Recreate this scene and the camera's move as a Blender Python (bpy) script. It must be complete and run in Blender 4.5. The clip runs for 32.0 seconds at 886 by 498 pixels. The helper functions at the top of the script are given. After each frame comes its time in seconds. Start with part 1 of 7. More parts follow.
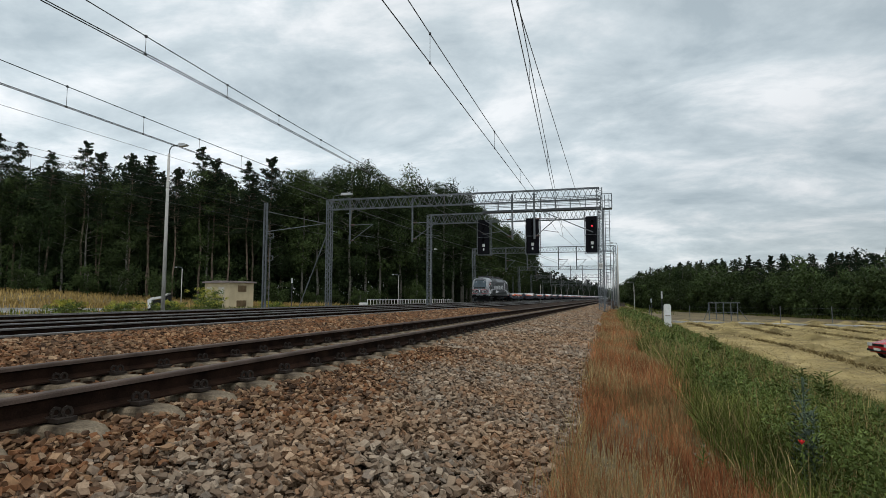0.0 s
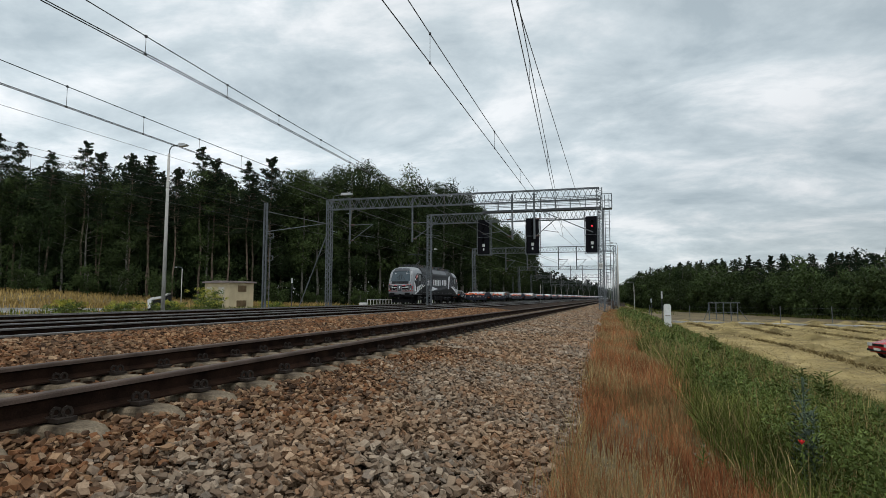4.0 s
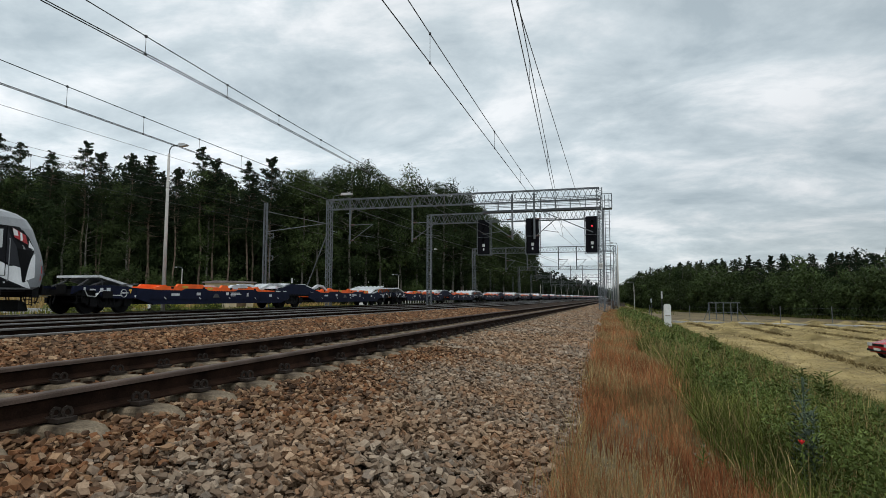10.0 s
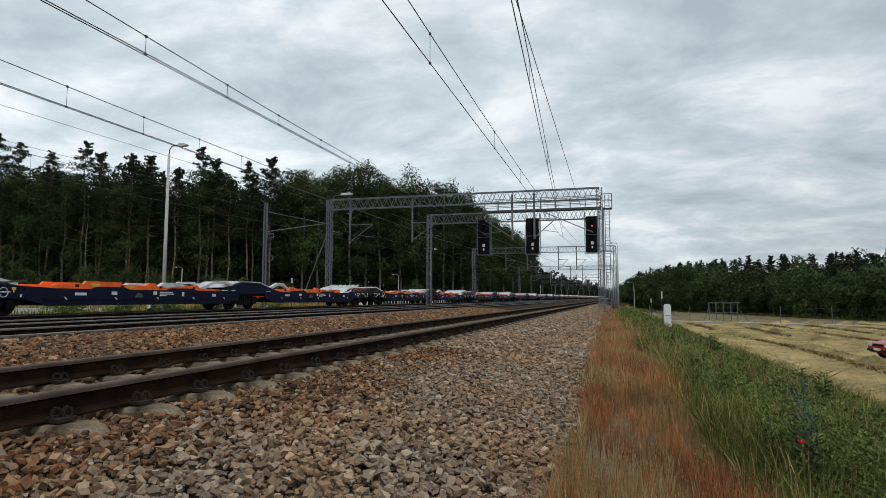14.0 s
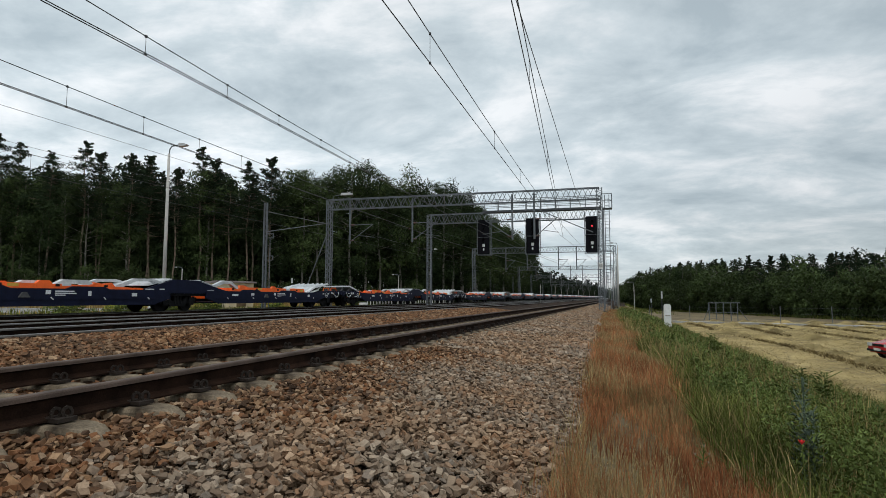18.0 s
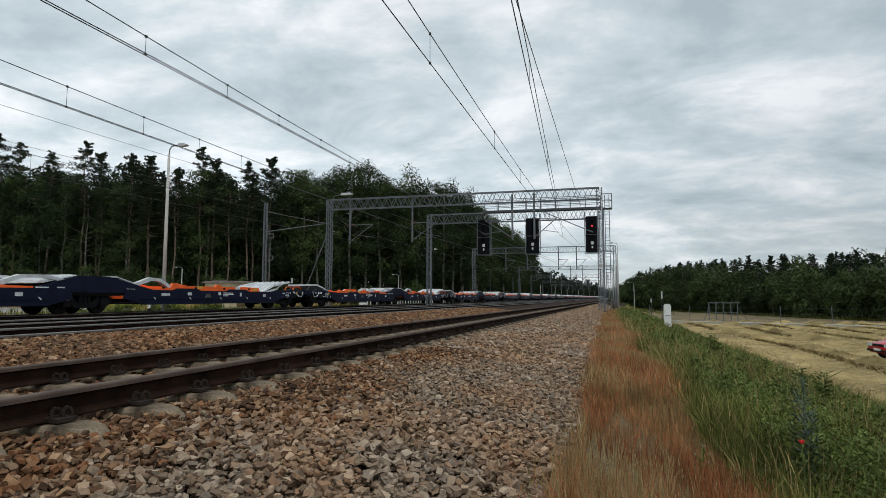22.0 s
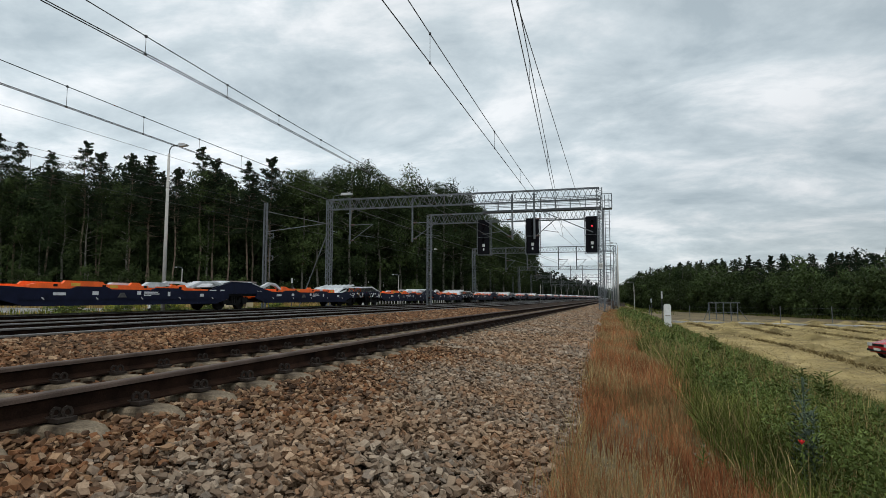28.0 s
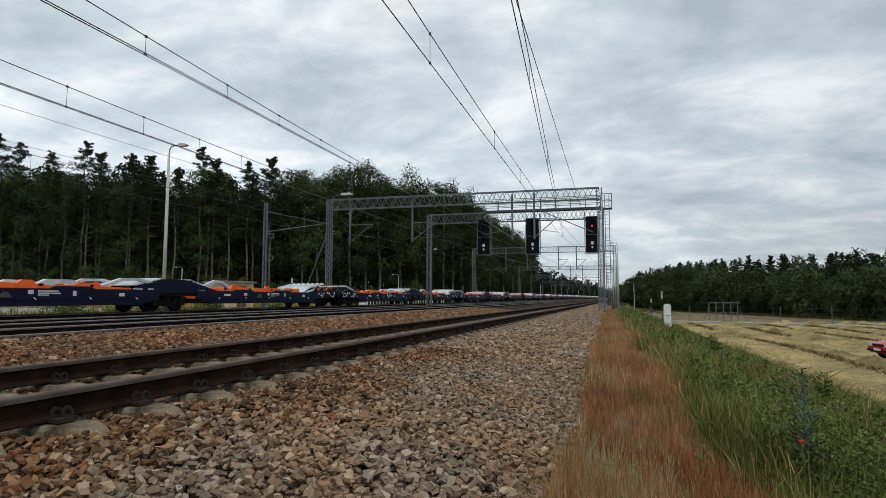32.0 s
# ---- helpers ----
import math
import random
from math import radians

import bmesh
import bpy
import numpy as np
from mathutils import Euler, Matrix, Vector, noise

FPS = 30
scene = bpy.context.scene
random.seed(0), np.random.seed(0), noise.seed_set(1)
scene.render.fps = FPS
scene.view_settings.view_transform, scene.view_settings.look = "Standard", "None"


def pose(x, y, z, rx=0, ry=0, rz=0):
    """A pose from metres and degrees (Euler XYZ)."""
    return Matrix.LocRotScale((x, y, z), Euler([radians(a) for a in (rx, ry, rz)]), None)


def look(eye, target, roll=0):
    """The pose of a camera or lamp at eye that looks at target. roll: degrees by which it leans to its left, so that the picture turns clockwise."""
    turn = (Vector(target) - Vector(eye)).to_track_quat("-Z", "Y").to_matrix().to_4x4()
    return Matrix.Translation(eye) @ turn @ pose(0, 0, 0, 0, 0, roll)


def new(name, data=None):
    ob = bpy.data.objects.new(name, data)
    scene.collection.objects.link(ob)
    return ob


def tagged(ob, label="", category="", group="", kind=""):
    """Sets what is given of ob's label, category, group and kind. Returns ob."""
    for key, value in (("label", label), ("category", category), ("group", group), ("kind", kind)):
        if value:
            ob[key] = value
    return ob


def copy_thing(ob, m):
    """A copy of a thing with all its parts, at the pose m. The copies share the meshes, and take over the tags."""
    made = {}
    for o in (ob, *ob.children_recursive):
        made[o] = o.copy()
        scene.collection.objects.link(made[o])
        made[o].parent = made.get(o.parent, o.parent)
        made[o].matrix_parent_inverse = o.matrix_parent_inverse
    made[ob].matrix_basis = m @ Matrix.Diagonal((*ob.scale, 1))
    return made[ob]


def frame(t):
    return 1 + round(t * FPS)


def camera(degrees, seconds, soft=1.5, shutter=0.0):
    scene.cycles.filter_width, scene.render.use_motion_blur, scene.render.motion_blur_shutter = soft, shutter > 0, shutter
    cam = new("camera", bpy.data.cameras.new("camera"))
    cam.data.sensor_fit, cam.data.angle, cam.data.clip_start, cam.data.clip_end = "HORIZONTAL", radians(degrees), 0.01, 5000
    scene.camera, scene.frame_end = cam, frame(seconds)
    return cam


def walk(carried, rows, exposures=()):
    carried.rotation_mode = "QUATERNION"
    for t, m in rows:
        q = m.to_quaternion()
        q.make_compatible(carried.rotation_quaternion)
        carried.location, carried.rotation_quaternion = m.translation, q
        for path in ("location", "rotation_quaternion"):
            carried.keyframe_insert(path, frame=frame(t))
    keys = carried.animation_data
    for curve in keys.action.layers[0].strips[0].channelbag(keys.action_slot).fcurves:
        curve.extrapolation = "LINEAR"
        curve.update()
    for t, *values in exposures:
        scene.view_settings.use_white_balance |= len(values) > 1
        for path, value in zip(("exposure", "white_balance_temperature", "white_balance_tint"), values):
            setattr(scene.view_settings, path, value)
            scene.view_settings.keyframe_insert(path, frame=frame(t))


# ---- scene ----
# ---------- camera: stands still beside the track ----------
EYE = (0.0, 0.0, 0.575)
cam = camera(75.0, 32.0, 0.5)
VIEW = look(EYE, (EYE[0] - 0.29856, EYE[1] + 0.95070, EYE[2] + 0.08387))
walk(cam, [(0.0, VIEW), (32.0, VIEW)])

# ---------- world: overcast sky, weak broad sun ----------
SUN_EL, SUN_AZ = 66.0, 153.0
world = bpy.data.worlds.new("overcast_sky")
scene.world = world
world.use_nodes = True


def build_sky():
    nt = world.node_tree
    N, L = nt.nodes, nt.links
    for n in list(N):
        N.remove(n)
    out = N.new("ShaderNodeOutputWorld")
    bg = N.new("ShaderNodeBackground")
    sky = N.new("ShaderNodeTexSky")
    sky.sky_type, sky.sun_disc = "NISHITA", False
    sky.sun_elevation, sky.sun_rotation = radians(SUN_EL), radians(SUN_AZ)
    dim = N.new("ShaderNodeVectorMath")
    dim.operation = "SCALE"
    dim.inputs["Scale"].default_value = 0.10
    L.new(sky.outputs[0], dim.inputs[0])
    # cloud deck: the view direction thrown onto a flat layer
    tc = N.new("ShaderNodeTexCoord")
    sep = N.new("ShaderNodeSeparateXYZ")
    L.new(tc.outputs["Generated"], sep.inputs[0])
    zz = N.new("ShaderNodeMath")
    zz.operation = "MAXIMUM"
    zz.inputs[1].default_value = 0.0
    L.new(sep.outputs["Z"], zz.inputs[0])
    za = N.new("ShaderNodeMath")
    za.operation = "ADD"
    za.inputs[1].default_value = 0.22
    L.new(zz.outputs[0], za.inputs[0])
    com = N.new("ShaderNodeCombineXYZ")
    for axis in ("X", "Y"):
        d = N.new("ShaderNodeMath")
        d.operation = "DIVIDE"
        L.new(sep.outputs[axis], d.inputs[0])
        L.new(za.outputs[0], d.inputs[1])
        L.new(d.outputs[0], com.inputs[axis])
    mp = N.new("ShaderNodeMapping")
    mp.inputs["Rotation"].default_value = (0, 0, radians(-18))
    mp.inputs["Scale"].default_value = (0.95, 1.25, 1.0)
    mp.inputs["Location"].default_value = (2.3, 1.1, 0)
    L.new(com.outputs[0], mp.inputs[0])
    n1 = N.new("ShaderNodeTexNoise")
    n1.inputs["Scale"].default_value, n1.inputs["Detail"].default_value = 2.1, 9.0
    n1.inputs["Roughness"].default_value, n1.inputs["Distortion"].default_value = 0.60, 0.25
    L.new(mp.outputs[0], n1.inputs["Vector"])
    r1 = N.new("ShaderNodeValToRGB")
    e = r1.color_ramp.elements
    e[0].position, e[0].color = 0.34, (0.44, 0.52, 0.565, 1)
    e[1].position, e[1].color = 0.66, (0.90, 0.93, 0.95, 1)
    m = r1.color_ramp.elements.new(0.5)
    m.color = (0.61, 0.69, 0.73, 1)
    L.new(n1.outputs["Fac"], r1.inputs[0])
    n2 = N.new("ShaderNodeTexNoise")
    n2.inputs["Scale"].default_value, n2.inputs["Detail"].default_value = 0.55, 4.0
    L.new(mp.outputs[0], n2.inputs["Vector"])
    g2 = N.new("ShaderNodeMapRange")
    g2.inputs["From Min"].default_value, g2.inputs["From Max"].default_value = 0.35, 0.65
    g2.inputs["To Min"].default_value, g2.inputs["To Max"].default_value = 0.90, 1.10
    L.new(n2.outputs["Fac"], g2.inputs["Value"])
    # the deck is thinner low over the wood
    dot = N.new("ShaderNodeVectorMath")
    dot.operation = "DOT_PRODUCT"
    dot.inputs[1].default_value = (-0.86, 0.42, 0.30)
    L.new(tc.outputs["Generated"], dot.inputs[0])
    g3 = N.new("ShaderNodeMapRange")
    g3.inputs["From Min"].default_value, g3.inputs["From Max"].default_value = -0.1, 0.9
    g3.inputs["To Min"].default_value, g3.inputs["To Max"].default_value = 0.77, 1.22
    L.new(dot.outputs["Value"], g3.inputs["Value"])
    # unseen sky behind the onlooker, brightened to light the sides that face it
    back = N.new("ShaderNodeVectorMath")
    back.operation = "DOT_PRODUCT"
    back.inputs[1].default_value = (0.55, -0.80, 0.25)
    L.new(tc.outputs["Generated"], back.inputs[0])
    g4 = N.new("ShaderNodeMapRange")
    g4.inputs["From Min"].default_value, g4.inputs["From Max"].default_value = 0.05, 0.8
    g4.inputs["To Min"].default_value, g4.inputs["To Max"].default_value = 1.0, 1.7
    L.new(back.outputs["Value"], g4.inputs["Value"])
    thin = N.new("ShaderNodeMath")
    thin.operation = "MULTIPLY"
    L.new(g3.outputs[0], thin.inputs[0])
    L.new(g4.outputs[0], thin.inputs[1])
    lit = N.new("ShaderNodeMath")
    lit.operation = "MULTIPLY"
    L.new(g2.outputs[0], lit.inputs[0])
    L.new(thin.outputs[0], lit.inputs[1])
    deck = N.new("ShaderNodeVectorMath")
    deck.operation = "SCALE"
    L.new(r1.outputs[0], deck.inputs[0])
    L.new(lit.outputs[0], deck.inputs["Scale"])
    mix = N.new("ShaderNodeMixRGB")
    mix.inputs[0].default_value = 0.90
    L.new(dim.outputs[0], mix.inputs[1])
    L.new(deck.outputs[0], mix.inputs[2])
    L.new(mix.outputs[0], bg.inputs["Color"])
    bg.inputs["Strength"].default_value = 1.0
    L.new(bg.outputs[0], out.inputs[0])


build_sky()
sun = new("sun", bpy.data.lights.new("sun", "SUN"))
sun.data.energy, sun.data.angle, sun.data.color = 1.15, radians(14), (1.0, 0.97, 0.93)
sun.matrix_world = look((9.2, -18.1, 45.7), (0, 0, 0))
scene.view_settings.exposure = 0.0

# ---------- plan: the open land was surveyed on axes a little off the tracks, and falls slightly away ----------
TURN, FALL = 2.9, 0.0058
COS_TURN, SIN_TURN = math.cos(radians(TURN)), math.sin(radians(TURN))


def swing(x, y):
    """A place of the land survey, on the axes of the tracks."""
    return x * COS_TURN - y * SIN_TURN, x * SIN_TURN + y * COS_TURN


# ---------- mesh helpers ----------
def part(name, bm, material, parent=None, label="", smooth=False, at=None):
    """One bmesh becomes one mesh object, under a thing if given."""
    me = bpy.data.meshes.new(name)
    bmesh.ops.recalc_face_normals(bm, faces=bm.faces)
    bm.to_mesh(me)
    bm.free()
    if smooth:
        me.polygons.foreach_set("use_smooth", [True] * len(me.polygons))
    me.materials.append(material)
    ob = new(name, me)
    if parent is not None:
        ob.parent = parent
    if at is not None:
        ob.matrix_basis = at
    if label:
        ob["label"] = label
    return ob


def thing(name, x, y, z, label, category, group="", rz=0.0, railed=False):
    """A top-level thing, given on the land survey unless it belongs to the tracks."""
    ob = new(name)
    ob.empty_display_size = 0.2
    if not railed:
        z -= FALL * max(0.0, y)
        x, y = swing(x, y)
        rz += TURN
    ob.matrix_basis = pose(x, y, z, 0, 0, rz)
    return tagged(ob, label, category, group)


def share(ob, name, parent, at):
    """Another object on the same mesh."""
    o = new(name, ob.data)
    o.parent = parent
    o.matrix_basis = at
    return o


def box(bm, cx, cy, cz, sx, sy, sz, m=None):
    t = Matrix.Translation((cx, cy, cz)) @ Matrix.Diagonal((sx, sy, sz, 1))
    return bmesh.ops.create_cube(bm, size=1.0, matrix=(m @ t) if m else t)["verts"]


def rod(bm, p0, p1, r0, r1=None, seg=6, caps=True):
    p0, p1 = Vector(p0), Vector(p1)
    d = p1 - p0
    q = d.to_track_quat("Z", "Y").to_matrix().to_4x4()
    bmesh.ops.create_cone(bm, cap_ends=caps, segments=seg, radius1=r0, radius2=r0 if r1 is None else r1, depth=d.length,
                          matrix=Matrix.Translation((p0 + p1) / 2) @ q)


def bar(bm, p0, p1, w, h):
    """A straight flat bar of section w x h between two points."""
    p0, p1 = Vector(p0), Vector(p1)
    d = p1 - p0
    q = d.to_track_quat("Z", "Y").to_matrix().to_4x4()
    bmesh.ops.create_cube(bm, size=1.0, matrix=Matrix.Translation((p0 + p1) / 2) @ q @ Matrix.Diagonal((w, h, d.length, 1)))


def prism(bm, pts, axis, a, b):
    """A closed outline of (u, v) points drawn out along axis from a to b: x: (y, z); y: (x, z); z: (x, y)."""
    def place(u, v, s):
        return {"x": (s, u, v), "y": (u, s, v), "z": (u, v, s)}[axis]
    va = [bm.verts.new(place(u, v, a)) for u, v in pts]
    vb = [bm.verts.new(place(u, v, b)) for u, v in pts]
    n = len(pts)
    for i in range(n):
        bm.faces.new((va[i], va[(i + 1) % n], vb[(i + 1) % n], vb[i]))
    bm.faces.new(va[::-1])
    bm.faces.new(vb)


def mesh_np(name, verts, faces, material, parent=None, smooth=False):
    """A mesh object straight from arrays; faces all of one size."""
    verts, faces = np.asarray(verts, np.float32), np.asarray(faces, np.int32)
    me = bpy.data.meshes.new(name)
    k = faces.shape[1]
    me.vertices.add(len(verts))
    me.vertices.foreach_set("co", verts.ravel())
    me.loops.add(faces.size)
    me.loops.foreach_set("vertex_index", faces.ravel())
    me.polygons.add(len(faces))
    me.polygons.foreach_set("loop_start", np.arange(0, faces.size, k, dtype=np.int32))
    me.polygons.foreach_set("loop_total", np.full(len(faces), k, np.int32))
    me.polygons.foreach_set("use_smooth", np.full(len(faces), smooth))
    me.update(calc_edges=True)
    me.materials.append(material)
    ob = new(name, me)
    if parent is not None:
        ob.parent = parent
    return ob


# ---------- materials ----------
def mat(name, base, rough=0.7, metal=0.0, var=0.25, scale=6.0, bump=0.2, bscale=60.0, spec=0.4, second=None, island=0.0, objrand=0.0,
        trans=0.0, bdist=0.01):
    """A surface with two scales of variation: broad stains and fine grain, relief from the grain."""
    m = bpy.data.materials.new(name)
    m.use_nodes = True
    nt = m.node_tree
    N, L = nt.nodes, nt.links
    p = N["Principled BSDF"]
    tc = N.new("ShaderNodeTexCoord")
    n1 = N.new("ShaderNodeTexNoise")
    n1.inputs["Scale"].default_value, n1.inputs["Detail"].default_value = scale, 5.0
    L.new(tc.outputs["Object"], n1.inputs["Vector"])
    n2 = N.new("ShaderNodeTexNoise")
    n2.inputs["Scale"].default_value, n2.inputs["Detail"].default_value = bscale, 3.0
    L.new(tc.outputs["Object"], n2.inputs["Vector"])
    ramp = N.new("ShaderNodeValToRGB")
    lo = tuple(c * (1 - var) for c in base)
    hi = tuple(min(1, c * (1 + var)) for c in (second or base))
    ramp.color_ramp.elements[0].position, ramp.color_ramp.elements[1].position = 0.32, 0.70
    ramp.color_ramp.elements[0].color, ramp.color_ramp.elements[1].color = (*lo, 1), (*hi, 1)
    L.new(n1.outputs["Fac"], ramp.inputs[0])
    g = N.new("ShaderNodeMapRange")
    g.inputs["From Min"].default_value, g.inputs["From Max"].default_value = 0.3, 0.7
    g.inputs["To Min"].default_value, g.inputs["To Max"].default_value = 1 - var * 0.6, 1 + var * 0.6
    L.new(n2.outputs["Fac"], g.inputs["Value"])
    mul = N.new("ShaderNodeVectorMath")
    mul.operation = "SCALE"
    L.new(ramp.outputs[0], mul.inputs[0])
    L.new(g.outputs[0], mul.inputs["Scale"])
    last = mul
    for amount, kind in ((island, "i"), (objrand, "o")):
        if not amount:
            continue
        src = N.new("ShaderNodeNewGeometry" if kind == "i" else "ShaderNodeObjectInfo")
        r = N.new("ShaderNodeMapRange")
        r.inputs["To Min"].default_value, r.inputs["To Max"].default_value = 1 - amount, 1 + amount
        L.new(src.outputs["Random Per Island" if kind == "i" else "Random"], r.inputs["Value"])
        s2 = N.new("ShaderNodeVectorMath")
        s2.operation = "SCALE"
        L.new(last.outputs[0], s2.inputs[0])
        L.new(r.outputs[0], s2.inputs["Scale"])
        last = s2
    L.new(last.outputs[0], p.inputs["Base Color"])
    p.inputs["Roughness"].default_value, p.inputs["Metallic"].default_value = rough, metal
    p.inputs["Specular IOR Level"].default_value = spec
    if bump:
        b = N.new("ShaderNodeBump")
        b.inputs["Strength"].default_value, b.inputs["Distance"].default_value = bump, bdist
        L.new(n2.outputs["Fac"], b.inputs["Height"])
        L.new(b.outputs[0], p.inputs["Normal"])
    if trans:
        p.inputs["Transmission Weight"].default_value = trans
    return m


def glow(name, colour, strength):
    m = bpy.data.materials.new(name)
    m.use_nodes = True
    p = m.node_tree.nodes["Principled BSDF"]
    p.inputs["Base Color"].default_value = (*colour, 1)
    p.inputs["Emission Color"].default_value = (*colour, 1)
    p.inputs["Emission Strength"].default_value = strength
    return m


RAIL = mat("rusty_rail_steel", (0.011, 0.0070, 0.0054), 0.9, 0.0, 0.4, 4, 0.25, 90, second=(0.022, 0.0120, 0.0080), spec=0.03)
RAILTOP = mat("worn_rail_head", (0.20, 0.185, 0.17), 0.34, 0.75, 0.25, 3, 0.05, 120)
CONCRETE = mat("sleeper_concrete", (0.085, 0.063, 0.042), 0.92, 0, 0.5, 5, 0.6, 60, second=(0.155, 0.122, 0.084), spec=0.15)
STONE = mat("crushed_stone", (0.9, 0.9, 0.9), 0.9, 0, 0.22, 18, 0.12, 90, spec=0.15)


def palette_by_piece(m, colours):
    """Each loose piece takes one of several colours; broad patches of rust come on top."""
    nt = m.node_tree
    N, L = nt.nodes, nt.links
    p = N["Principled BSDF"]
    old = p.inputs["Base Color"].links[0].from_socket
    geo = N.new("ShaderNodeNewGeometry")
    ramp = N.new("ShaderNodeValToRGB")
    ramp.color_ramp.interpolation = "CONSTANT"
    el = ramp.color_ramp.elements
    el[0].position, el[0].color = 0.0, (*colours[0], 1)
    el[1].position, el[1].color = 1.0 / len(colours), (*colours[1], 1)
    for k in range(2, len(colours)):
        e = el.new(k / len(colours))
        e.color = (*colours[k], 1)
    L.new(geo.outputs["Random Per Island"], ramp.inputs[0])
    tc = N.new("ShaderNodeTexCoord")
    n = N.new("ShaderNodeTexNoise")
    n.inputs["Scale"].default_value, n.inputs["Detail"].default_value = 0.9, 3.0
    L.new(tc.outputs["Object"], n.inputs["Vector"])
    r2 = N.new("ShaderNodeValToRGB")
    r2.color_ramp.elements[0].position, r2.color_ramp.elements[1].position = 0.38, 0.64
    r2.color_ramp.elements[0].color, r2.color_ramp.elements[1].color = (0.93, 0.90, 0.87, 1), (1.04, 0.86, 0.71, 1)
    L.new(n.outputs["Fac"], r2.inputs[0])
    a = N.new("ShaderNodeVectorMath")
    a.operation = "MULTIPLY"
    L.new(old, a.inputs[0])
    L.new(ramp.outputs[0], a.inputs[1])
    b = N.new("ShaderNodeVectorMath")
    b.operation = "MULTIPLY"
    L.new(a.outputs[0], b.inputs[0])
    L.new(r2.outputs[0], b.inputs[1])
    L.new(b.outputs[0], p.inputs["Base Color"])


palette_by_piece(STONE, ((0.25, 0.192, 0.140), (0.31, 0.245, 0.182), (0.36, 0.290, 0.218), (0.27, 0.182, 0.122), (0.17, 0.128, 0.095), (0.29, 0.205, 0.142),
                         (0.23, 0.195, 0.160), (0.42, 0.345, 0.265), (0.19, 0.140, 0.100), (0.29, 0.228, 0.168)))
RUSTSTONE = mat("rust_stained_stone", (0.9, 0.9, 0.9), 0.9, 0, 0.22, 18, 0.12, 90, spec=0.1)
palette_by_piece(RUSTSTONE, ((0.143, 0.086, 0.052), (0.227, 0.141, 0.087), (0.302, 0.203, 0.126), (0.202, 0.108, 0.059), (0.071, 0.047, 0.033), (0.235, 0.126, 0.070),
                             (0.160, 0.105, 0.071), (0.353, 0.252, 0.164), (0.109, 0.065, 0.039), (0.202, 0.126, 0.076)))
# bed colour taken near black: the shade in the gaps between stones is painted in
BALLASTSHADE = mat("ballast_bed", (0.018, 0.012, 0.009), 0.95, 0, 0.5, 1.2, 0.9, 22, second=(0.040, 0.027, 0.019), bdist=0.05, spec=0.1)
GALV = mat("galvanised_steel", (0.125, 0.137, 0.148), 0.55, 0.4, 0.2, 4, 0.1, 40)
DARKSTEEL = mat("dark_steel", (0.06, 0.065, 0.07), 0.55, 0.4, 0.3, 5, 0.1, 40)
WIRE = mat("catenary_wire", (0.05, 0.05, 0.05), 0.5, 0.7, 0.2, 3, 0.0, 20)
POLEGREY = mat("spun_concrete_pole", (0.42, 0.41, 0.38), 0.85, 0, 0.15, 2, 0.2, 40)
EARTH = mat("ground_grass_and_soil", (0.105, 0.075, 0.038), 0.95, 0, 0.4, 0.5, 0.6, 9, second=(0.15, 0.115, 0.055), bdist=0.05)
NAVY = mat("navy_wagon_paint", (0.006, 0.0085, 0.024), 0.55, 0.0, 0.25, 3, 0.05, 30, spec=0.12)
ORANGE = mat("orange_basket_paint", (0.86, 0.125, 0.014), 0.45, 0.0, 0.15, 2, 0.05, 30)
SILVER = mat("silver_ramp_metal", (0.66, 0.68, 0.69), 0.45, 0.25, 0.15, 2, 0.1, 30)
BLACK = mat("black_underframe", (0.006, 0.006, 0.0065), 0.7, 0.0, 0.4, 5, 0.1, 40, spec=0.15)
# ---------- ground ----------
def smooth01(v):
    v = np.clip(v, 0, 1)
    return v * v * (3 - 2 * v)


def ground_z(X, Y):
    """Height of the open ground: formation under the tracks, path, embankment slope, field."""
    X, Y = np.asarray(X, float), np.asarray(Y, float)
    z = np.full(np.broadcast(X, Y).shape, -0.55)
    z = np.where(X < -25.6, -0.55 + 0.25 * smooth01((-25.6 - X) / 3.0), z)
    z = z + 2.1 * smooth01((-46 - X) / 42.0) * smooth01((Y - 30) / 30.0) * (X < -46)
    U = X + side(Y)
    z = np.where(U > -0.5, -0.55 - 0.07 * smooth01((U + 0.5) / 0.8), z)
    z = np.where(U > 1.2, -0.62 - 1.55 * smooth01((U - 1.2) / 5.5), z)
    return z - FALL * np.clip(Y, 0, 260)


def side(Y):
    """How far the path, the verge and the ballast's foot draw in towards the track farther on."""
    return 0.08 + 0.032 * np.clip(np.asarray(Y, float), 0, 46)


def ground_at(x, y):
    """Ground height under a place of the land survey, before the fall of the land is taken off."""
    a, b = swing(x, y)
    return float(ground_z(np.array([a]), np.array([b]))[0]) + FALL * max(0.0, y)


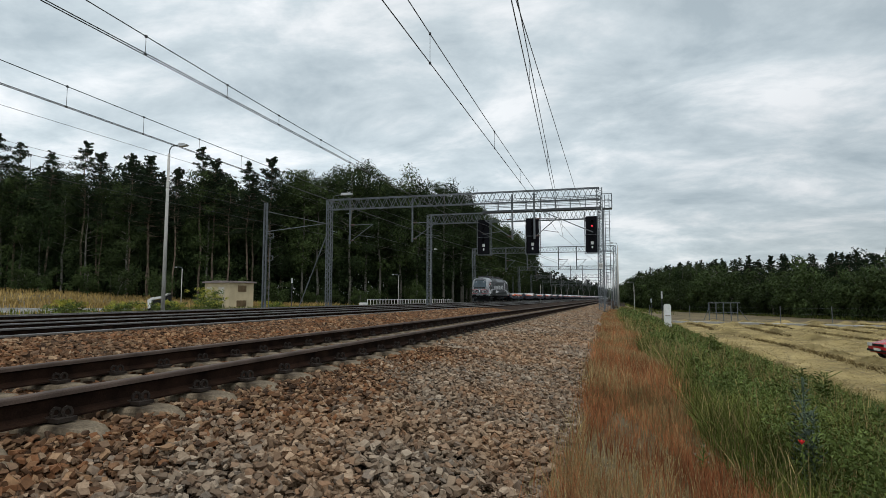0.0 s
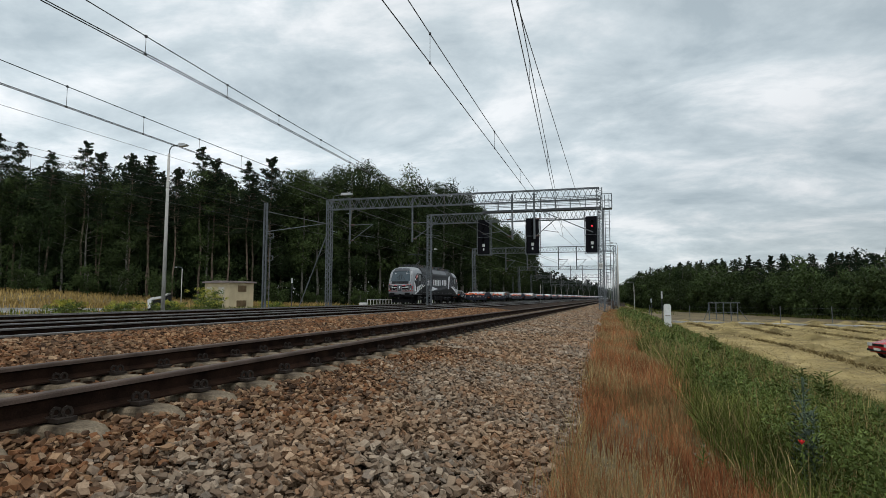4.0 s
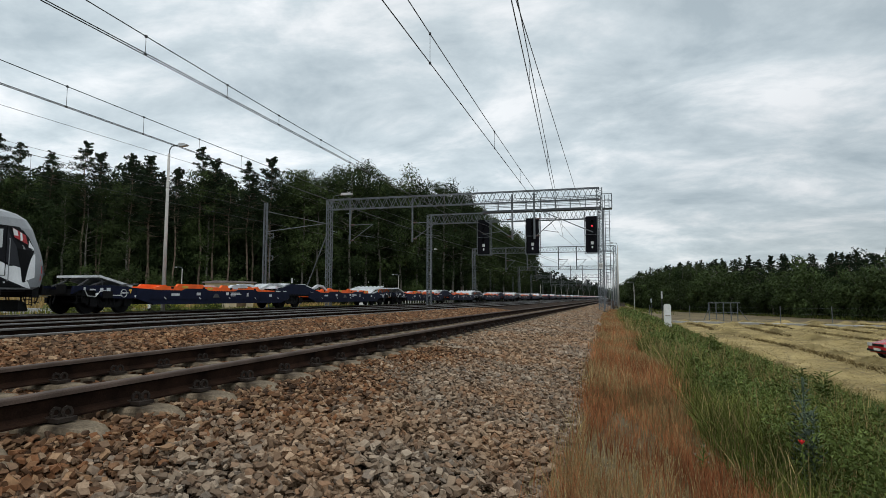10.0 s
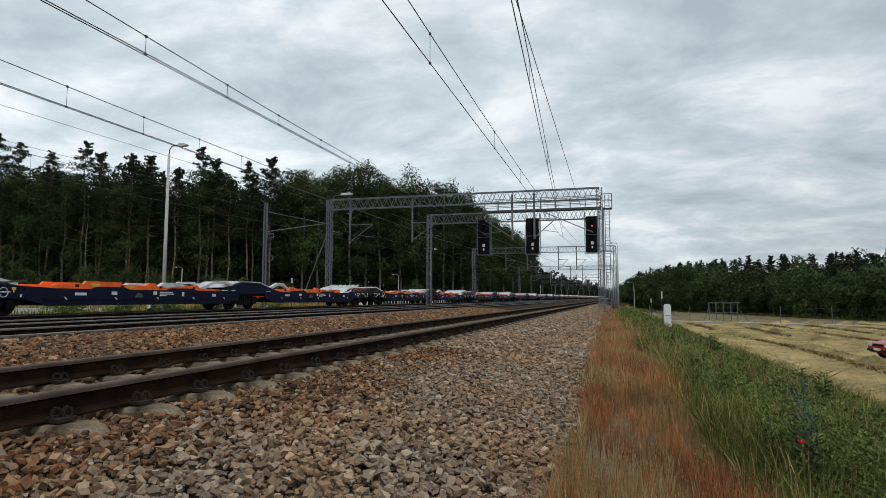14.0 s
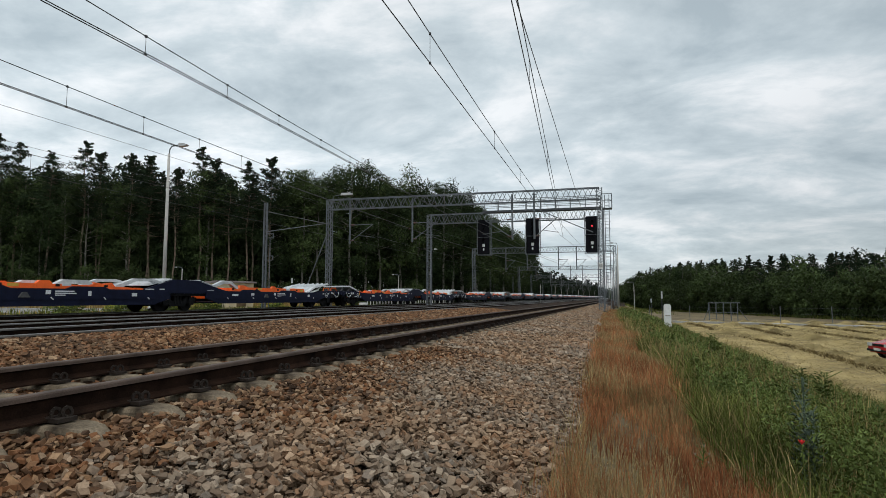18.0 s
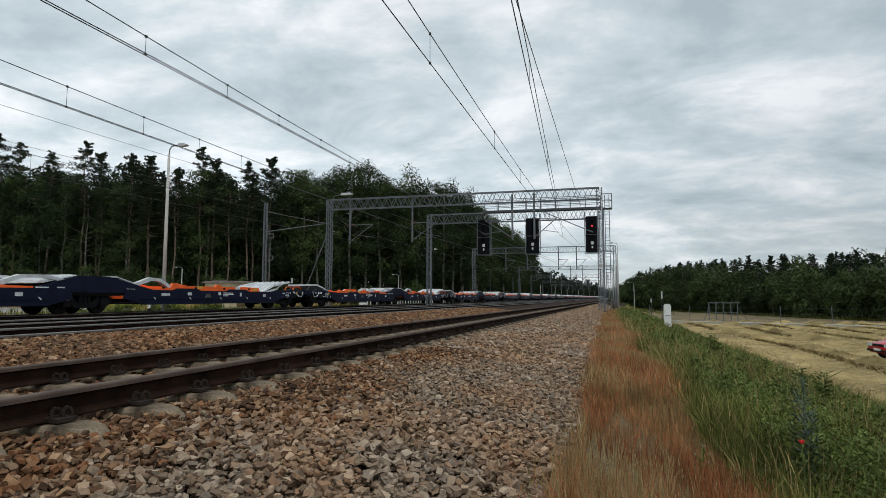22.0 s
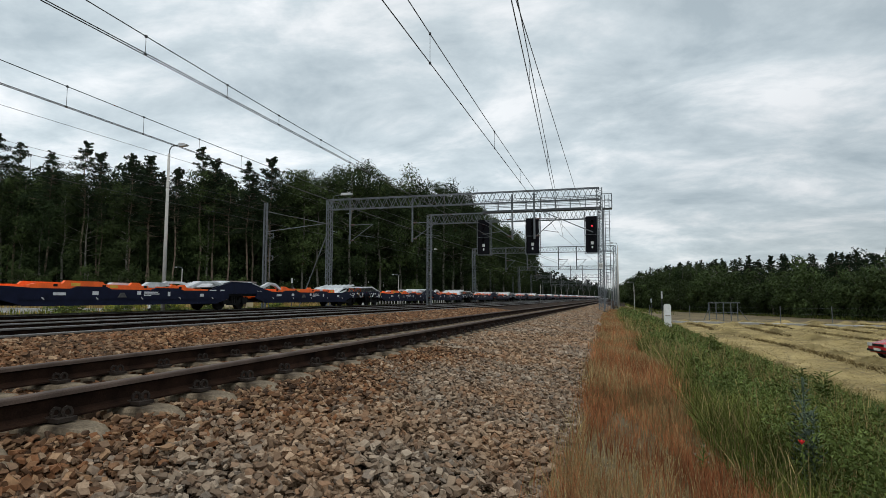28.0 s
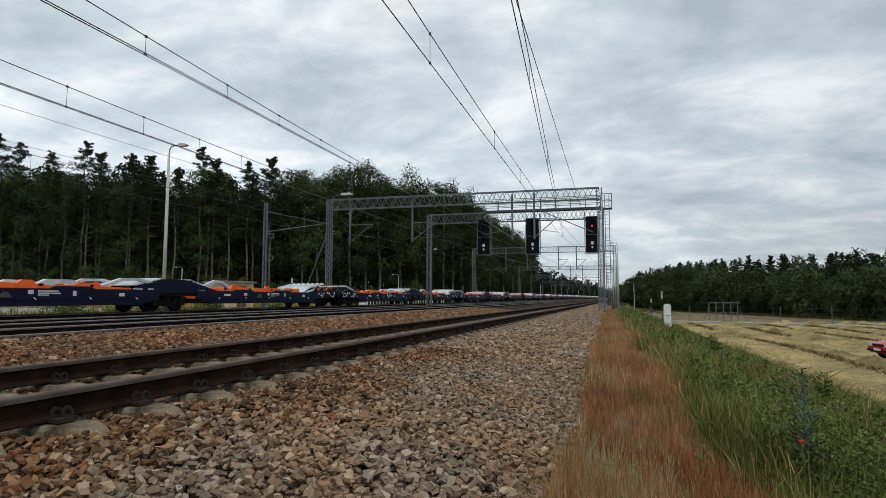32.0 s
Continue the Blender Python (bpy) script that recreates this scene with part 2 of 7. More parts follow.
def build_ground():
    xs = np.concatenate([[-3000, -1500, -700, -300, -160], np.linspace(-110, -26, 15), np.linspace(-25, -1, 9), np.linspace(-2.6, 8, 54),
                         np.linspace(9, 40, 16), [60, 100, 160, 300, 700, 1500, 3000]])
    ys = np.concatenate([[-3000, -800, -200, -60, -20], np.linspace(-8, 30, 60), np.linspace(32, 120, 30), [160, 220, 320, 500, 900, 1800, 4500]])
    gx, gy = np.meshgrid(xs, ys)
    gz = ground_z(gx, gy)
    near = (np.abs(gx) < 100) & (gy < 130)
    gz = gz + np.where(near & (gx + side(gy) > -0.4), 0.03 * np.sin(gx * 5.1 + gy * 1.3) * np.sin(gy * 2.3), 0)
    v = np.stack([gx, gy, gz], -1).reshape(-1, 3)
    n, k = len(xs), len(ys)
    i = (np.arange(k - 1)[:, None] * n + np.arange(n - 1)[None]).ravel()
    f = np.stack([i, i + 1, i + n + 1, i + n], -1)
    g = mesh_np("ground", v, f, EARTH, smooth=True)
    tagged(g, "grassy ground with soil, falling from the track bed to the field", "ground", kind="structure")


build_ground()

# ---------- ballast ----------
SLEEPER_0, PITCH = 3.343, 0.607
TRACKS = ((-4.16, 0.0, 0.0), (-9.78, 0.0, 0.025), (-13.80, 0.0, 0.02), (-22.90, -0.11, 0.0))


def bed_z(X, Y):
    """Top of the ballast: level between the tracks, falling at the outer shoulders."""
    px_ = np.array([-27.6, -26.6, -24.9, -22.9, -20.8, -18.4, -15.7, -13.8, -11.8, -9.78, -8.55, -7.7, -6.5, -5.63, -5.2, -4.70, -4.60, -3.72, -3.62, -3.2, -2.93, -1.85, -0.95, -0.48, -0.3, 0.2])
    pz_ = np.array([-1.30, -0.72, -0.25, -0.25, -0.25, -0.24, -0.13, -0.13, -0.12, -0.14, -0.08, -0.09, -0.22, -0.265, -0.27, -0.27, -0.25, -0.25, -0.275, -0.262, -0.232, -0.35, -0.52, -0.60, -0.72, -1.30])
    X = np.where(X > -2.9, np.minimum(-2.9 + (X + 2.9) * 2.4 / np.maximum(2.4 - side(Y) + 0.25, 0.5), 0.2), X)
    return np.interp(X, px_, pz_)


def rocky(X, Y, amp):
    return amp * (np.sin(X * 31.7 + 1.7 * np.sin(Y * 23.1)) * np.sin(Y * 29.3 + 1.3 * np.sin(X * 19.7)) + 0.6 * np.sin(X * 9.1 + Y * 7.3) * np.sin(Y * 5.7 - X * 3.1))


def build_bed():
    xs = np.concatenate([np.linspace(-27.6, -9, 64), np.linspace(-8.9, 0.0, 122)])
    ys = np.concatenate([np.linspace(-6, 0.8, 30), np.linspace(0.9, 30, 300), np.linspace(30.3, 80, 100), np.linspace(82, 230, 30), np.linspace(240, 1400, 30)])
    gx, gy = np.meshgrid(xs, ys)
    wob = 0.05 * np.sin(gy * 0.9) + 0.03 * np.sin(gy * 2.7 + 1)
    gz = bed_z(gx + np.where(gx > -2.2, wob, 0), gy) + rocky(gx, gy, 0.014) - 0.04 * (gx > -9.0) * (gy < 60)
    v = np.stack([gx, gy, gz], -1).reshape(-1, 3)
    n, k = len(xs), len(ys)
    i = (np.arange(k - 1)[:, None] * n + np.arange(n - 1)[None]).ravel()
    # the bed's dark colour stands for shade below the loose stones
    b = mesh_np("ballast_bed", v, np.stack([i, i + 1, i + n + 1, i + n], -1), BALLASTSHADE, smooth=True)
    tagged(b, "brown crushed stone bed under the four railway tracks, darkened as shade between the stones", "ballast", kind="structure")


build_bed()


def stone_shapes(count, rng, cuts):
    """A few angular stones: a block with corners and edges broken off flat."""
    out = []
    for _ in range(count):
        bm = bmesh.new()
        half = rng.uniform((1.0, 0.75, 0.36), (1.5, 1.15, 0.66))
        bmesh.ops.create_cube(bm, size=2.0, matrix=Matrix.Diagonal((*half, 1)))
        for v in bm.verts:
            v.co += Vector(rng.uniform(-0.36, 0.36, 3))
        for _ in range(cuts):
            n = Vector(rng.normal(size=3)).normalized()
            reach = max(v.co.dot(n) for v in bm.verts)
            r = bmesh.ops.bisect_plane(bm, geom=bm.verts[:] + bm.edges[:] + bm.faces[:], plane_co=n * reach * rng.uniform(0.5, 0.75), plane_no=n, clear_outer=True)
            bmesh.ops.holes_fill(bm, edges=[e for e in bm.edges if e.is_boundary], sides=0)
        bmesh.ops.triangulate(bm, faces=bm.faces)
        bmesh.ops.recalc_face_normals(bm, faces=bm.faces)
        bm.verts.index_update()
        out.append((np.array([v.co[:] for v in bm.verts]), np.array([[v.index for v in f.verts] for f in bm.faces])))
        bm.free()
    return out


def scatter_stones(name, region, density, size, label, rng, keep=None, material=None, cuts=0):
    x0, x1, y0, y1 = region
    n = int((x1 - x0) * (y1 - y0) * density)
    X, Y = rng.uniform(x0, x1, n), rng.uniform(y0, y1, n)
    if keep is not None:
        k = keep(X, Y)
        X, Y = X[k], Y[k]
        n = len(X)
    wob = 0.05 * np.sin(Y * 0.9) + 0.03 * np.sin(Y * 2.7 + 1)
    Z = bed_z(X + np.where(X > -2.2, wob, 0), Y) + 0.045 - 0.105 * rng.uniform(0, 1, n) ** 0.8
    s = size * rng.uniform(0.55, 1.4, n)
    a, b, c = rng.uniform(0, 6.283, n), rng.normal(0, 0.42, n), rng.normal(0, 0.42, n)
    pick = rng.integers(0, 30, n)
    verts, tris, base = [], [], 0
    for k, (v, faces) in enumerate(stone_shapes(30, rng, cuts)):
        q = pick == k
        m = int(q.sum())
        p = v[None] * s[q][:, None, None]
        ca, sa, cb, sb, cc, sc = (u[q][:, None] for u in (np.cos(a), np.sin(a), np.cos(b), np.sin(b), np.cos(c), np.sin(c)))
        x, y, z = p[..., 0], p[..., 1], p[..., 2]
        y, z = y * cb - z * sb, y * sb + z * cb
        x, z = x * cc + z * sc, -x * sc + z * cc
        x, y = x * ca - y * sa, x * sa + y * ca
        verts.append(np.stack([x + X[q][:, None], y + Y[q][:, None], z + Z[q][:, None]], -1).reshape(-1, 3))
        tris.append((faces[None] + base + (np.arange(m) * len(v))[:, None, None]).reshape(-1, 3))
        base += m * len(v)
    ob = mesh_np(name, np.concatenate(verts), np.concatenate(tris), material or STONE)
    return tagged(ob, label, "ballast", kind="stuff")


def build_stones():
    rng = np.random.default_rng(4)
    def off_sleepers(X, Y):
        k = (Y - SLEEPER_0) / PITCH
        return (np.abs(k - np.round(k)) * PITCH > 0.128) | (X > -2.9) | (X < -5.43) | (np.abs(X + 4.16) < 0.42)

    on_shoulder = lambda X, Y: off_sleepers(X, Y) & (X < -0.02 - side(Y) - 0.05 * np.sin(Y * 0.9))
    by_rail = lambda X, Y: X < -2.35 + 0.25 * np.sin(Y * 1.7) + 0.35 * np.sin(X * 57.0 + Y * 91.0)
    near_rail = lambda X, Y: off_sleepers(X, Y) & by_rail(X, Y)
    open_shoulder = lambda X, Y: on_shoulder(X, Y) & ~by_rail(X, Y)
    scatter_stones("ballast_stones", (-3.10, -1.6, 1.2, 9.0), 1750, 0.0168, "angular rust-stained crushed stones beside the sleeper ends", rng, near_rail, RUSTSTONE, cuts=2)
    scatter_stones("ballast_stones", (-3.10, -0.05, 1.2, 9.0), 1750, 0.0168, "angular grey and brown crushed stones on the ballast shoulder", rng, open_shoulder, cuts=2)
    scatter_stones("ballast_stones", (-3.10, -0.2, 9.0, 24.0), 640, 0.026, "angular grey and brown crushed stones on the ballast shoulder", rng, on_shoulder, cuts=1)
    scatter_stones("ballast_stones", (-3.10, -0.2, 24.0, 46.0), 300, 0.036, "angular grey and brown crushed stones on the ballast shoulder", rng, on_shoulder)
    scatter_stones("ballast_stones", (-3.17, -0.2, 46.0, 80.0), 130, 0.055, "angular grey and brown crushed stones on the ballast shoulder", rng, on_shoulder)
    scatter_stones("ballast_stones", (-3.10, -0.2, -6.0, 1.2), 300, 0.030, "angular grey and brown crushed stones on the ballast shoulder", rng, on_shoulder)
    scatter_stones("ballast_stones", (-9.0, -3.10, -6.0, 0.8), 260, 0.03, "rust-brown crushed stones between two tracks", rng, off_sleepers, RUSTSTONE)
    between = lambda X, Y: Y > 0.55 * -X - 2
    scatter_stones("ballast_stones", (-5.8, -3.10, 0.8, 14.0), 750, 0.0205, "rust-brown crushed stones between the sleepers", rng, off_sleepers, RUSTSTONE, cuts=1)
    scatter_stones("ballast_stones", (-9.0, -5.7, 2.0, 13.0), 950, 0.0215, "rust-brown crushed stones between two tracks", rng, between, RUSTSTONE)
    scatter_stones("ballast_stones", (-9.0, -5.7, 13.0, 34.0), 480, 0.031, "rust-brown crushed stones between two tracks", rng, between, RUSTSTONE)


build_stones()

# ---------- tracks ----------
RAIL_WEB = [(-0.075, -0.172), (0.075, -0.172), (0.075, -0.160), (0.03, -0.146), (0.0085, -0.128), (0.0085, -0.052), (0.034, -0.038),
            (-0.034, -0.038), (-0.0085, -0.052), (-0.0085, -0.128), (-0.03, -0.146), (-0.075, -0.160)]
RAIL_HEAD = [(-0.036, -0.0378), (0.036, -0.0378), (0.0362, -0.014), (0.031, -0.004), (0.018, 0.0), (-0.018, 0.0), (-0.031, -0.004), (-0.0362, -0.014)]


def sleeper_mesh():
    bm = bmesh.new()
    # trough-backed concrete sleeper: lower in the middle and at its ends
    secs = [(-1.22, -0.085, 0.075), (-1.10, -0.014, 0.095), (-1.0, 0.0, 0.105), (-0.5, 0.0, 0.105), (-0.32, -0.03, 0.09), (0.32, -0.03, 0.09),
            (0.5, 0.0, 0.105), (1.0, 0.0, 0.105), (1.10, -0.014, 0.095), (1.22, -0.085, 0.075)]
    rings = []
    for x, z, hw in secs:
        rings.append([bm.verts.new(p) for p in ((x, -0.14, -0.2), (x, -hw - 0.02, z - 0.03), (x, -hw, z), (x, hw, z), (x, hw + 0.02, z - 0.03), (x, 0.14, -0.2))])
    for a, b in zip(rings, rings[1:]):
        for i in range(5):
            bm.faces.new((a[i], a[i + 1], b[i + 1], b[i]))
    bm.faces.new(rings[0])
    bm.faces.new(rings[-1][::-1])
    return bm


def clip_mesh():
    """A sprung rail fastening: two upright steel loops on a shoulder beside the rail foot."""
    bm = bmesh.new()
    box(bm, 0.02, 0, 0.012, 0.11, 0.13, 0.024)
    seg = 12
    for y, x in ((-0.024, 0.004), (0.024, 0.036)):
        pts = [(y + 0.026 * math.cos(2 * math.pi * i / seg), 0.048 + 0.034 * math.sin(2 * math.pi * i / seg)) for i in range(seg)]
        for i in range(seg):
            (ya, za), (yb, zb) = pts[i], pts[(i + 1) % seg]
            bar(bm, (x + (ya - y) * 0.25, ya, za), (x + (yb - y) * 0.25, yb, zb), 0.016, 0.016)
    box(bm, -0.028, 0, 0.022, 0.05, 0.11, 0.014)
    return bm


def sweep(bm, outline, stations):
    """A rail section carried along the line."""
    rings = [[bm.verts.new((u, y, v)) for u, v in outline] for y in stations]
    n = len(outline)
    for a, b in zip(rings, rings[1:]):
        for i in range(n):
            bm.faces.new((a[i], a[(i + 1) % n], b[(i + 1) % n], b[i]))
    bm.faces.new(rings[0][::-1])
    bm.faces.new(rings[-1])


def build_tracks():
    stations = [-6.0, 100.0, 230.0, 500.0, 1400.0]
    for ti, (cx, z0, cant) in enumerate(TRACKS):
        label = ("rusty steel rails on pale concrete sleepers with sprung clips" if ti == 0 else "rusty rails with a worn bright running edge on ballast")
        tr = thing("railway_track", cx, 0, z0, label, "railway track", "tracks side by side", railed=True)
        tr["kind"] = "structure"
        for side, dz in ((0.7535, 0.0), (-0.7535, cant)):
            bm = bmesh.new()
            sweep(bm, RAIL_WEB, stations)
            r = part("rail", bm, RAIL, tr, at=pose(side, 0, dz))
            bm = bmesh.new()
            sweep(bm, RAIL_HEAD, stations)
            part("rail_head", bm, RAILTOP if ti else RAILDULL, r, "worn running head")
        if ti == 0:
            sl = part("sleeper", sleeper_mesh(), CONCRETE, tr, at=pose(0, SLEEPER_0 - 7 * PITCH, -0.186))
            fine = clip_mesh()
            c0 = None
            for i in range(-7, 75):
                y = SLEEPER_0 + i * PITCH
                s = sl if i == -7 else share(sl, "sleeper", tr, pose(0, y, -0.186))
                if i > 32:
                    continue
                for x, rz in ((0.7535 + 0.085, 0), (0.7535 - 0.085, 180), (-0.7535 + 0.085, 0), (-0.7535 - 0.085, 180)):
                    if c0 is None:
                        c0 = part("rail_clip", fine, CLIP, tr, "rusty sprung steel clip", at=pose(x, y, -0.176, 0, 0, rz))
                    else:
                        share(c0, "rail_clip", tr, pose(x, y, -0.176, 0, 0, rz))
        else:
            bm = sleeper_mesh()
            src = bpy.data.meshes.new("sleeper_row")
            bm.to_mesh(src)
            bm.free()
            n = len(src.vertices)
            co = np.empty(n * 3, np.float32)
            src.vertices.foreach_get("co", co)
            co = co.reshape(-1, 3)
            tri = np.array([p.vertices[:] for p in src.polygons if len(p.vertices) == 4])
            ysl = np.arange(4.0, 90.0, 0.65)
            V = (co[None] + np.stack([np.zeros_like(ysl), ysl, np.full_like(ysl, -0.20)], -1)[:, None]).reshape(-1, 3)
            Fq = (tri[None] + (np.arange(len(ysl)) * n)[:, None, None]).reshape(-1, 4)
            o = mesh_np("sleeper_row", V, Fq, CONCRETE, tr)
            o["kind"] = "stuff"


RAILDULL = mat("dull_rail_head", (0.085, 0.061, 0.049), 0.6, 0.0, 0.35, 3, 0.08, 120, spec=0.14)
CLIP = mat("rusty_spring_steel", (0.024, 0.017, 0.013), 0.7, 0.2, 0.3, 20, 0.15, 90, spec=0.3)
build_tracks()
# ---------- overhead line structures ----------
def lattice(bm, p0, p1, w, h, bays, chord=0.07, web=0.04):
    """A box truss: four chords and zigzag bracing on the four sides. p0, p1: middle of its ends; w across, h upright."""
    p0, p1 = Vector(p0), Vector(p1)
    d = (p1 - p0).normalized()
    up = Vector((0, 0, 1)) if abs(d.z) < 0.9 else Vector((0, 1, 0))
    sidev = d.cross(up).normalized()
    up = sidev.cross(d).normalized()
    corner = [(sidev * (w / 2 * a) + up * (h / 2 * b)) for a, b in ((-1, -1), (1, -1), (1, 1), (-1, 1))]
    for c in corner:
        bar(bm, p0 + c, p1 + c, chord, chord)
    for k in range(4):
        ca, cb = corner[k], corner[(k + 1) % 4]
        for i in range(bays):
            a, b = p0.lerp(p1, i / bays), p0.lerp(p1, (i + 0.5) / bays)
            e = p0.lerp(p1, (i + 1) / bays)
            bar(bm, a + ca, b + cb, web, web)
            bar(bm, b + cb, e + ca, web, web)


def mast(name, x, y, z, h, label, group="", w=0.22, lamp=False):
    m = thing(name, x, y, z, label, "catenary mast", group)
    bm = bmesh.new()
    for sx in (-w / 2, w / 2):
        box(bm, sx, 0, h / 2, 0.07, 0.16, h)
    n = int(h / 0.45)
    for i in range(n):
        bar(bm, (-w / 2, 0.05, i * h / n), (w / 2, 0.05, (i + 0.8) * h / n), 0.05, 0.012)
    part("column", bm, GALV, m)
    bm = bmesh.new()
    box(bm, 0, 0, 0.10, 0.75, 0.75, 0.5)
    part("foundation", bm, CONCRETE, m)
    return m


def street_lamp(x, y, z, h, rz, label="tall concrete lamp post with a curved arm", small=False):
    m = thing("street_lamp", x, y, z, label, "lamp post", "lamp posts", rz)
    bm = bmesh.new()
    rod(bm, (0, 0, -0.1), (0, 0, h * 0.94), 0.125 if not small else 0.05, 0.075 if not small else 0.035, 10)
    part("post", bm, POLEGREY, m, smooth=True)
    bm = bmesh.new()
    pts = [(0, 0, h * 0.93), (0.03, 0, h * 0.965), (0.15, 0, h * 0.985), (0.45, 0, h * 0.99), (0.75, 0, h * 0.993)]
    for a, b in zip(pts, pts[1:]):
        rod(bm, a, b, 0.035, None, 7)
    part("arm", bm, GALV, m)
    bm = bmesh.new()
    e = 0.5 if small else 1.0
    prism(bm, [(0.75 + (u - 0.75) * e, h * 0.99 + v * e) for u, v in ((0.6, -0.03), (0.72, -0.10), (1.12, -0.05), (1.18, 0.02), (1.0, 0.10), (0.66, 0.11))], "y", -0.13 * e, 0.13 * e)
    part("lamp_head", bm, LAMPGREY, m)
    return m


LAMPGREY = mat("lamp_housing", (0.45, 0.46, 0.46), 0.45, 0.2, 0.1, 3, 0.05, 40)
SIGNALBLACK = mat("signal_black", (0.006, 0.006, 0.008), 0.8, 0, 0.2, 3, 0.05, 30, spec=0.08)
REDLIGHT = glow("red_signal_light", (1.0, 0.05, 0.08), 1.6)


def gantry(name, xl, xr, y, top, depth, label, bays, group=""):
    g = thing(name, xl, y, -0.55, label, "gantry", group)
    w = xr - xl
    t = top + 0.55
    bm = bmesh.new()
    lattice(bm, (0, 0, t - depth / 2), (w, 0, t - depth / 2), 0.5, depth, bays)
    part("truss", bm, GALV, g)
    for x in (0, w):
        bm = bmesh.new()
        lattice(bm, (x, 0, 0), (x, 0, t), 0.42, 0.42, int(t / 0.55), 0.075, 0.035)
        part("leg", bm, GALV, g)
        bm = bmesh.new()
        box(bm, x, 0, 0.05, 0.9, 0.9, 0.5)
        part("foundation", bm, CONCRETE, g)
    return g


def tube(parent, name, p0, p1, r, material, label=""):
    bm = bmesh.new()
    rod(bm, p0, p1, r, None, 8)
    return part(name, bm, material, parent, label)


def cantilever(g, x, z, reach, d=1, base=0.55):
    """Hanging post with a slanted arm and a registration arm, in the gantry's space."""
    top = z + 4.0
    tube(g, "drop_post", (x, 0, z), (x, 0, top), 0.085, GALV, "hanging catenary post")
    tube(g, "slant_arm", (x, -0.05, z + 0.15), (x + d * reach, -0.05, z + 1.75), 0.035, GALV)
    tube(g, "top_arm", (x, -0.05, z + 1.75), (x + d * reach, -0.05, z + 1.75), 0.03, GALV)
    tube(g, "registration_arm", (x + d * reach * 0.4, -0.05, z + 0.75), (x + d * reach * 1.1, -0.05, z + 0.52), 0.022, GALV)
    for xx, zz in ((x + d * 0.25, z + 0.28), (x + d * 0.3, z + 1.75)):
        tube(g, "insulator", (xx - 0.18, -0.05, zz), (xx + 0.18, -0.05, zz + 0.02), 0.06, COPPER0, "brown ribbed insulator")


COPPER0 = mat("glazed_insulator", (0.09, 0.05, 0.04), 0.35, 0.0, 0.2, 5, 0.02, 30)
SIGNWHITE = mat("white_sign_enamel", (0.62, 0.62, 0.60), 0.5, 0.0, 0.1, 4, 0.0, 30)


def signal_head(g, x0, x1, z0, z1, lit):
    """A signal on a hanging cage: black backboard, lamps with hoods, white number plate bars."""
    cx = (x0 + x1) / 2
    bm = bmesh.new()
    prism(bm, [(x0, z0 + 0.1), (x0 + 0.1, z0), (x1 - 0.1, z0), (x1, z0 + 0.1), (x1, z1 - 0.1), (x1 - 0.1, z1), (x0 + 0.1, z1), (x0, z1 - 0.1)], "y", -0.62, -0.54)
    s = part("signal_head", bm, SIGNALBLACK, g, "black signal backboard with a red lamp lit" if lit else "black signal backboard")
    for k in range(5):
        z = z1 - 0.5 - 0.48 * k
        bm = bmesh.new()
        n = 12
        ring = [(cx + 0.13 * math.cos(6.2832 * i / n), z + 0.13 * math.sin(6.2832 * i / n)) for i in range(n)]
        for i in range(n):
            if math.sin(6.2832 * (i + 0.5) / n) < -0.3:
                continue
            a, b = ring[i], ring[(i + 1) % n]
            bm.faces.new([bm.verts.new(p) for p in ((a[0], -0.62, a[1]), (b[0], -0.62, b[1]), (b[0], -0.92, b[1]), (a[0], -0.92, a[1]))])
        part("lamp_hood", bm, SIGNALBLACK, s)
        bm = bmesh.new()
        rod(bm, (cx, -0.622, z), (cx, -0.65, z), 0.075, None, 12)
        part("lamp_lens", bm, REDLIGHT if (lit and k == 1) else SIGNALBLACK, s, "glowing red lens" if (lit and k == 1) else "")
    bm = bmesh.new()
    box(bm, cx, -0.63, z0 + 0.98, 0.26, 0.02, 0.30)
    part("number_plate", bm, SIGNWHITE, s, "small white plate")
    bm = bmesh.new()
    box(bm, cx, -0.63, z0 + 0.55, 0.14, 0.02, 0.22)
    part("small_plate", bm, SIGNWHITE, s)
    bm = bmesh.new()
    for x in (x0 - 0.08, x1 + 0.08):
        for y in (-0.62, 0.35):
            bar(bm, (x, y, z0 - 0.05), (x, y, z1 + 0.5), 0.06, 0.06)
        for k in range(5):
            z = z0 + (z1 - z0) * k / 4
            bar(bm, (x, -0.62, z), (x, 0.35, z), 0.04, 0.04)
    for k in (0, 2):
        z = z0 + (z1 - z0) * k / 4
        bar(bm, (x0 - 0.08, 0.35, z), (x1 + 0.08, 0.35, z), 0.05, 0.05)
        bar(bm, (x0 - 0.08, -0.66, z), (x1 + 0.08, -0.66, z), 0.04, 0.04)
    part("cage", bm, GALV, s, "galvanised access cage")


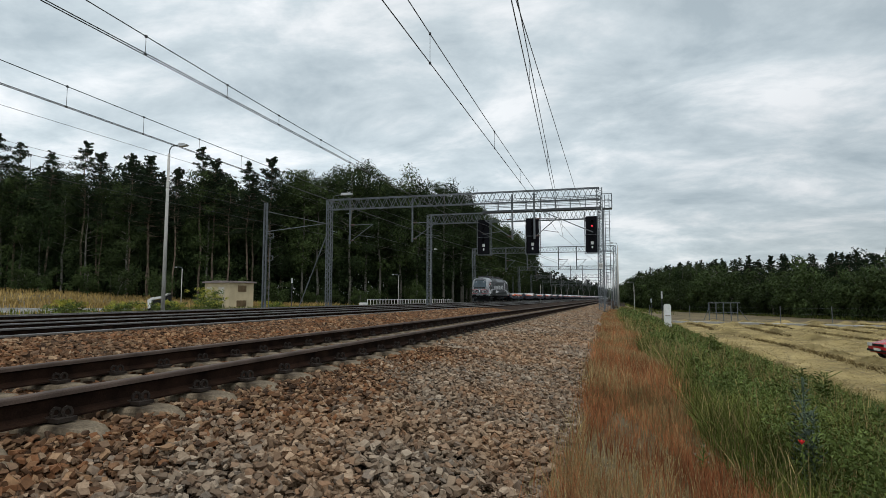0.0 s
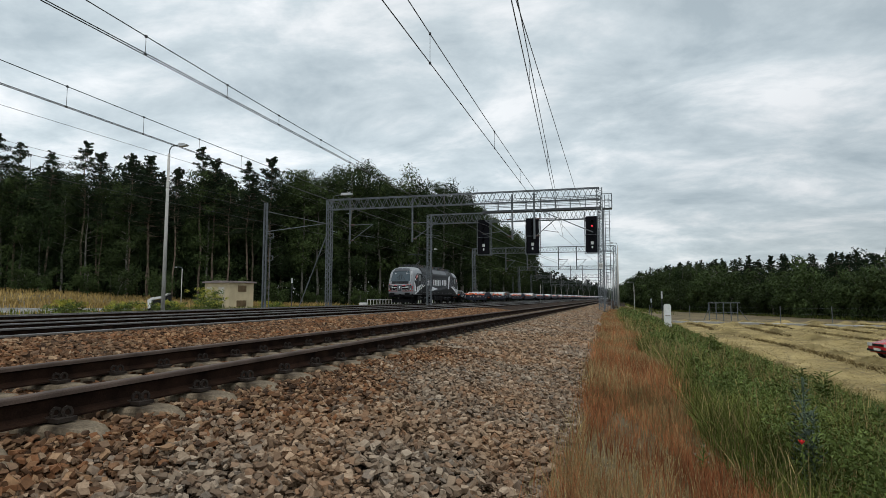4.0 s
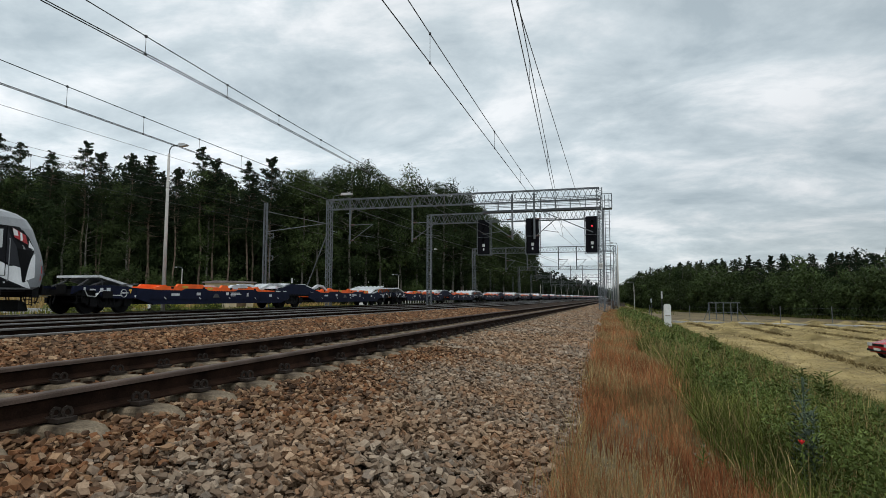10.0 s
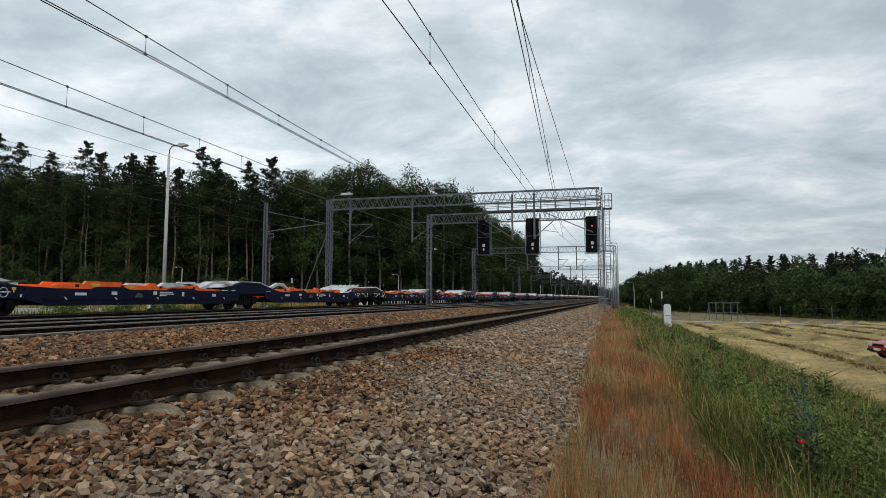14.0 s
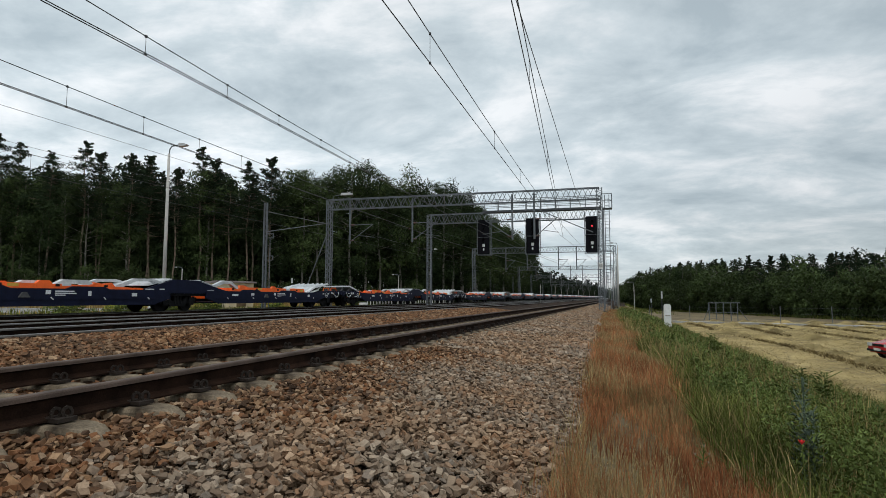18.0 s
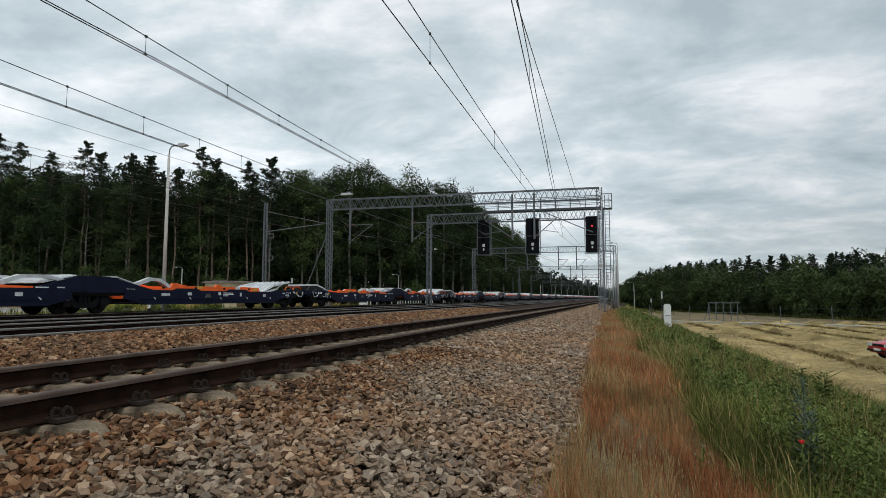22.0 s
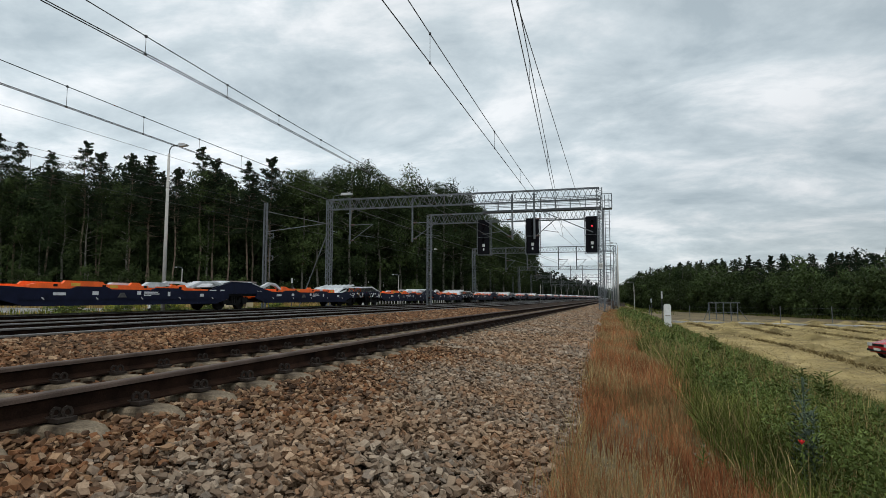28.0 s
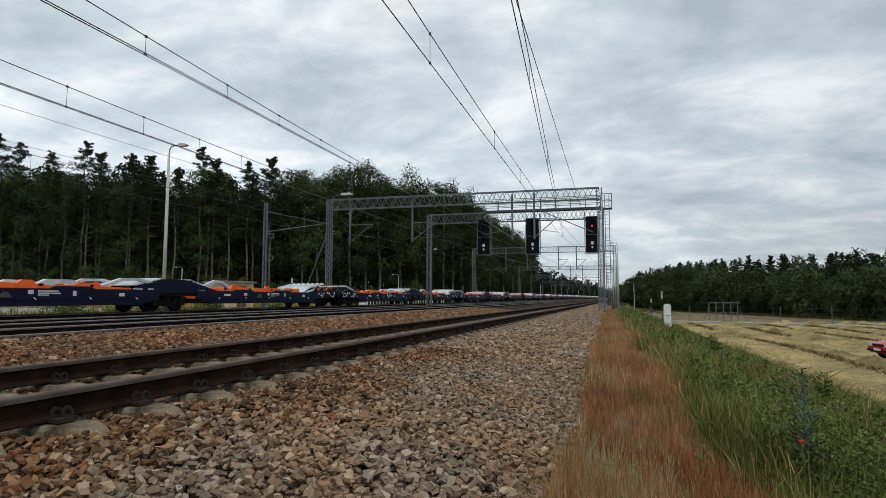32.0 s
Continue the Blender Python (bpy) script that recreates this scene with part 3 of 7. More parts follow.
def build_overhead():
    g = gantry("catenary_gantry", -24.1, 0.68, 50.0, 10.12, 0.95, "long galvanised lattice gantry spanning the tracks", 27, "gantries")
    for x, reach, d in ((-22.0, 2.3, 1), (-15.85, 2.3, 1), (-6.7, 2.4, -1), (-4.8, 1.9, 1)):
        cantilever(g, x + 24.1, 5.9 + 0.55, reach, d)
    tube(g, "slant_arm", (24.2, -0.1, 6.9), (19.6, -0.1, 9.0), 0.04, GALV)
    tube(g, "stay_rod", (0, 0, 8.0), (-3.2, 0, 0.1), 0.05, GALV, "slanting stay of the gantry leg")
    bm = bmesh.new()
    box(bm, 24.78, -0.26, 4.05, 0.36, 0.03, 0.50)
    part("plate", bm, SIGNWHITE, g, "white plate with dark bars")
    for k in (-0.08, 0.08):
        bm = bmesh.new()
        box(bm, 24.78 + k, -0.28, 4.05, 0.07, 0.01, 0.26)
        part("plate_bar", bm, SIGNALBLACK, g)
    bm = bmesh.new()
    rod(bm, (0.4, -0.2, 10.6), (0.5, -0.2, 11.0), 0.03, None, 6)
    rod(bm, (0.5, -0.2, 11.0), (1.3, -0.2, 11.1), 0.03, None, 6)
    part("lamp_arm", bm, GALV, g)
    bm = bmesh.new()
    prism(bm, [(1.2, 11.03), (2.3, 11.05), (2.45, 11.16), (2.2, 11.26), (1.3, 11.24)], "y", -0.33, -0.05)
    part("lamp_head", bm, LAMPGREY, g, "pale flat lamp head")
    s = gantry("signal_gantry", -16.94, 0.95, 59.5, 9.80, 0.98, "galvanised lattice signal bridge with a railed walkway", 20, "gantries")
    # walkway along the right part
    o = 16.94
    bm = bmesh.new()
    box(bm, (-10.9 + 0.9) / 2 + o, -0.4, 10.28, 11.9, 0.9, 0.06)
    part("walkway", bm, GALV, s, "steel grating walkway")
    bm = bmesh.new()
    box(bm, (-10.9 + 0.9) / 2 + o, -0.85, 10.36, 11.9, 0.04, 0.18)
    part("kick_board", bm, DARKSTEEL, s)
    for k in range(9):
        x = -10.9 + o + k * 11.8 / 8
        for y in (-0.85, 0.05):
            bm = bmesh.new()
            bar(bm, (x, y, 10.25), (x, y, 11.6), 0.07, 0.07)
            part("rail_post", bm, GALV, s)
    for z in (10.85, 11.2, 11.58):
        for y in (-0.85, 0.05):
            bm = bmesh.new()
            bar(bm, (-10.9 + o, y, z), (0.9 + o, y, z), 0.045, 0.045)
            part("guard_rail", bm, GALV, s)
    for x0, x1, lit in ((-11.5, -10.3, False), (-6.5, -5.2, False), (-0.6, 0.66, True)):
        signal_head(s, x0 + o, x1 + o, 5.35 + 0.55, 9.0 + 0.55, lit)
    # caged ladder beside the right leg
    bm = bmesh.new()
    for x in (1.30, 1.72):
        bar(bm, (x + o, -0.3, 0.4), (x + o, -0.3, 11.7), 0.06, 0.06)
    part("ladder_rail", bm, GALV, s)
    for k in range(34):
        bm = bmesh.new()
        bar(bm, (1.30 + o, -0.3, 0.7 + 0.32 * k), (1.72 + o, -0.3, 0.7 + 0.32 * k), 0.03, 0.03)
        part("rung", bm, GALV, s)
    n = 8
    for k in range(12):
        bm = bmesh.new()
        z = 3.2 + 0.72 * k
        pts = [(1.51 + o + 0.36 * math.cos(3.1416 * i / n), -0.3 - 0.6 * math.sin(3.1416 * i / n), z) for i in range(n + 1)]
        for a, b in zip(pts, pts[1:]):
            bar(bm, a, b, 0.03, 0.02)
        part("cage_hoop", bm, GALV, s)
    bm = bmesh.new()
    box(bm, 1.5 + o, -0.3, 10.28, 1.0, 1.0, 0.06)
    for x in (1.05, 1.98):
        bar(bm, (x + o, -0.8, 10.28), (x + o, -0.8, 11.75), 0.06, 0.06)
        bar(bm, (x + o, 0.2, 10.28), (x + o, 0.2, 11.75), 0.06, 0.06)
    for z in (11.0, 11.72):
        bar(bm, (1.05 + o, -0.8, z), (1.98 + o, -0.8, z), 0.05, 0.05)
        bar(bm, (1.98 + o, -0.8, z), (1.98 + o, 0.2, z), 0.05, 0.05)
    part("ladder_platform", bm, GALV, s)
    for y, xl, xr, top in ((100.0, -20.3, 3.6, 9.8), (155.0, -19.2, 5.0, 9.7), (210.0, -21.5, 5.2, 9.8), (270.0, -22.5, 5.0, 9.8), (330.0, -22.5, 5.0, 9.8)):
        f = gantry("catenary_gantry", xl, xr, y, top, 0.95, "galvanised lattice gantry farther down the line", 22, "gantries")
        for x in (-14.6, -10.9, -5.6, -2.6):
            cantilever(f, x - xl, 6.4, 1.6, 1)
    street_lamp(-24.6, 29.0, -0.3, 10.3, 8)
    for x, y, h in ((3.8, 93.4, 10.7), (4.6, 116.6, 11.0), (5.2, 143.0, 11.2), (5.6, 172.0, 11.2), (5.9, 205.0, 11.2), (6.2, 240.0, 11.2)):
        street_lamp(x, y, -1.0, h, 180)
    for k in range(6):
        street_lamp(-26.0 + 0.3 * k, 92.0 + 38 * k, -0.4, 9.6, 0, "slim lamp post beside the far track")
    street_lamp(-42.7, 53.0, -0.3, 4.5, 180, "small slim lamp post at the meadow", True)
    street_lamp(-24.4, 71.2, -0.3, 4.3, 180, "small slim lamp post at the white fence", True)
    street_lamp(5.6, 86.0, -1.9, 5.2, 180, "small slim lamp post beside the field", True)
    # single mast with its long arms
    m = mast("catenary_mast", -24.3, 39.3, -0.45, 8.55, "slim twin-channel catenary mast with brackets", "masts")
    tube(m, "top_rod", (0.1, 0, 7.85), (0.2, 10.6, 8.2), 0.03, GALV)
    tube(m, "slant_arm", (0.1, 0, 6.3), (0.2, 10.6, 8.3), 0.035, GALV)
    for z in (4.1, 5.8):
        bm = bmesh.new()
        for zz in (z, z + 0.32):
            bar(bm, (0.15, -0.1, zz), (0.75, -0.1, zz), 0.05, 0.05)
        bar(bm, (0.75, -0.1, z), (0.75, -0.1, z + 0.32), 0.05, 0.05)
        part("bracket", bm, GALV, m)
    tube(m, "down_pipe", (0.42, 0, 0.3), (0.42, 0, 5.8), 0.03, GALV)
    for y in (118.0, 136.0, 176.0, 194.0, 232.0):
        mast("catenary_mast", -23.6, y, -0.3, 8.4, "slim twin-channel catenary mast beside the tracks", "masts")


build_overhead()


# ---------- overhead wires ----------
def wire(name, pts, r, label):
    bm = bmesh.new()
    for a, b in zip(pts, pts[1:]):
        rod(bm, a, b, r, None, 5, False)
    return tagged(part(name, bm, WIRE), label, "overhead wire", "overhead wires", "structure")


SPAN_0, SPAN = -3.0, 50.0


def catenary(a, b, zc, low, rise, twin, droppers):
    """Contact wire in zigzag, sagging messenger and droppers over one track. a, b: its line in the first span."""
    ends = (a + b * SPAN_0, a + b * (SPAN_0 + SPAN))

    def stagger(y):
        k, u = divmod((y - SPAN_0) / SPAN, 1.0)
        p, q = ends if int(k) % 2 == 0 else ends[::-1]
        return p + (q - p) * u

    def mess(y):
        u = ((y - SPAN_0) / SPAN) % 1.0
        return zc + low + rise * (2 * u - 1) ** 2

    ys = [-13.0 + 2.5 * k for k in range(142)]
    for dx in ((-0.04, 0.04) if twin else (0.0,)):
        wire("contact_wire", [(stagger(y) + dx, y, zc) for y in ys[::4]], 0.011, "dark copper contact wire over the track")
    wire("messenger_wire", [(stagger(y), y, mess(y)) for y in ys], 0.011, "sagging dark messenger wire over the track")
    for y in droppers:
        bm = bmesh.new()
        rod(bm, (stagger(y), y, zc), (stagger(y), y, mess(y)), 0.006, None, 5)
        for z in (zc, mess(y)):
            box(bm, stagger(y), y, z, 0.035, 0.05, 0.05)
        tagged(part("dropper", bm, WIRE), "thin dropper wire with clamps", "dropper wire", "droppers", "structure")


def build_wires():
    catenary(-9.06, -0.0318, 5.60, 0.22, 0.62, True, [1.5, 4.2, 6.6, 9.2, 11.9, 14.3, 16.9, 19.2, 22.5, 26.0, 30.0, 35.0, 40.0])
    catenary(-13.32, -0.0331, 5.50, 0.50, 0.20, True, [5.8, 8.4, 11.0, 13.6, 16.1, 18.5, 21.5, 25.0, 29.0, 34.0, 40.0])
    catenary(-3.56, -0.0274, 5.60, 0.57, 0.45, False, [4.0, 11.4, 18.8, 24.8, 31.0, 38.0])
    catenary(-22.9, 0.0, 5.60, 0.76, 0.20, False, [12.0, 17.0, 22.0, 28.0, 34.0, 40.0])
    lines = [((-0.36, -8, 5.60), (-4.73, 48, 5.60)), ((-0.36, -8, 6.19), (-4.73, 48, 6.19)), ((-1.48, -8, 6.60), (-2.88, 48, 6.60))]
    for a, b in lines:
        wire("anchor_wire", [a, tuple((p + q) / 2 for p, q in zip(a, b)), b], 0.011, "straight dark wire running to an anchor")
    for y in (13.2, 21.9, 31.0):
        bm = bmesh.new()
        x = -0.986 - 0.078 * y
        rod(bm, (x, y, 5.60), (x, y, 6.19), 0.006, None, 5)
        tagged(part("dropper", bm, WIRE), "thin dropper wire with clamps", "dropper wire", "droppers", "structure")
    wire("feeder_wire", [(-18.0, -10, 6.40), (-18.0, 18, 6.44), (-18.1, 48, 6.6)], 0.007, "thin feeder wire beside the far track")
    wire("feeder_wire", [(-22.9, -10, 6.85), (-22.9, 18, 6.66), (-23.0, 48, 6.9)], 0.007, "thin feeder wire beside the far track")


build_wires()

# ---------- train ----------
TRACK4 = TRACKS[3][0]


def lead(t):
    """Where the locomotive's middle is along the track: it gathers a little speed, then rolls on evenly."""
    return float(np.interp(t, (0.0, 1.0, 3.0, 5.5, 8.0, 10.2, 13.0, 21.2, 28.6, 32.0),
                           (102.0, 93.0, 75.3, 53.0, 27.95, 6.0, -21.9, -103.9, -177.2, -211.0)))


LOCO_Z = TRACKS[3][1]
CHARCOAL = mat("charcoal_gloss_paint", (0.0085, 0.009, 0.012), 0.36, 0.0, 0.15, 1.2, 0.02, 20, spec=0.18)
LOCOBLACK = mat("black_gloss_paint", (0.0035, 0.0037, 0.0043), 0.36, 0.0, 0.15, 1.2, 0.02, 20, spec=0.14)
LOCOGREY = mat("mid_grey_paint", (0.068, 0.073, 0.082), 0.36, 0.0, 0.15, 1.2, 0.02, 20, spec=0.3)
PALEGREY = mat("pale_grey_paint", (0.25, 0.262, 0.275), 0.32, 0.0, 0.12, 1.2, 0.02, 20, spec=0.5)
LOCOWHITE = mat("white_livery_paint", (0.80, 0.81, 0.82), 0.35, 0.0, 0.08, 2, 0.02, 20)
LIVERYRED = mat("red_livery_paint", (0.42, 0.03, 0.035), 0.35, 0.0, 0.12, 2, 0.02, 20)
GLASS = mat("tinted_cab_glass", (0.035, 0.055, 0.068), 0.10, 0.0, 0.1, 1, 0.0, 20, spec=0.6)
TYRESTEEL = mat("wheel_rim_steel", (0.17, 0.165, 0.16), 0.45, 0.7, 0.25, 8, 0.05, 50)
HEADLIGHT = glow("headlight_lens", (0.75, 0.73, 0.68), 0.25)
COPPER = mat("brown_insulator", (0.10, 0.045, 0.03), 0.35, 0.0, 0.2, 5, 0.02, 30)
YELLOWP = mat("yellow_plate", (0.60, 0.36, 0.05), 0.5, 0.0, 0.15, 3, 0.02, 30)
STENCIL = mat("white_stencil_paint", (0.55, 0.56, 0.57), 0.6, 0.0, 0.15, 6, 0.0, 30)

# cab shape: height, half width, front face, both ends alike
CAB = ((1.00, 1.46, 9.05), (1.10, 1.50, 9.28), (1.60, 1.50, 9.42), (2.00, 1.50, 9.38), (2.35, 1.50, 9.26), (2.90, 1.50, 8.98), (3.20, 1.48, 8.80),
       (3.45, 1.36, 8.60), (3.60, 1.15, 8.36), (3.70, 0.85, 8.02), (3.75, 0.50, 7.50))


def cab_at(z):
    zs = [c[0] for c in CAB]
    return float(np.interp(z, zs, [c[1] for c in CAB])), float(np.interp(z, zs, [c[2] for c in CAB]))


def cab_outline(w, f):
    return [(w, 6.3), (w, f - 1.05), (w - 0.03, f - 0.75), (w - 0.10, f - 0.42), (w - 0.20, f - 0.2), (w - 0.40, f - 0.07), (w * 0.42, f - 0.015), (0.0, f)]


def face_y(x, z):
    """How far forward the cab's front is at this place."""
    w, f = cab_at(z)
    o = cab_outline(w, f)
    return float(np.interp(abs(x), [p[0] for p in o[::-1]][:7], [p[1] for p in o[::-1]][:7]))


def side_x(y, z):
    w, f = cab_at(z)
    o = cab_outline(1.5, f)
    return float(np.interp(abs(y), [p[1] for p in o], [p[0] for p in o])) if abs(y) > 6.3 else 1.5


def cab_mesh():
    bm = bmesh.new()
    rings = []
    for z, w, f in CAB:
        o = cab_outline(w, f)
        o = o + [(-x, y) for x, y in o[-2::-1]]
        rings.append([bm.verts.new((x, -y, z)) for x, y in o])
    for a, b in zip(rings, rings[1:]):
        for i in range(len(a) - 1):
            bm.faces.new((a[i], a[i + 1], b[i + 1], b[i]))
    bm.faces.new(rings[0])
    bm.faces.new(rings[-1][::-1])
    return bm


def front_patch(bm, quad, off, nx=8, nz=4):
    """A patch that hugs the cab's front. quad: (x, z) of lower left, lower right, upper right, upper left."""
    grid = []
    for j in range(nz + 1):
        row = []
        for i in range(nx + 1):
            u, v = i / nx, j / nz
            x = (quad[0][0] * (1 - u) + quad[1][0] * u) * (1 - v) + (quad[3][0] * (1 - u) + quad[2][0] * u) * v
            z = (quad[0][1] * (1 - u) + quad[1][1] * u) * (1 - v) + (quad[3][1] * (1 - u) + quad[2][1] * u) * v
            row.append(bm.verts.new((x, -face_y(x, z) - off, z)))
        grid.append(row)
    for a, b in zip(grid, grid[1:]):
        for i in range(nx):
            bm.faces.new((a[i], a[i + 1], b[i + 1], b[i]))


def clip_band(pts, lo, hi):
    """The part of a (y, z) outline between two values of y."""
    for limit, keep in ((lo, 1), (hi, -1)):
        out = []
        for i, p in enumerate(pts):
            q = pts[(i + 1) % len(pts)]
            a, b = keep * (p[0] - limit), keep * (q[0] - limit)
            if a >= 0:
                out.append(p)
            if a * b < 0:
                u = a / (a - b)
                out.append((limit, p[1] + (q[1] - p[1]) * u))
        pts = out
    return pts


def side_patch(bm, pts, off, sx=1):
    """A thin sheet of (y, z) outline laid on the body's side, bent with it where the cab narrows."""
    cuts = [-9.2, -8.6, -8.4, -8.2, -8.0, -7.8, -7.5, 7.5, 7.8, 8.0, 8.2, 8.4, 8.6, 9.2]
    levels = [0.9, 1.35, 1.6, 1.8, 2.0, 2.18, 2.35, 2.6, 2.9, 3.2, 3.8]
    bands = []
    for lo, hi in zip(cuts, cuts[1:]):
        band = clip_band(pts, lo, hi)
        if hi < 0 or lo > 0:
            turned = [(z, y) for y, z in band]
            bands += [[(y, z) for z, y in clip_band(turned, za, zb)] for za, zb in zip(levels, levels[1:])]
        else:
            bands.append(band)
    for band in bands:
        if len(band) < 3:
            continue
        outer = [bm.verts.new((sx * (side_x(y, z) + off), y, z)) for y, z in band]
        inner = [bm.verts.new((sx * (side_x(y, z) + off - 0.004), y, z)) for y, z in band]
        n = len(band)
        bm.faces.new(outer)
        bm.faces.new(inner[::-1])
        for i in range(n):
            bm.faces.new((outer[i], inner[i], inner[(i + 1) % n], outer[(i + 1) % n]))


def both(pts):
    """The same outline at both ends of the locomotive."""
    return [pts, [(-y, z) for y, z in pts]]


def livery(parent, name, shapes, material, off, label=""):
    for pts in shapes:
        bm = bmesh.new()
        side_patch(bm, pts, off, 1)
        bmesh.ops.remove_doubles(bm, verts=bm.verts[:], dist=0.0006)
        part(name, bm, material, parent, label)


def wheelset_mesh(r, wide=0.135):
    bm = bmesh.new()
    rod(bm, (-0.85, 0, 0), (0.85, 0, 0), 0.085, None, 10)
    for s in (-1, 1):
        rod(bm, (s * 0.69, 0, 0), (s * (0.69 + wide), 0, 0), r, None, 28)
        rod(bm, (s * 0.66, 0, 0), (s * 0.69, 0, 0), r + 0.03, None, 28)
        rod(bm, (s * 0.80, 0, 0), (s * 0.90, 0, 0), 0.13, None, 12)
    return bm


def bogie_mesh(half, r, bulk):
    """Side frames, bolster, axle boxes and springs of a two-axle bogie."""
    bm = bmesh.new()
    for s in (-1, 1):
        x = s * 1.03
        prism(bm, [(-half - 0.45, r - 0.02), (-half - 0.45, r + 0.2), (-0.55, r + 0.22), (-0.4, r + 0.02), (0.4, r + 0.02), (0.55, r + 0.22),
                   (half + 0.45, r + 0.2), (half + 0.45, r - 0.02), (half - 0.2, r - 0.05), (0.5, r - 0.22), (-0.5, r - 0.22), (-half + 0.2, r - 0.05)],
              "x", x - 0.07, x + 0.07)
        for y in (-half, half):
            box(bm, s * 1.06, y, r, 0.22, 0.36, 0.34)
            for dy in (-0.26, 0.26):
                rod(bm, (s * 1.06, y + dy, r - 0.1), (s * 1.06, y + dy, r + 0.26), 0.07 * bulk, None, 8)
        for dy in (-0.2, 0.0, 0.2):
            rod(bm, (s * 1.05, dy, r - 0.1), (s * 1.05, dy, r + 0.3), 0.085 * bulk, None, 8)
    box(bm, 0, 0, r + 0.02, 2.0, 0.5, 0.3)
    return bm


LETTER_ROWS = ((-4.88, -2.70, 4, 2.10, 2.80), (-2.40, 0.76, 5, 2.14, 2.85), (1.17, 3.24, 3, 2.20, 2.91))


def build_loco():
    lo = thing("locomotive", TRACK4, lead(0), LOCO_Z, "black and grey electric locomotive with white chevrons and toothed front", "locomotive", railed=True)
    lo.scale = (1.0, 0.967, 1.02)
    # body between the cabs
    bm = bmesh.new()
    half = [(1.46, 1.0), (1.5, 1.05), (1.5, 3.22), (1.46, 3.34), (1.2, 3.64), (0.6, 3.70)]
    prism(bm, half + [(-x, z) for x, z in half[::-1]], "y", -6.3, 6.3)
    body = part("body", bm, CHARCOAL, lo, "charcoal locomotive body side")
    for rz in (0, 180):
        cab = part("cab", cab_mesh(), PALEGREY, lo, "pale grey driver's cab", smooth=False, at=pose(0, 0, 0, 0, 0, rz))
        bm = bmesh.new()
        front_patch(bm, ((-1.12, 2.42), (1.12, 2.42), (1.0, 3.36), (-1.0, 3.36)), 0.012)
        part("windscreen", bm, GLASS, cab, "dark reflecting windscreen", smooth=True)
        bm = bmesh.new()
        front_patch(bm, ((-1.26, 2.36), (1.26, 2.36), (1.10, 3.43), (-1.10, 3.43)), 0.006)
        part("windscreen_frame", bm, LOCOBLACK, cab, "black windscreen surround", smooth=True)
        bm = bmesh.new()
        front_patch(bm, ((-1.02, 3.40), (1.02, 3.40), (0.72, 3.66), (-0.72, 3.66)), 0.012)
        part("brow_panel", bm, LOCOGREY, cab)
        bm = bmesh.new()
        front_patch(bm, ((-1.24, 2.16), (1.24, 2.16), (1.14, 2.40), (-1.14, 2.40)), 0.010)
        part("grille", bm, LOCOBLACK, cab)
        bm = bmesh.new()
        for dz in (2.21, 2.27, 2.33):
            front_patch(bm, ((-1.16, dz), (1.16, dz), (1.16, dz + 0.018), (-1.16, dz + 0.018)), 0.022, 10, 1)
        part("grille_slat", bm, DARKSTEEL, cab)
        bm = bmesh.new()
        for s in (-1, 1):
            q = [(0.30, 1.36), (1.40, 1.36), (1.40, 2.16), (0.24, 1.98)]
            front_patch(bm, [(s * x, z) for x, z in q], 0.008, 10, 3)
        part("light_surround", bm, LIVERYRED, cab, "dark red outline round the mouth")
        bm = bmesh.new()
        for s in (-1, 1):
            q = [(0.30, 1.42), (1.02, 1.42), (1.30, 2.05), (0.26, 1.90)]
            front_patch(bm, [(s * x, z) for x, z in q], 0.016, 10, 3)
        part("mouth", bm, LOCOBLACK, cab, "black mouth panel")
        for s in (-1, 1):
            for k in range(8):
                x = 0.34 + k * 0.085
                for za, zb in ((1.79 + 0.012 * k, 1.69), (1.46, 1.56)):
                    bm = bmesh.new()
                    v = [bm.verts.new((s * px_, -face_y(px_, pz_) - 0.026, pz_)) for px_, pz_ in ((x, za), (x + 0.08, za), (x + 0.04, zb))]
                    w = [bm.verts.new((s * px_, -face_y(px_, pz_) - 0.018, pz_)) for px_, pz_ in ((x, za), (x + 0.08, za), (x + 0.04, zb))]
                    bm.faces.new(v)
                    bm.faces.new(w[::-1])
                    for i in range(3):
                        bm.faces.new((v[i], w[i], w[(i + 1) % 3], v[(i + 1) % 3]))
                    part("tooth", bm, LOCOWHITE, cab)
            bm = bmesh.new()
            front_patch(bm, [(s * x, z) for x, z in ((1.06, 1.48), (1.32, 1.48), (1.36, 1.92), (1.10, 1.92))], 0.022, 5, 3)
            lamp = part("headlight", bm, LOCOGREY, cab, "headlight cluster housing")
        for s in (-1, 1):
            bm = bmesh.new()
            rod(bm, (s * 1.2, -face_y(1.2, 1.60) - 0.03, 1.60), (s * 1.2, -face_y(1.2, 1.60) - 0.055, 1.60), 0.05, None, 14)
            part("lit_lens", bm, HEADLIGHT if rz == 0 else LOCOGREY, cab, "round headlight lens")
        bm = bmesh.new()
        rod(bm, (0, -face_y(0, 3.56) - 0.0, 3.56), (0, -face_y(0, 3.56) - 0.06, 3.56), 0.06, None, 14)
        part("top_light", bm, PALEGREY, cab, "round headlight over the windscreen")
        bm = bmesh.new()
        front_patch(bm, ((-0.17, 1.38), (0.17, 1.38), (0.28, 2.02), (-0.28, 2.02)), 0.030, 4, 3)
        part("nose_shield", bm, LOCOGREY, cab, "grey shield with a white slanted bar")
        bm = bmesh.new()
        front_patch(bm, ((-0.07, 1.52), (0.03, 1.52), (0.09, 1.92), (-0.01, 1.92)), 0.036, 2, 2)
        part("nose_mark", bm, LOCOWHITE, cab)
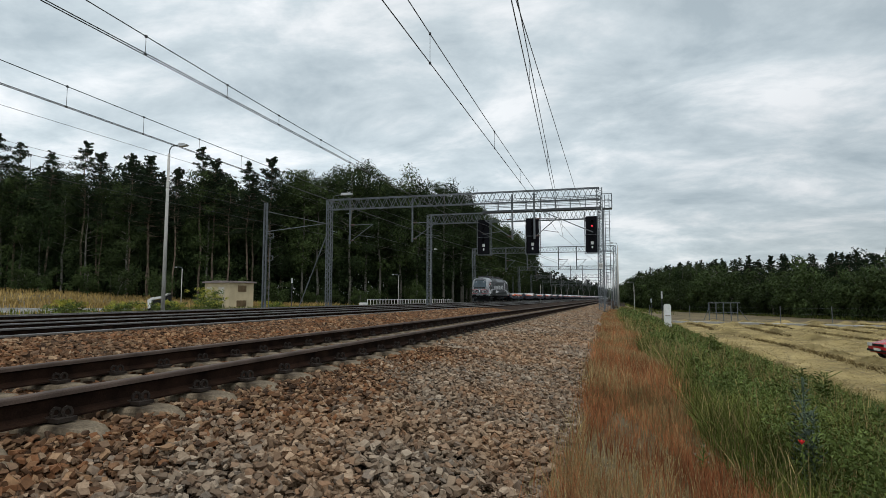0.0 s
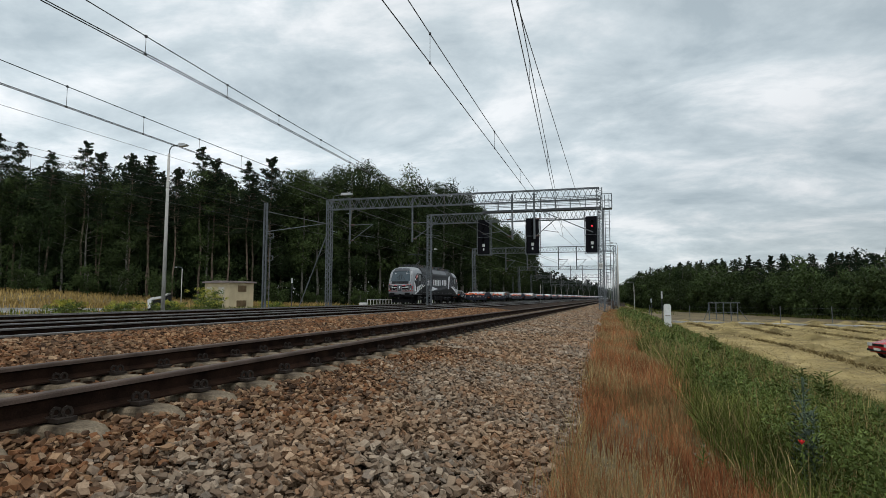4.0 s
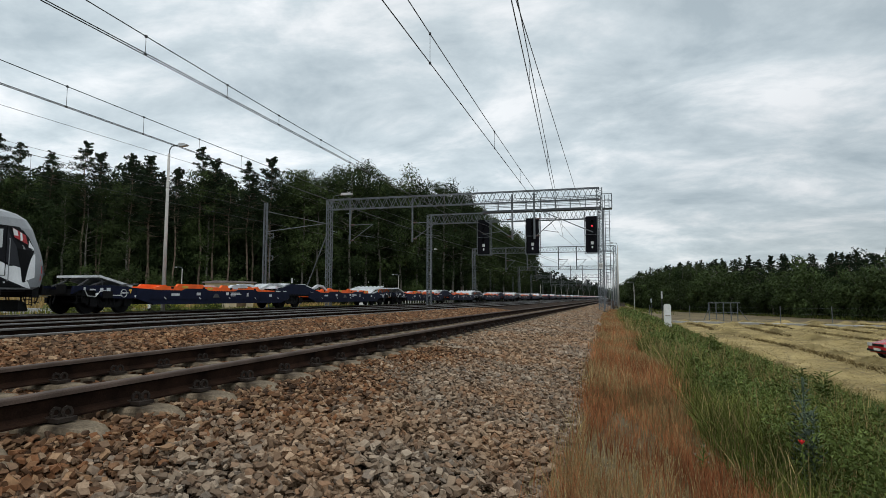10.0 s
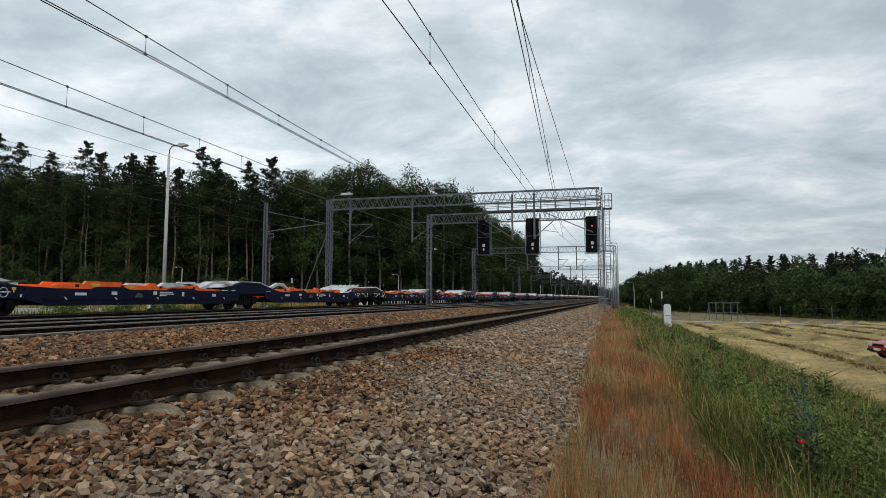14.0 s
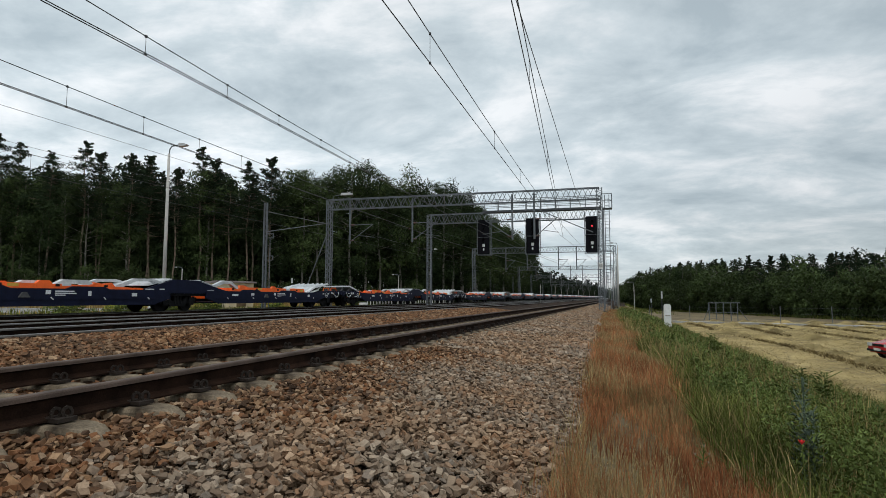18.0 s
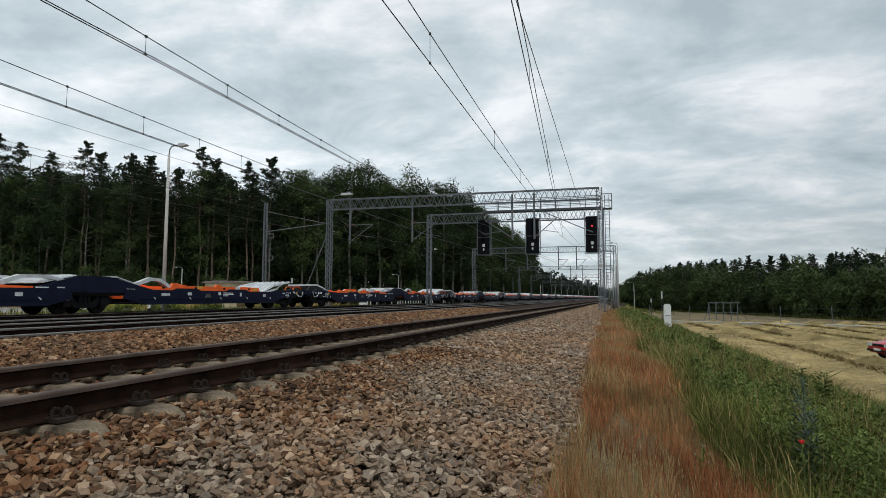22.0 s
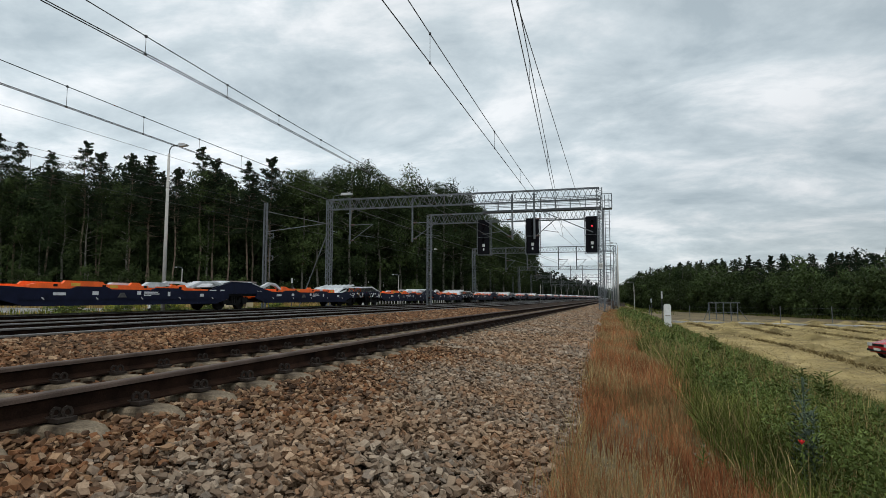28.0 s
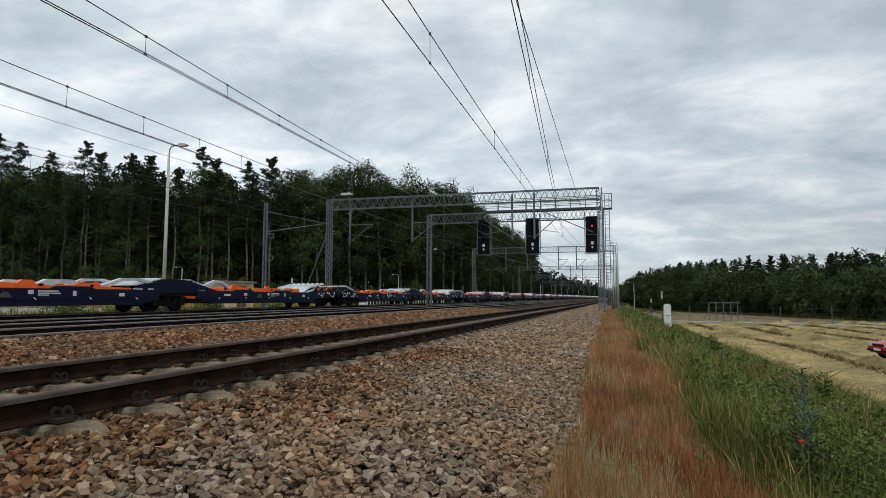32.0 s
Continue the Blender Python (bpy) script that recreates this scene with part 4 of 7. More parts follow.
        for s in (-1, 1):
            bm = bmesh.new()
            a = (s * 0.12, -face_y(0.12, 2.36) - 0.05, 2.36)
            b = (s * 0.62, -face_y(0.62, 2.46) - 0.04, 2.46)
            c = (s * 0.10, -face_y(0.1, 3.18) - 0.04, 3.18)
            bar(bm, a, c, 0.03, 0.02)
            bar(bm, (c[0] - s * 0.02, c[1], c[2]), b, 0.025, 0.015)
            part("wiper", bm, LOCOBLACK, cab)
            # buffers, coupling side by side
            bm = bmesh.new()
            rod(bm, (s * 0.875, -8.85, 1.03), (s * 0.875, -9.30, 1.03), 0.11, None, 12)
            box(bm, s * 0.875, -9.36, 1.03, 0.56, 0.09, 0.36)
            part("buffer", bm, BLACK, cab)
            bm = bmesh.new()
            for k in range(3):
                box(bm, s * 1.18, -8.60, 0.42 + 0.2 * k, 0.34, 0.2, 0.03)
            bar(bm, (s * 1.02, -8.68, 0.36), (s * 1.02, -8.68, 1.0), 0.03, 0.03)
            bar(bm, (s * 1.34, -8.68, 0.36), (s * 1.34, -8.68, 1.0), 0.03, 0.03)
            part("cab_step", bm, BLACK, cab)
        bm = bmesh.new()
        box(bm, 0, -8.82, 0.92, 2.72, 0.30, 0.42)
        part("buffer_beam", bm, BLACK, cab)
        bm = bmesh.new()
        prism(bm, [(-8.30, 0.16), (-8.72, 0.16), (-8.62, 0.50), (-8.30, 0.60)], "x", -1.12, 1.12)
        part("snow_plough", bm, BLACK, cab)
        bm = bmesh.new()
        box(bm, 0, -9.15, 0.98, 0.16, 0.5, 0.18)
        bar(bm, (0, -9.38, 0.98), (0.04, -9.42, 0.55), 0.07, 0.07)
        for hx in (-0.45, -0.3, 0.3, 0.45):
            rod(bm, (hx, -8.98, 0.86), (hx * 1.1, -9.16, 0.5), 0.025, None, 6)
        part("coupling", bm, BLACK, cab, "draw hook and hanging brake hoses")
    # cab sides and the body's painted shapes
    side = lambda name, shapes, m, off, label="": livery(body, name, shapes, m, off, label)
    side("dark_panel", [[(-8.30, 1.06), (-6.3, 1.06), (-6.3, 3.24), (-7.9, 3.22), (-8.25, 2.95), (-8.52, 2.35), (-8.42, 1.9)],
                        [(8.30, 1.06), (6.3, 1.06), (6.3, 3.24), (7.9, 3.22), (8.25, 2.95), (8.52, 2.35), (8.42, 1.9)]], CHARCOAL, 0.004)
    side("grey_field", [[(-6.62, 1.98), (-5.3, 2.10), (-4.95, 2.35), (-4.9, 2.86), (-4.2, 2.95), (-3.6, 3.12), (-6.30, 3.20), (-6.32, 2.9)],
                        [(3.30, 2.16), (5.0, 2.0), (6.25, 2.1), (6.25, 3.05), (5.4, 3.1), (4.95, 2.5), (4.7, 2.2)]], LOCOGREY, 0.006, "mid grey field")
    side("dark_facet", [[(-2.9, 1.76), (-2.3, 2.95), (-0.6, 3.0), (3.2, 3.1), (3.3, 2.15), (-0.4, 1.76)]], LOCOGREY2, 0.005)
    side("black_skirt", [[(-6.9, 1.06), (8.1, 1.06), (6.3, 1.75), (4.6, 1.98), (3.3, 1.80), (0.4, 1.52), (-3.9, 1.46), (-5.2, 1.95), (-6.9, 1.52)]],
         LOCOBLACK, 0.008, "black lower body")
    side("grey_patch", both([(-7.83, 2.55), (-7.45, 3.15), (-7.40, 1.95), (-8.02, 1.75)]), LOCOGREY2, 0.006)
    side("white_sweep", both([(-8.48, 1.02), (-8.30, 1.05), (-6.97, 1.56), (-5.28, 2.08), (-6.6, 2.16), (-8.02, 1.80), (-8.14, 1.25), (-8.30, 1.32)])
         + [[(-3.96, 1.49), (-3.15, 1.99), (-0.43, 1.72), (-2.31, 1.51)]], LOCOWHITE, 0.012, "white painted sweep")
    side("white_corner", both([(-8.62, 2.35), (-8.45, 2.30), (-8.30, 1.75), (-8.22, 1.30), (-8.45, 1.40), (-8.62, 1.45)]), LOCOWHITE, 0.014)
    side("grey_sweep", [[(-2.31, 1.51), (-0.39, 1.76), (3.33, 2.17), (3.34, 1.92), (0.38, 1.58)]], LOCOGREY, 0.012)
    chev = []
    for y0, w in ((-5.90, 0.20), (-6.42, 0.16)):
        chev.append([(y0, 3.08), (y0 + w, 3.08), (y0 + 0.76 + w, 2.66), (y0 - 0.75 + w, 1.62), (y0 - 0.75, 1.62), (y0 + 0.74 - w * 0.2, 2.64)])
    for y0, w in ((6.40, 0.22), (7.0, 0.16)):
        chev.append([(y0, 3.15), (y0 - w, 3.15), (y0 - 1.1 - w, 2.66), (y0 + 0.75 - w, 1.85), (y0 + 0.75, 1.85), (y0 - 1.05 + w * 0.2, 2.64)])
    side("chevron", chev, LOCOBLACK, 0.016, "black chevron stripe")
    side("chevron_edge", [[(-6.12, 2.98), (-5.98, 2.98), (-5.50, 2.64), (-6.80, 1.72), (-6.95, 1.72), (-5.68, 2.64)],
                          [(6.62, 3.0), (6.48, 3.0), (5.72, 2.66), (7.0, 1.92), (7.15, 1.92), (5.92, 2.66)]], PALEGREY, 0.016, "pale chevron stripe")
    bars = []
    for y0, y1, n, z0, z1 in LETTER_ROWS:
        step = (y1 - y0) / n
        for k in range(n):
            a, b = y0 + k * step, y0 + (k + 0.60) * step
            zt = z1 - 0.06
            bars.append([(a, z0 - 0.02), (b, z0 - 0.02), (b, zt), (a, zt)])
    side("name_bar", bars, LOCOWHITE, 0.014, "plain white lettering bar")
    side("slanted_bar", [[(3.77, 1.76), (4.32, 1.76), (4.86, 3.28), (4.28, 3.26), (3.78, 2.86), (4.12, 2.90)]], LOCOWHITE, 0.018, "large white slanted bar")
    side("side_window", both([(-8.50, 2.62), (-8.30, 2.95), (-8.05, 3.14), (-7.52, 3.18), (-7.70, 2.86), (-8.20, 2.56)]), LOCOBLACK, 0.016, "dark cab side window")
    side("fang", both([(-8.56, 2.46), (-7.83, 2.52), (-8.02, 1.72), (-8.10, 1.26), (-8.20, 1.26), (-8.34, 2.0)]), LOCOBLACK, 0.018)
    side("eye_mark", both([(-8.25, 2.68), (-8.15, 3.02), (-7.62, 3.18), (-7.70, 2.92)]), LIVERYRED, 0.022, "red eye marking")
    side("eye_glint", both([(-7.85, 2.98), (-7.80, 3.11), (-7.62, 3.18), (-7.68, 2.98)]) + both([(-8.56, 2.50), (-8.30, 2.84), (-8.28, 2.58)])
         + both([(-8.04, 2.82), (-8.00, 3.05), (-7.92, 3.08), (-7.94, 2.80)]), LOCOWHITE, 0.026)
    for s in (-1, 1):
        y0 = s * 7.08
        bm = bmesh.new()
        for a, b in (((y0 - 0.35, 1.50), (y0 - 0.35, 3.20)), ((y0 + 0.35, 1.50), (y0 + 0.35, 3.20)), ((y0 - 0.35, 3.20), (y0 + 0.35, 3.20)), ((y0 - 0.35, 1.50), (y0 + 0.35, 1.50))):
            bar(bm, (1.52, *a), (1.52, *b), 0.02, 0.02)
        d = part("cab_door", bm, LOCOBLACK, body, "cab door outline")
        bm = bmesh.new()
        side_patch(bm, [(y0 - 0.2, 2.50), (y0 + 0.2, 2.50), (y0 + 0.2, 3.12), (y0 - 0.2, 3.12)], 0.024)
        # the pane's pale colour stands for the sky mirrored in it
        part("door_window", bm, PALEGLASS, d, "door window with a pale reflection painted in")
        for k in (-0.45, 0.45):
            bm = bmesh.new()
            rod(bm, (1.56, y0 + k, 1.3), (1.56, y0 + k, 2.85), 0.016, None, 6)
            rod(bm, (1.5, y0 + k, 1.3), (1.56, y0 + k, 1.3), 0.012, None, 6)
            rod(bm, (1.5, y0 + k, 2.85), (1.56, y0 + k, 2.85), 0.012, None, 6)
            part("handrail", bm, PALEGREY, body, "pale vertical handrail")
        bm = bmesh.new()
        for k in range(3):
            box(bm, 1.42, y0, 0.42 + 0.2 * k, 0.2, 0.5, 0.03)
        for k in (-0.25, 0.25):
            bar(bm, (1.46, y0 + k, 0.40), (1.46, y0 + k, 1.05), 0.03, 0.03)
        part("door_ladder", bm, LOCOGREY3, body, "dark steel door ladder")
    # slanted roof edge panels, dark louvres between pale ones
    for k, (a, b) in enumerate(((-6.3, -4.2), (-4.2, -2.4), (-2.4, 0.6), (0.6, 3.4), (3.4, 4.9), (4.9, 6.3))):
        dark = k in (0, 1, 4, 5)
        for sx in (-1, 1):
            bm = bmesh.new()
            v = [(sx * 1.475, a + 0.02, 3.335), (sx * 1.475, b - 0.02, 3.335), (sx * 1.215, b - 0.02, 3.655), (sx * 1.215, a + 0.02, 3.655)]
            w = [(x + sx * 0.012, y, z + 0.012) for x, y, z in v]
            vs = [bm.verts.new(p) for p in v]
            ws = [bm.verts.new(p) for p in w]
            bm.faces.new(ws)
            for i in range(4):
                bm.faces.new((vs[i], vs[(i + 1) % 4], ws[(i + 1) % 4], ws[i]))
            pnl = part("roof_edge_panel", bm, LOCOBLACK if dark else LOCOGREY, lo, "dark louvred roof panel" if dark else "grey roof edge panel")
        if dark:
            bm = bmesh.new()
            for z, x in ((3.40, 1.44), (3.48, 1.375), (3.56, 1.31)):
                bar(bm, (x + 0.015, a + 0.1, z), (x + 0.015, b - 0.1, z), 0.02, 0.02)
            part("louvre", bm, LOCOGREY, pnl)
    # roof gear
    bm = bmesh.new()
    box(bm, 0, 0, 3.74, 1.9, 12.4, 0.10)
    part("roof_deck", bm, DARKSTEEL, lo)
    for y in (-4.9, -4.2, -3.4, -1.6, 0.4, 1.9, 3.0, 4.4, 5.2):
        bm = bmesh.new()
        for s in (-0.55, 0.5):
            for k in range(4):
                rod(bm, (s, y, 3.79 + 0.07 * k), (s, y, 3.83 + 0.07 * k), 0.085, 0.06, 8)
            rod(bm, (s, y, 3.78), (s, y, 4.14), 0.035, None, 6)
        part("insulator", bm, COPPER, lo, "brown ribbed roof insulator")
    bm = bmesh.new()
    for s in (-0.55, 0.5):
        rod(bm, (s, -4.9, 4.13), (s, 5.2, 4.13), 0.022, None, 6)
    part("roof_busbar", bm, WIRE, lo)
    for y, w, l, h in ((-2.6, 1.2, 0.9, 0.24), (-0.6, 0.9, 1.3, 0.18), (1.2, 1.3, 0.8, 0.28), (3.6, 1.0, 0.8, 0.22)):
        bm = bmesh.new()
        box(bm, 0.1, y, 3.79 + h / 2, w, l, h)
        part("roof_box", bm, DARKSTEEL, lo)
    for s in (-1, 1):
        bm = bmesh.new()
        for x in (-0.75, -0.25, 0.25, 0.75):
            bar(bm, (x, s * 4.9, 3.98), (x, s * 7.3, 4.0), 0.05, 0.07)
        for y in (5.0, 5.8, 6.5, 7.2):
            bar(bm, (-0.78, s * y, 3.96), (0.78, s * y, 3.96), 0.06, 0.06)
            for x in (-0.7, 0.7):
                bar(bm, (x, s * y, 3.68), (x, s * y, 3.96), 0.06, 0.06)
        part("roof_frame", bm, DARKSTEEL, lo, "dark open frame on the roof")
        base = new("pantograph")
        base.parent = lo
        base["label"] = "folded pantograph" if s > 0 else "raised single-arm pantograph"
        bm = bmesh.new()
        for x in (-0.5, 0.5):
            rod(bm, (x, s * 3.4, 3.98), (x, s * 5.6, 3.98), 0.035, None, 6)
        rod(bm, (-0.5, s * 3.5, 3.98), (0.5, s * 3.5, 3.98), 0.035, None, 6)
        part("base_frame", bm, DARKSTEEL, base)
        if s > 0:
            arms = (((0, 3.5, 4.0), (0, 5.5, 4.07), 0.045), ((0, 5.5, 4.1), (0, 3.6, 4.17), 0.03))
            top = (3.6, 4.2)
        else:
            arms = (((0, -4.6, 4.0), (0, -3.0, 4.72), 0.05), ((0.12, -4.35, 4.0), (0.1, -3.05, 4.66), 0.022), ((0, -3.0, 4.72), (0, -4.75, 5.45), 0.035))
            top = (-4.75, 5.47)
        for pa, pb, ra in arms:
            bm = bmesh.new()
            rod(bm, pa, pb, ra, ra * 0.8, 6)
            part("arm", bm, DARKSTEEL, base)
        for dy in (-0.2, 0.2):
            bm = bmesh.new()
            pts = [(-0.85, -0.14), (-0.62, 0.0), (0.62, 0.0), (0.85, -0.14)]
            for (xa, za), (xb, zb) in zip(pts, pts[1:]):
                rod(bm, (xa, top[0] + dy, top[1] + za), (xb, top[0] + dy, top[1] + zb), 0.022, None, 6)
            part("contact_strip", bm, DARKSTEEL, base)
        bm = bmesh.new()
        rod(bm, (0, top[0] - 0.2, top[1] - 0.03), (0, top[0] + 0.2, top[1] - 0.03), 0.02, None, 6)
        part("cross_tube", bm, DARKSTEEL, base)
    # under the floor
    bm = bmesh.new()
    box(bm, 0, 0, 0.72, 2.7, 3.6, 0.62)
    part("transformer_tank", bm, BLACK, lo)
    bm = bmesh.new()
    box(bm, 0, 0, 0.98, 2.6, 16.8, 0.14)
    part("underframe", bm, BLACK, lo)
    for y in (-1.3, -0.4, 0.55, 1.4):
        bm = bmesh.new()
        box(bm, 1.37, y, 0.72, 0.06, 0.62, 0.34)
        part("equipment_box", bm, BLACK, lo)
    small = []
    for k in range(26):
        y = -6.6 + k * 0.56
        w = 0.06 + 0.14 * ((k * 7) % 5) / 5
        small.append([(y, 1.22), (y + w, 1.22), (y + w, 1.22 + 0.03 + 0.02 * (k % 3)), (y, 1.22 + 0.03 + 0.02 * (k % 3))])
    side("marking_bar", small, STENCIL, 0.014, "small white marking bar")
    sets = []
    for c in (-4.75, 4.75):
        bg = part("bogie", bogie_mesh(1.5, 0.62, 1.3), BLACK, lo, "black two-axle bogie", at=pose(0, c, 0))
        bm = bmesh.new()
        for dy in (-0.75, 0.75):
            rod(bm, (1.12, dy - 0.5, 0.62), (1.12, dy + 0.45, 0.68), 0.045, None, 7)
        part("damper", bm, GALV, bg, "grey damper rod")
        for dy in (-1.5, 1.5):
            ws = part("wheelset", wheelset_mesh(0.625), BLACK, bg, "dark wheelset with worn rims", at=pose(0, dy, 0.625))
            sets.append((ws, pose(0, dy, 0.625), 0.625))
    # true the body's heights and lengths up to the built vehicle
    for o in lo.children_recursive:
        if o.type != "MESH" or o.name.startswith(("bogie", "damper", "wheelset")):
            continue
        turned = o if o.name.startswith("cab") and not o.name.startswith("cab_") else o.parent
        back = -1 if turned is not None and turned.name.startswith("cab") and not turned.name.startswith("cab_") and abs(turned.rotation_euler.z) > 1 else 1
        n = len(o.data.vertices)
        co = np.empty(n * 3)
        o.data.vertices.foreach_get("co", co)
        co = co.reshape(-1, 3)
        co[:, 2] = np.interp(co[:, 2], (0, 1.0, 3.0, 3.75, 4.2, 5.5), (0, 0.97, 2.93, 3.98, 4.40, 5.56))
        co[:, 1] = back * np.interp(back * co[:, 1], (-9.5, -8.48, -4.88, -3.96, -0.43, 3.24, 3.77, 4.86, 8.48, 9.5), (-9.35, -8.48, -4.57, -3.62, -0.20, 3.47, 3.86, 4.83, 8.48, 9.35))
        o.data.vertices.foreach_set("co", co.ravel())
        o.data.update()
    return lo, sets


LOCOGREY2 = mat("dark_grey_facet_paint", (0.028, 0.030, 0.036), 0.36, 0.0, 0.15, 1.2, 0.02, 20, spec=0.22)
LOCOGREY3 = mat("equipment_grey", (0.06, 0.06, 0.06), 0.6, 0.0, 0.25, 4, 0.05, 30)
# glass with a bright sky reflection put into its base colour
PALEGLASS = mat("painted_reflection_glass", (0.45, 0.48, 0.48), 0.08, 0.0, 0.1, 1, 0.0, 20, spec=0.8)
loco, loco_wheels = build_loco()


WAGON_LEN, WAGON_COUNT, FIRST_WAGON = 34.6, 21, 9.7


def sheet(bm, pts, x0, x1, thick):
    """A folded sheet: its (y, z) line drawn out from x0 to x1 with a thickness."""
    low = [(y, z - thick) for y, z in pts]
    for a, b, c, d in zip(pts, pts[1:], low, low[1:]):
        prism(bm, [a, b, d, c], "x", x0, x1)


def build_wagon():
    w = thing("pocket_wagon", TRACK4, lead(0) + FIRST_WAGON, LOCO_Z, "empty navy pocket wagon with orange baskets and silver ramps", "freight wagon", "wagons of the train", railed=True)
    w.scale = (1.0, 0.985, 1.045)
    # the long side walls of the two pockets
    for s in (-1, 1):
        x = s * 1.36
        for y0, y1 in ((4.6, 15.6), (20.2, 31.0)):
            bm = bmesh.new()
            prism(bm, [(y0 - 1.0, 0.62), (y0, 0.36), (y1, 0.36), (y1 + 1.0, 0.62), (y1 + 0.9, 1.02), (y1 - 2.6, 1.00), (y1 - 2.9, 1.10), (y1 - 4.4, 1.10), (y1 - 4.7, 1.00),
                       (y0 + 4.0, 1.00), (y0 + 3.7, 1.10), (y0 + 2.3, 1.10), (y0 + 2.0, 1.00), (y0 - 0.9, 1.02)], "x", x - 0.05, x + 0.05)
            wall = part("pocket_side", bm, NAVY, w, "navy pocket side wall")
            bm = bmesh.new()
            box(bm, x + s * 0.06, (y0 + y1) / 2, 0.60, 0.05, y1 - y0 + 0.4, 0.045)
            box(bm, x + s * 0.03, (y0 + y1) / 2, 0.37, 0.12, y1 - y0, 0.06)
            part("rubbing_rail", bm, NAVY, wall)
            for k in range(5):
                y = y0 + 0.7 + k * (y1 - y0 - 1.2) / 4
                bm = bmesh.new()
                prism(bm, [(y - 0.02, 0.66), (y + 0.09, 0.57), (y + 0.13, 0.59), (y + 0.02, 0.68)], "x", x + s * 0.085, x + s * 0.10)
                part("lashing_hook", bm, STENCIL, wall, "pale lashing hook")
            for k, (dy, z, a, b) in enumerate(((1.2, 0.80, 0.55, 0.11), (3.0, 0.84, 0.30, 0.14), (5.4, 0.86, 0.22, 0.15), (5.8, 0.90, 0.85, 0.045), (5.8, 0.82, 0.95, 0.045), (5.8, 0.75, 0.45, 0.04),
                                             (7.3, 0.82, 0.16, 0.2), (9.6, 0.78, 0.30, 0.14))):
                bm = bmesh.new()
                box(bm, x + s * 0.053, y0 + dy + a / 2, z, 0.006, a, b)
                part("marking_bar", bm, STENCIL, wall, "white marking bar")
            bm = bmesh.new()
            prism(bm, [(y0 + 4.3, 0.66), (y0 + 4.75, 0.66), (y0 + 4.6, 0.86), (y0 + 4.45, 0.86)], "x", x + s * 0.05, x + s * 0.12)
            part("jacking_bracket", bm, LOCOGREY3, wall)
    # floor of the pockets, end and middle frames
    for y0, y1 in ((4.6, 15.6), (20.2, 31.0)):
        bm = bmesh.new()
        box(bm, 0, (y0 + y1) / 2, 0.40, 2.6, y1 - y0, 0.08)
        part("pocket_floor", bm, NAVY, w)
    for s in (-1, 1):
        x = s * 1.30
        bm = bmesh.new()
        prism(bm, [(0.34, 0.80), (0.42, 1.12), (2.2, 1.18), (3.6, 1.08), (4.9, 1.02), (4.9, 0.50), (4.3, 0.62), (1.9, 0.62), (1.4, 0.95), (0.7, 0.95)], "x", x - 0.06, x + 0.06)
        part("end_frame", bm, NAVY, w, "navy end frame over the bogie")
        bm = bmesh.new()
        prism(bm, [(35.3, 0.80), (35.2, 1.12), (33.4, 1.16), (32.0, 1.10), (30.6, 1.02), (30.6, 0.50), (31.2, 0.62), (33.5, 0.62), (34.2, 0.95), (34.9, 0.95)], "x", x - 0.06, x + 0.06)
        part("end_frame", bm, NAVY, w, "navy end frame over the bogie")
        bm = bmesh.new()
        prism(bm, [(15.0, 0.52), (15.0, 1.04), (16.9, 1.52), (18.4, 1.52), (20.9, 1.02), (20.9, 0.52), (20.2, 0.50), (19.3, 0.86), (16.5, 0.86), (15.6, 0.50)], "x", x - 0.05, x + 0.05)
        mid = part("middle_frame", bm, NAVY, w, "navy humped frame over the shared bogie")
        bm = bmesh.new()
        rod(bm, (x + s * 0.05, 16.4, 0.70), (x + s * 0.075, 16.4, 0.70), 0.17, None, 16)
        part("round_plate", bm, COPPER, mid, "rusty round plate")
        bm = bmesh.new()
        box(bm, x + s * 0.055, 19.9, 0.68, 0.01, 0.22, 0.16)
        part("warning_plate", bm, ORANGE, mid, "small orange plate")
        for y, z, a, b in ((15.3, 0.98, 0.55, 0.16), (16.1, 1.0, 0.35, 0.14), (19.6, 0.98, 0.5, 0.12), (20.3, 0.92, 0.35, 0.12)):
            bm = bmesh.new()
            box(bm, x + s * 0.053, y, z, 0.008, a, b)
            part("marking_bar", bm, STENCIL, mid, "white marking bar")
        for y, z, a, b in ((1.3, 0.98, 0.28, 0.06), (1.75, 0.98, 0.16, 0.16), (2.1, 0.96, 0.2, 0.2), (2.6, 0.75, 0.5, 0.04), (4.0, 0.94, 0.14, 0.08), (4.35, 0.82, 0.28, 0.26), (0.9, 1.02, 0.10, 0.10), (1.5, 0.80, 0.10, 0.10), (3.0, 0.86, 0.35, 0.05), (3.6, 0.72, 0.10, 0.10),
                           (31.3, 0.84, 0.12, 0.18), (32.2, 0.92, 0.24, 0.06), (32.6, 0.80, 0.4, 0.05), (33.5, 1.0, 0.2, 0.1), (34.6, 0.98, 0.14, 0.16), (31.9, 0.72, 0.3, 0.04), (33.0, 0.94, 0.12, 0.12), (34.1, 0.80, 0.12, 0.05)):
            bm = bmesh.new()
            box(bm, x + s * 0.063, y, z, 0.008, a, b)
            part("marking_bar", bm, STENCIL, w, "white marking bar")
        for y in (3.3, 33.8):
            bm = bmesh.new()
            box(bm, x + s * 0.065, y, 0.98, 0.012, 0.16, 0.09)
            bar(bm, (x + s * 0.065, y, 0.98), (x + s * 0.065, y, 0.84), 0.012, 0.05)
            part("handle_mark", bm, YELLOWP, w, "small yellow handle")
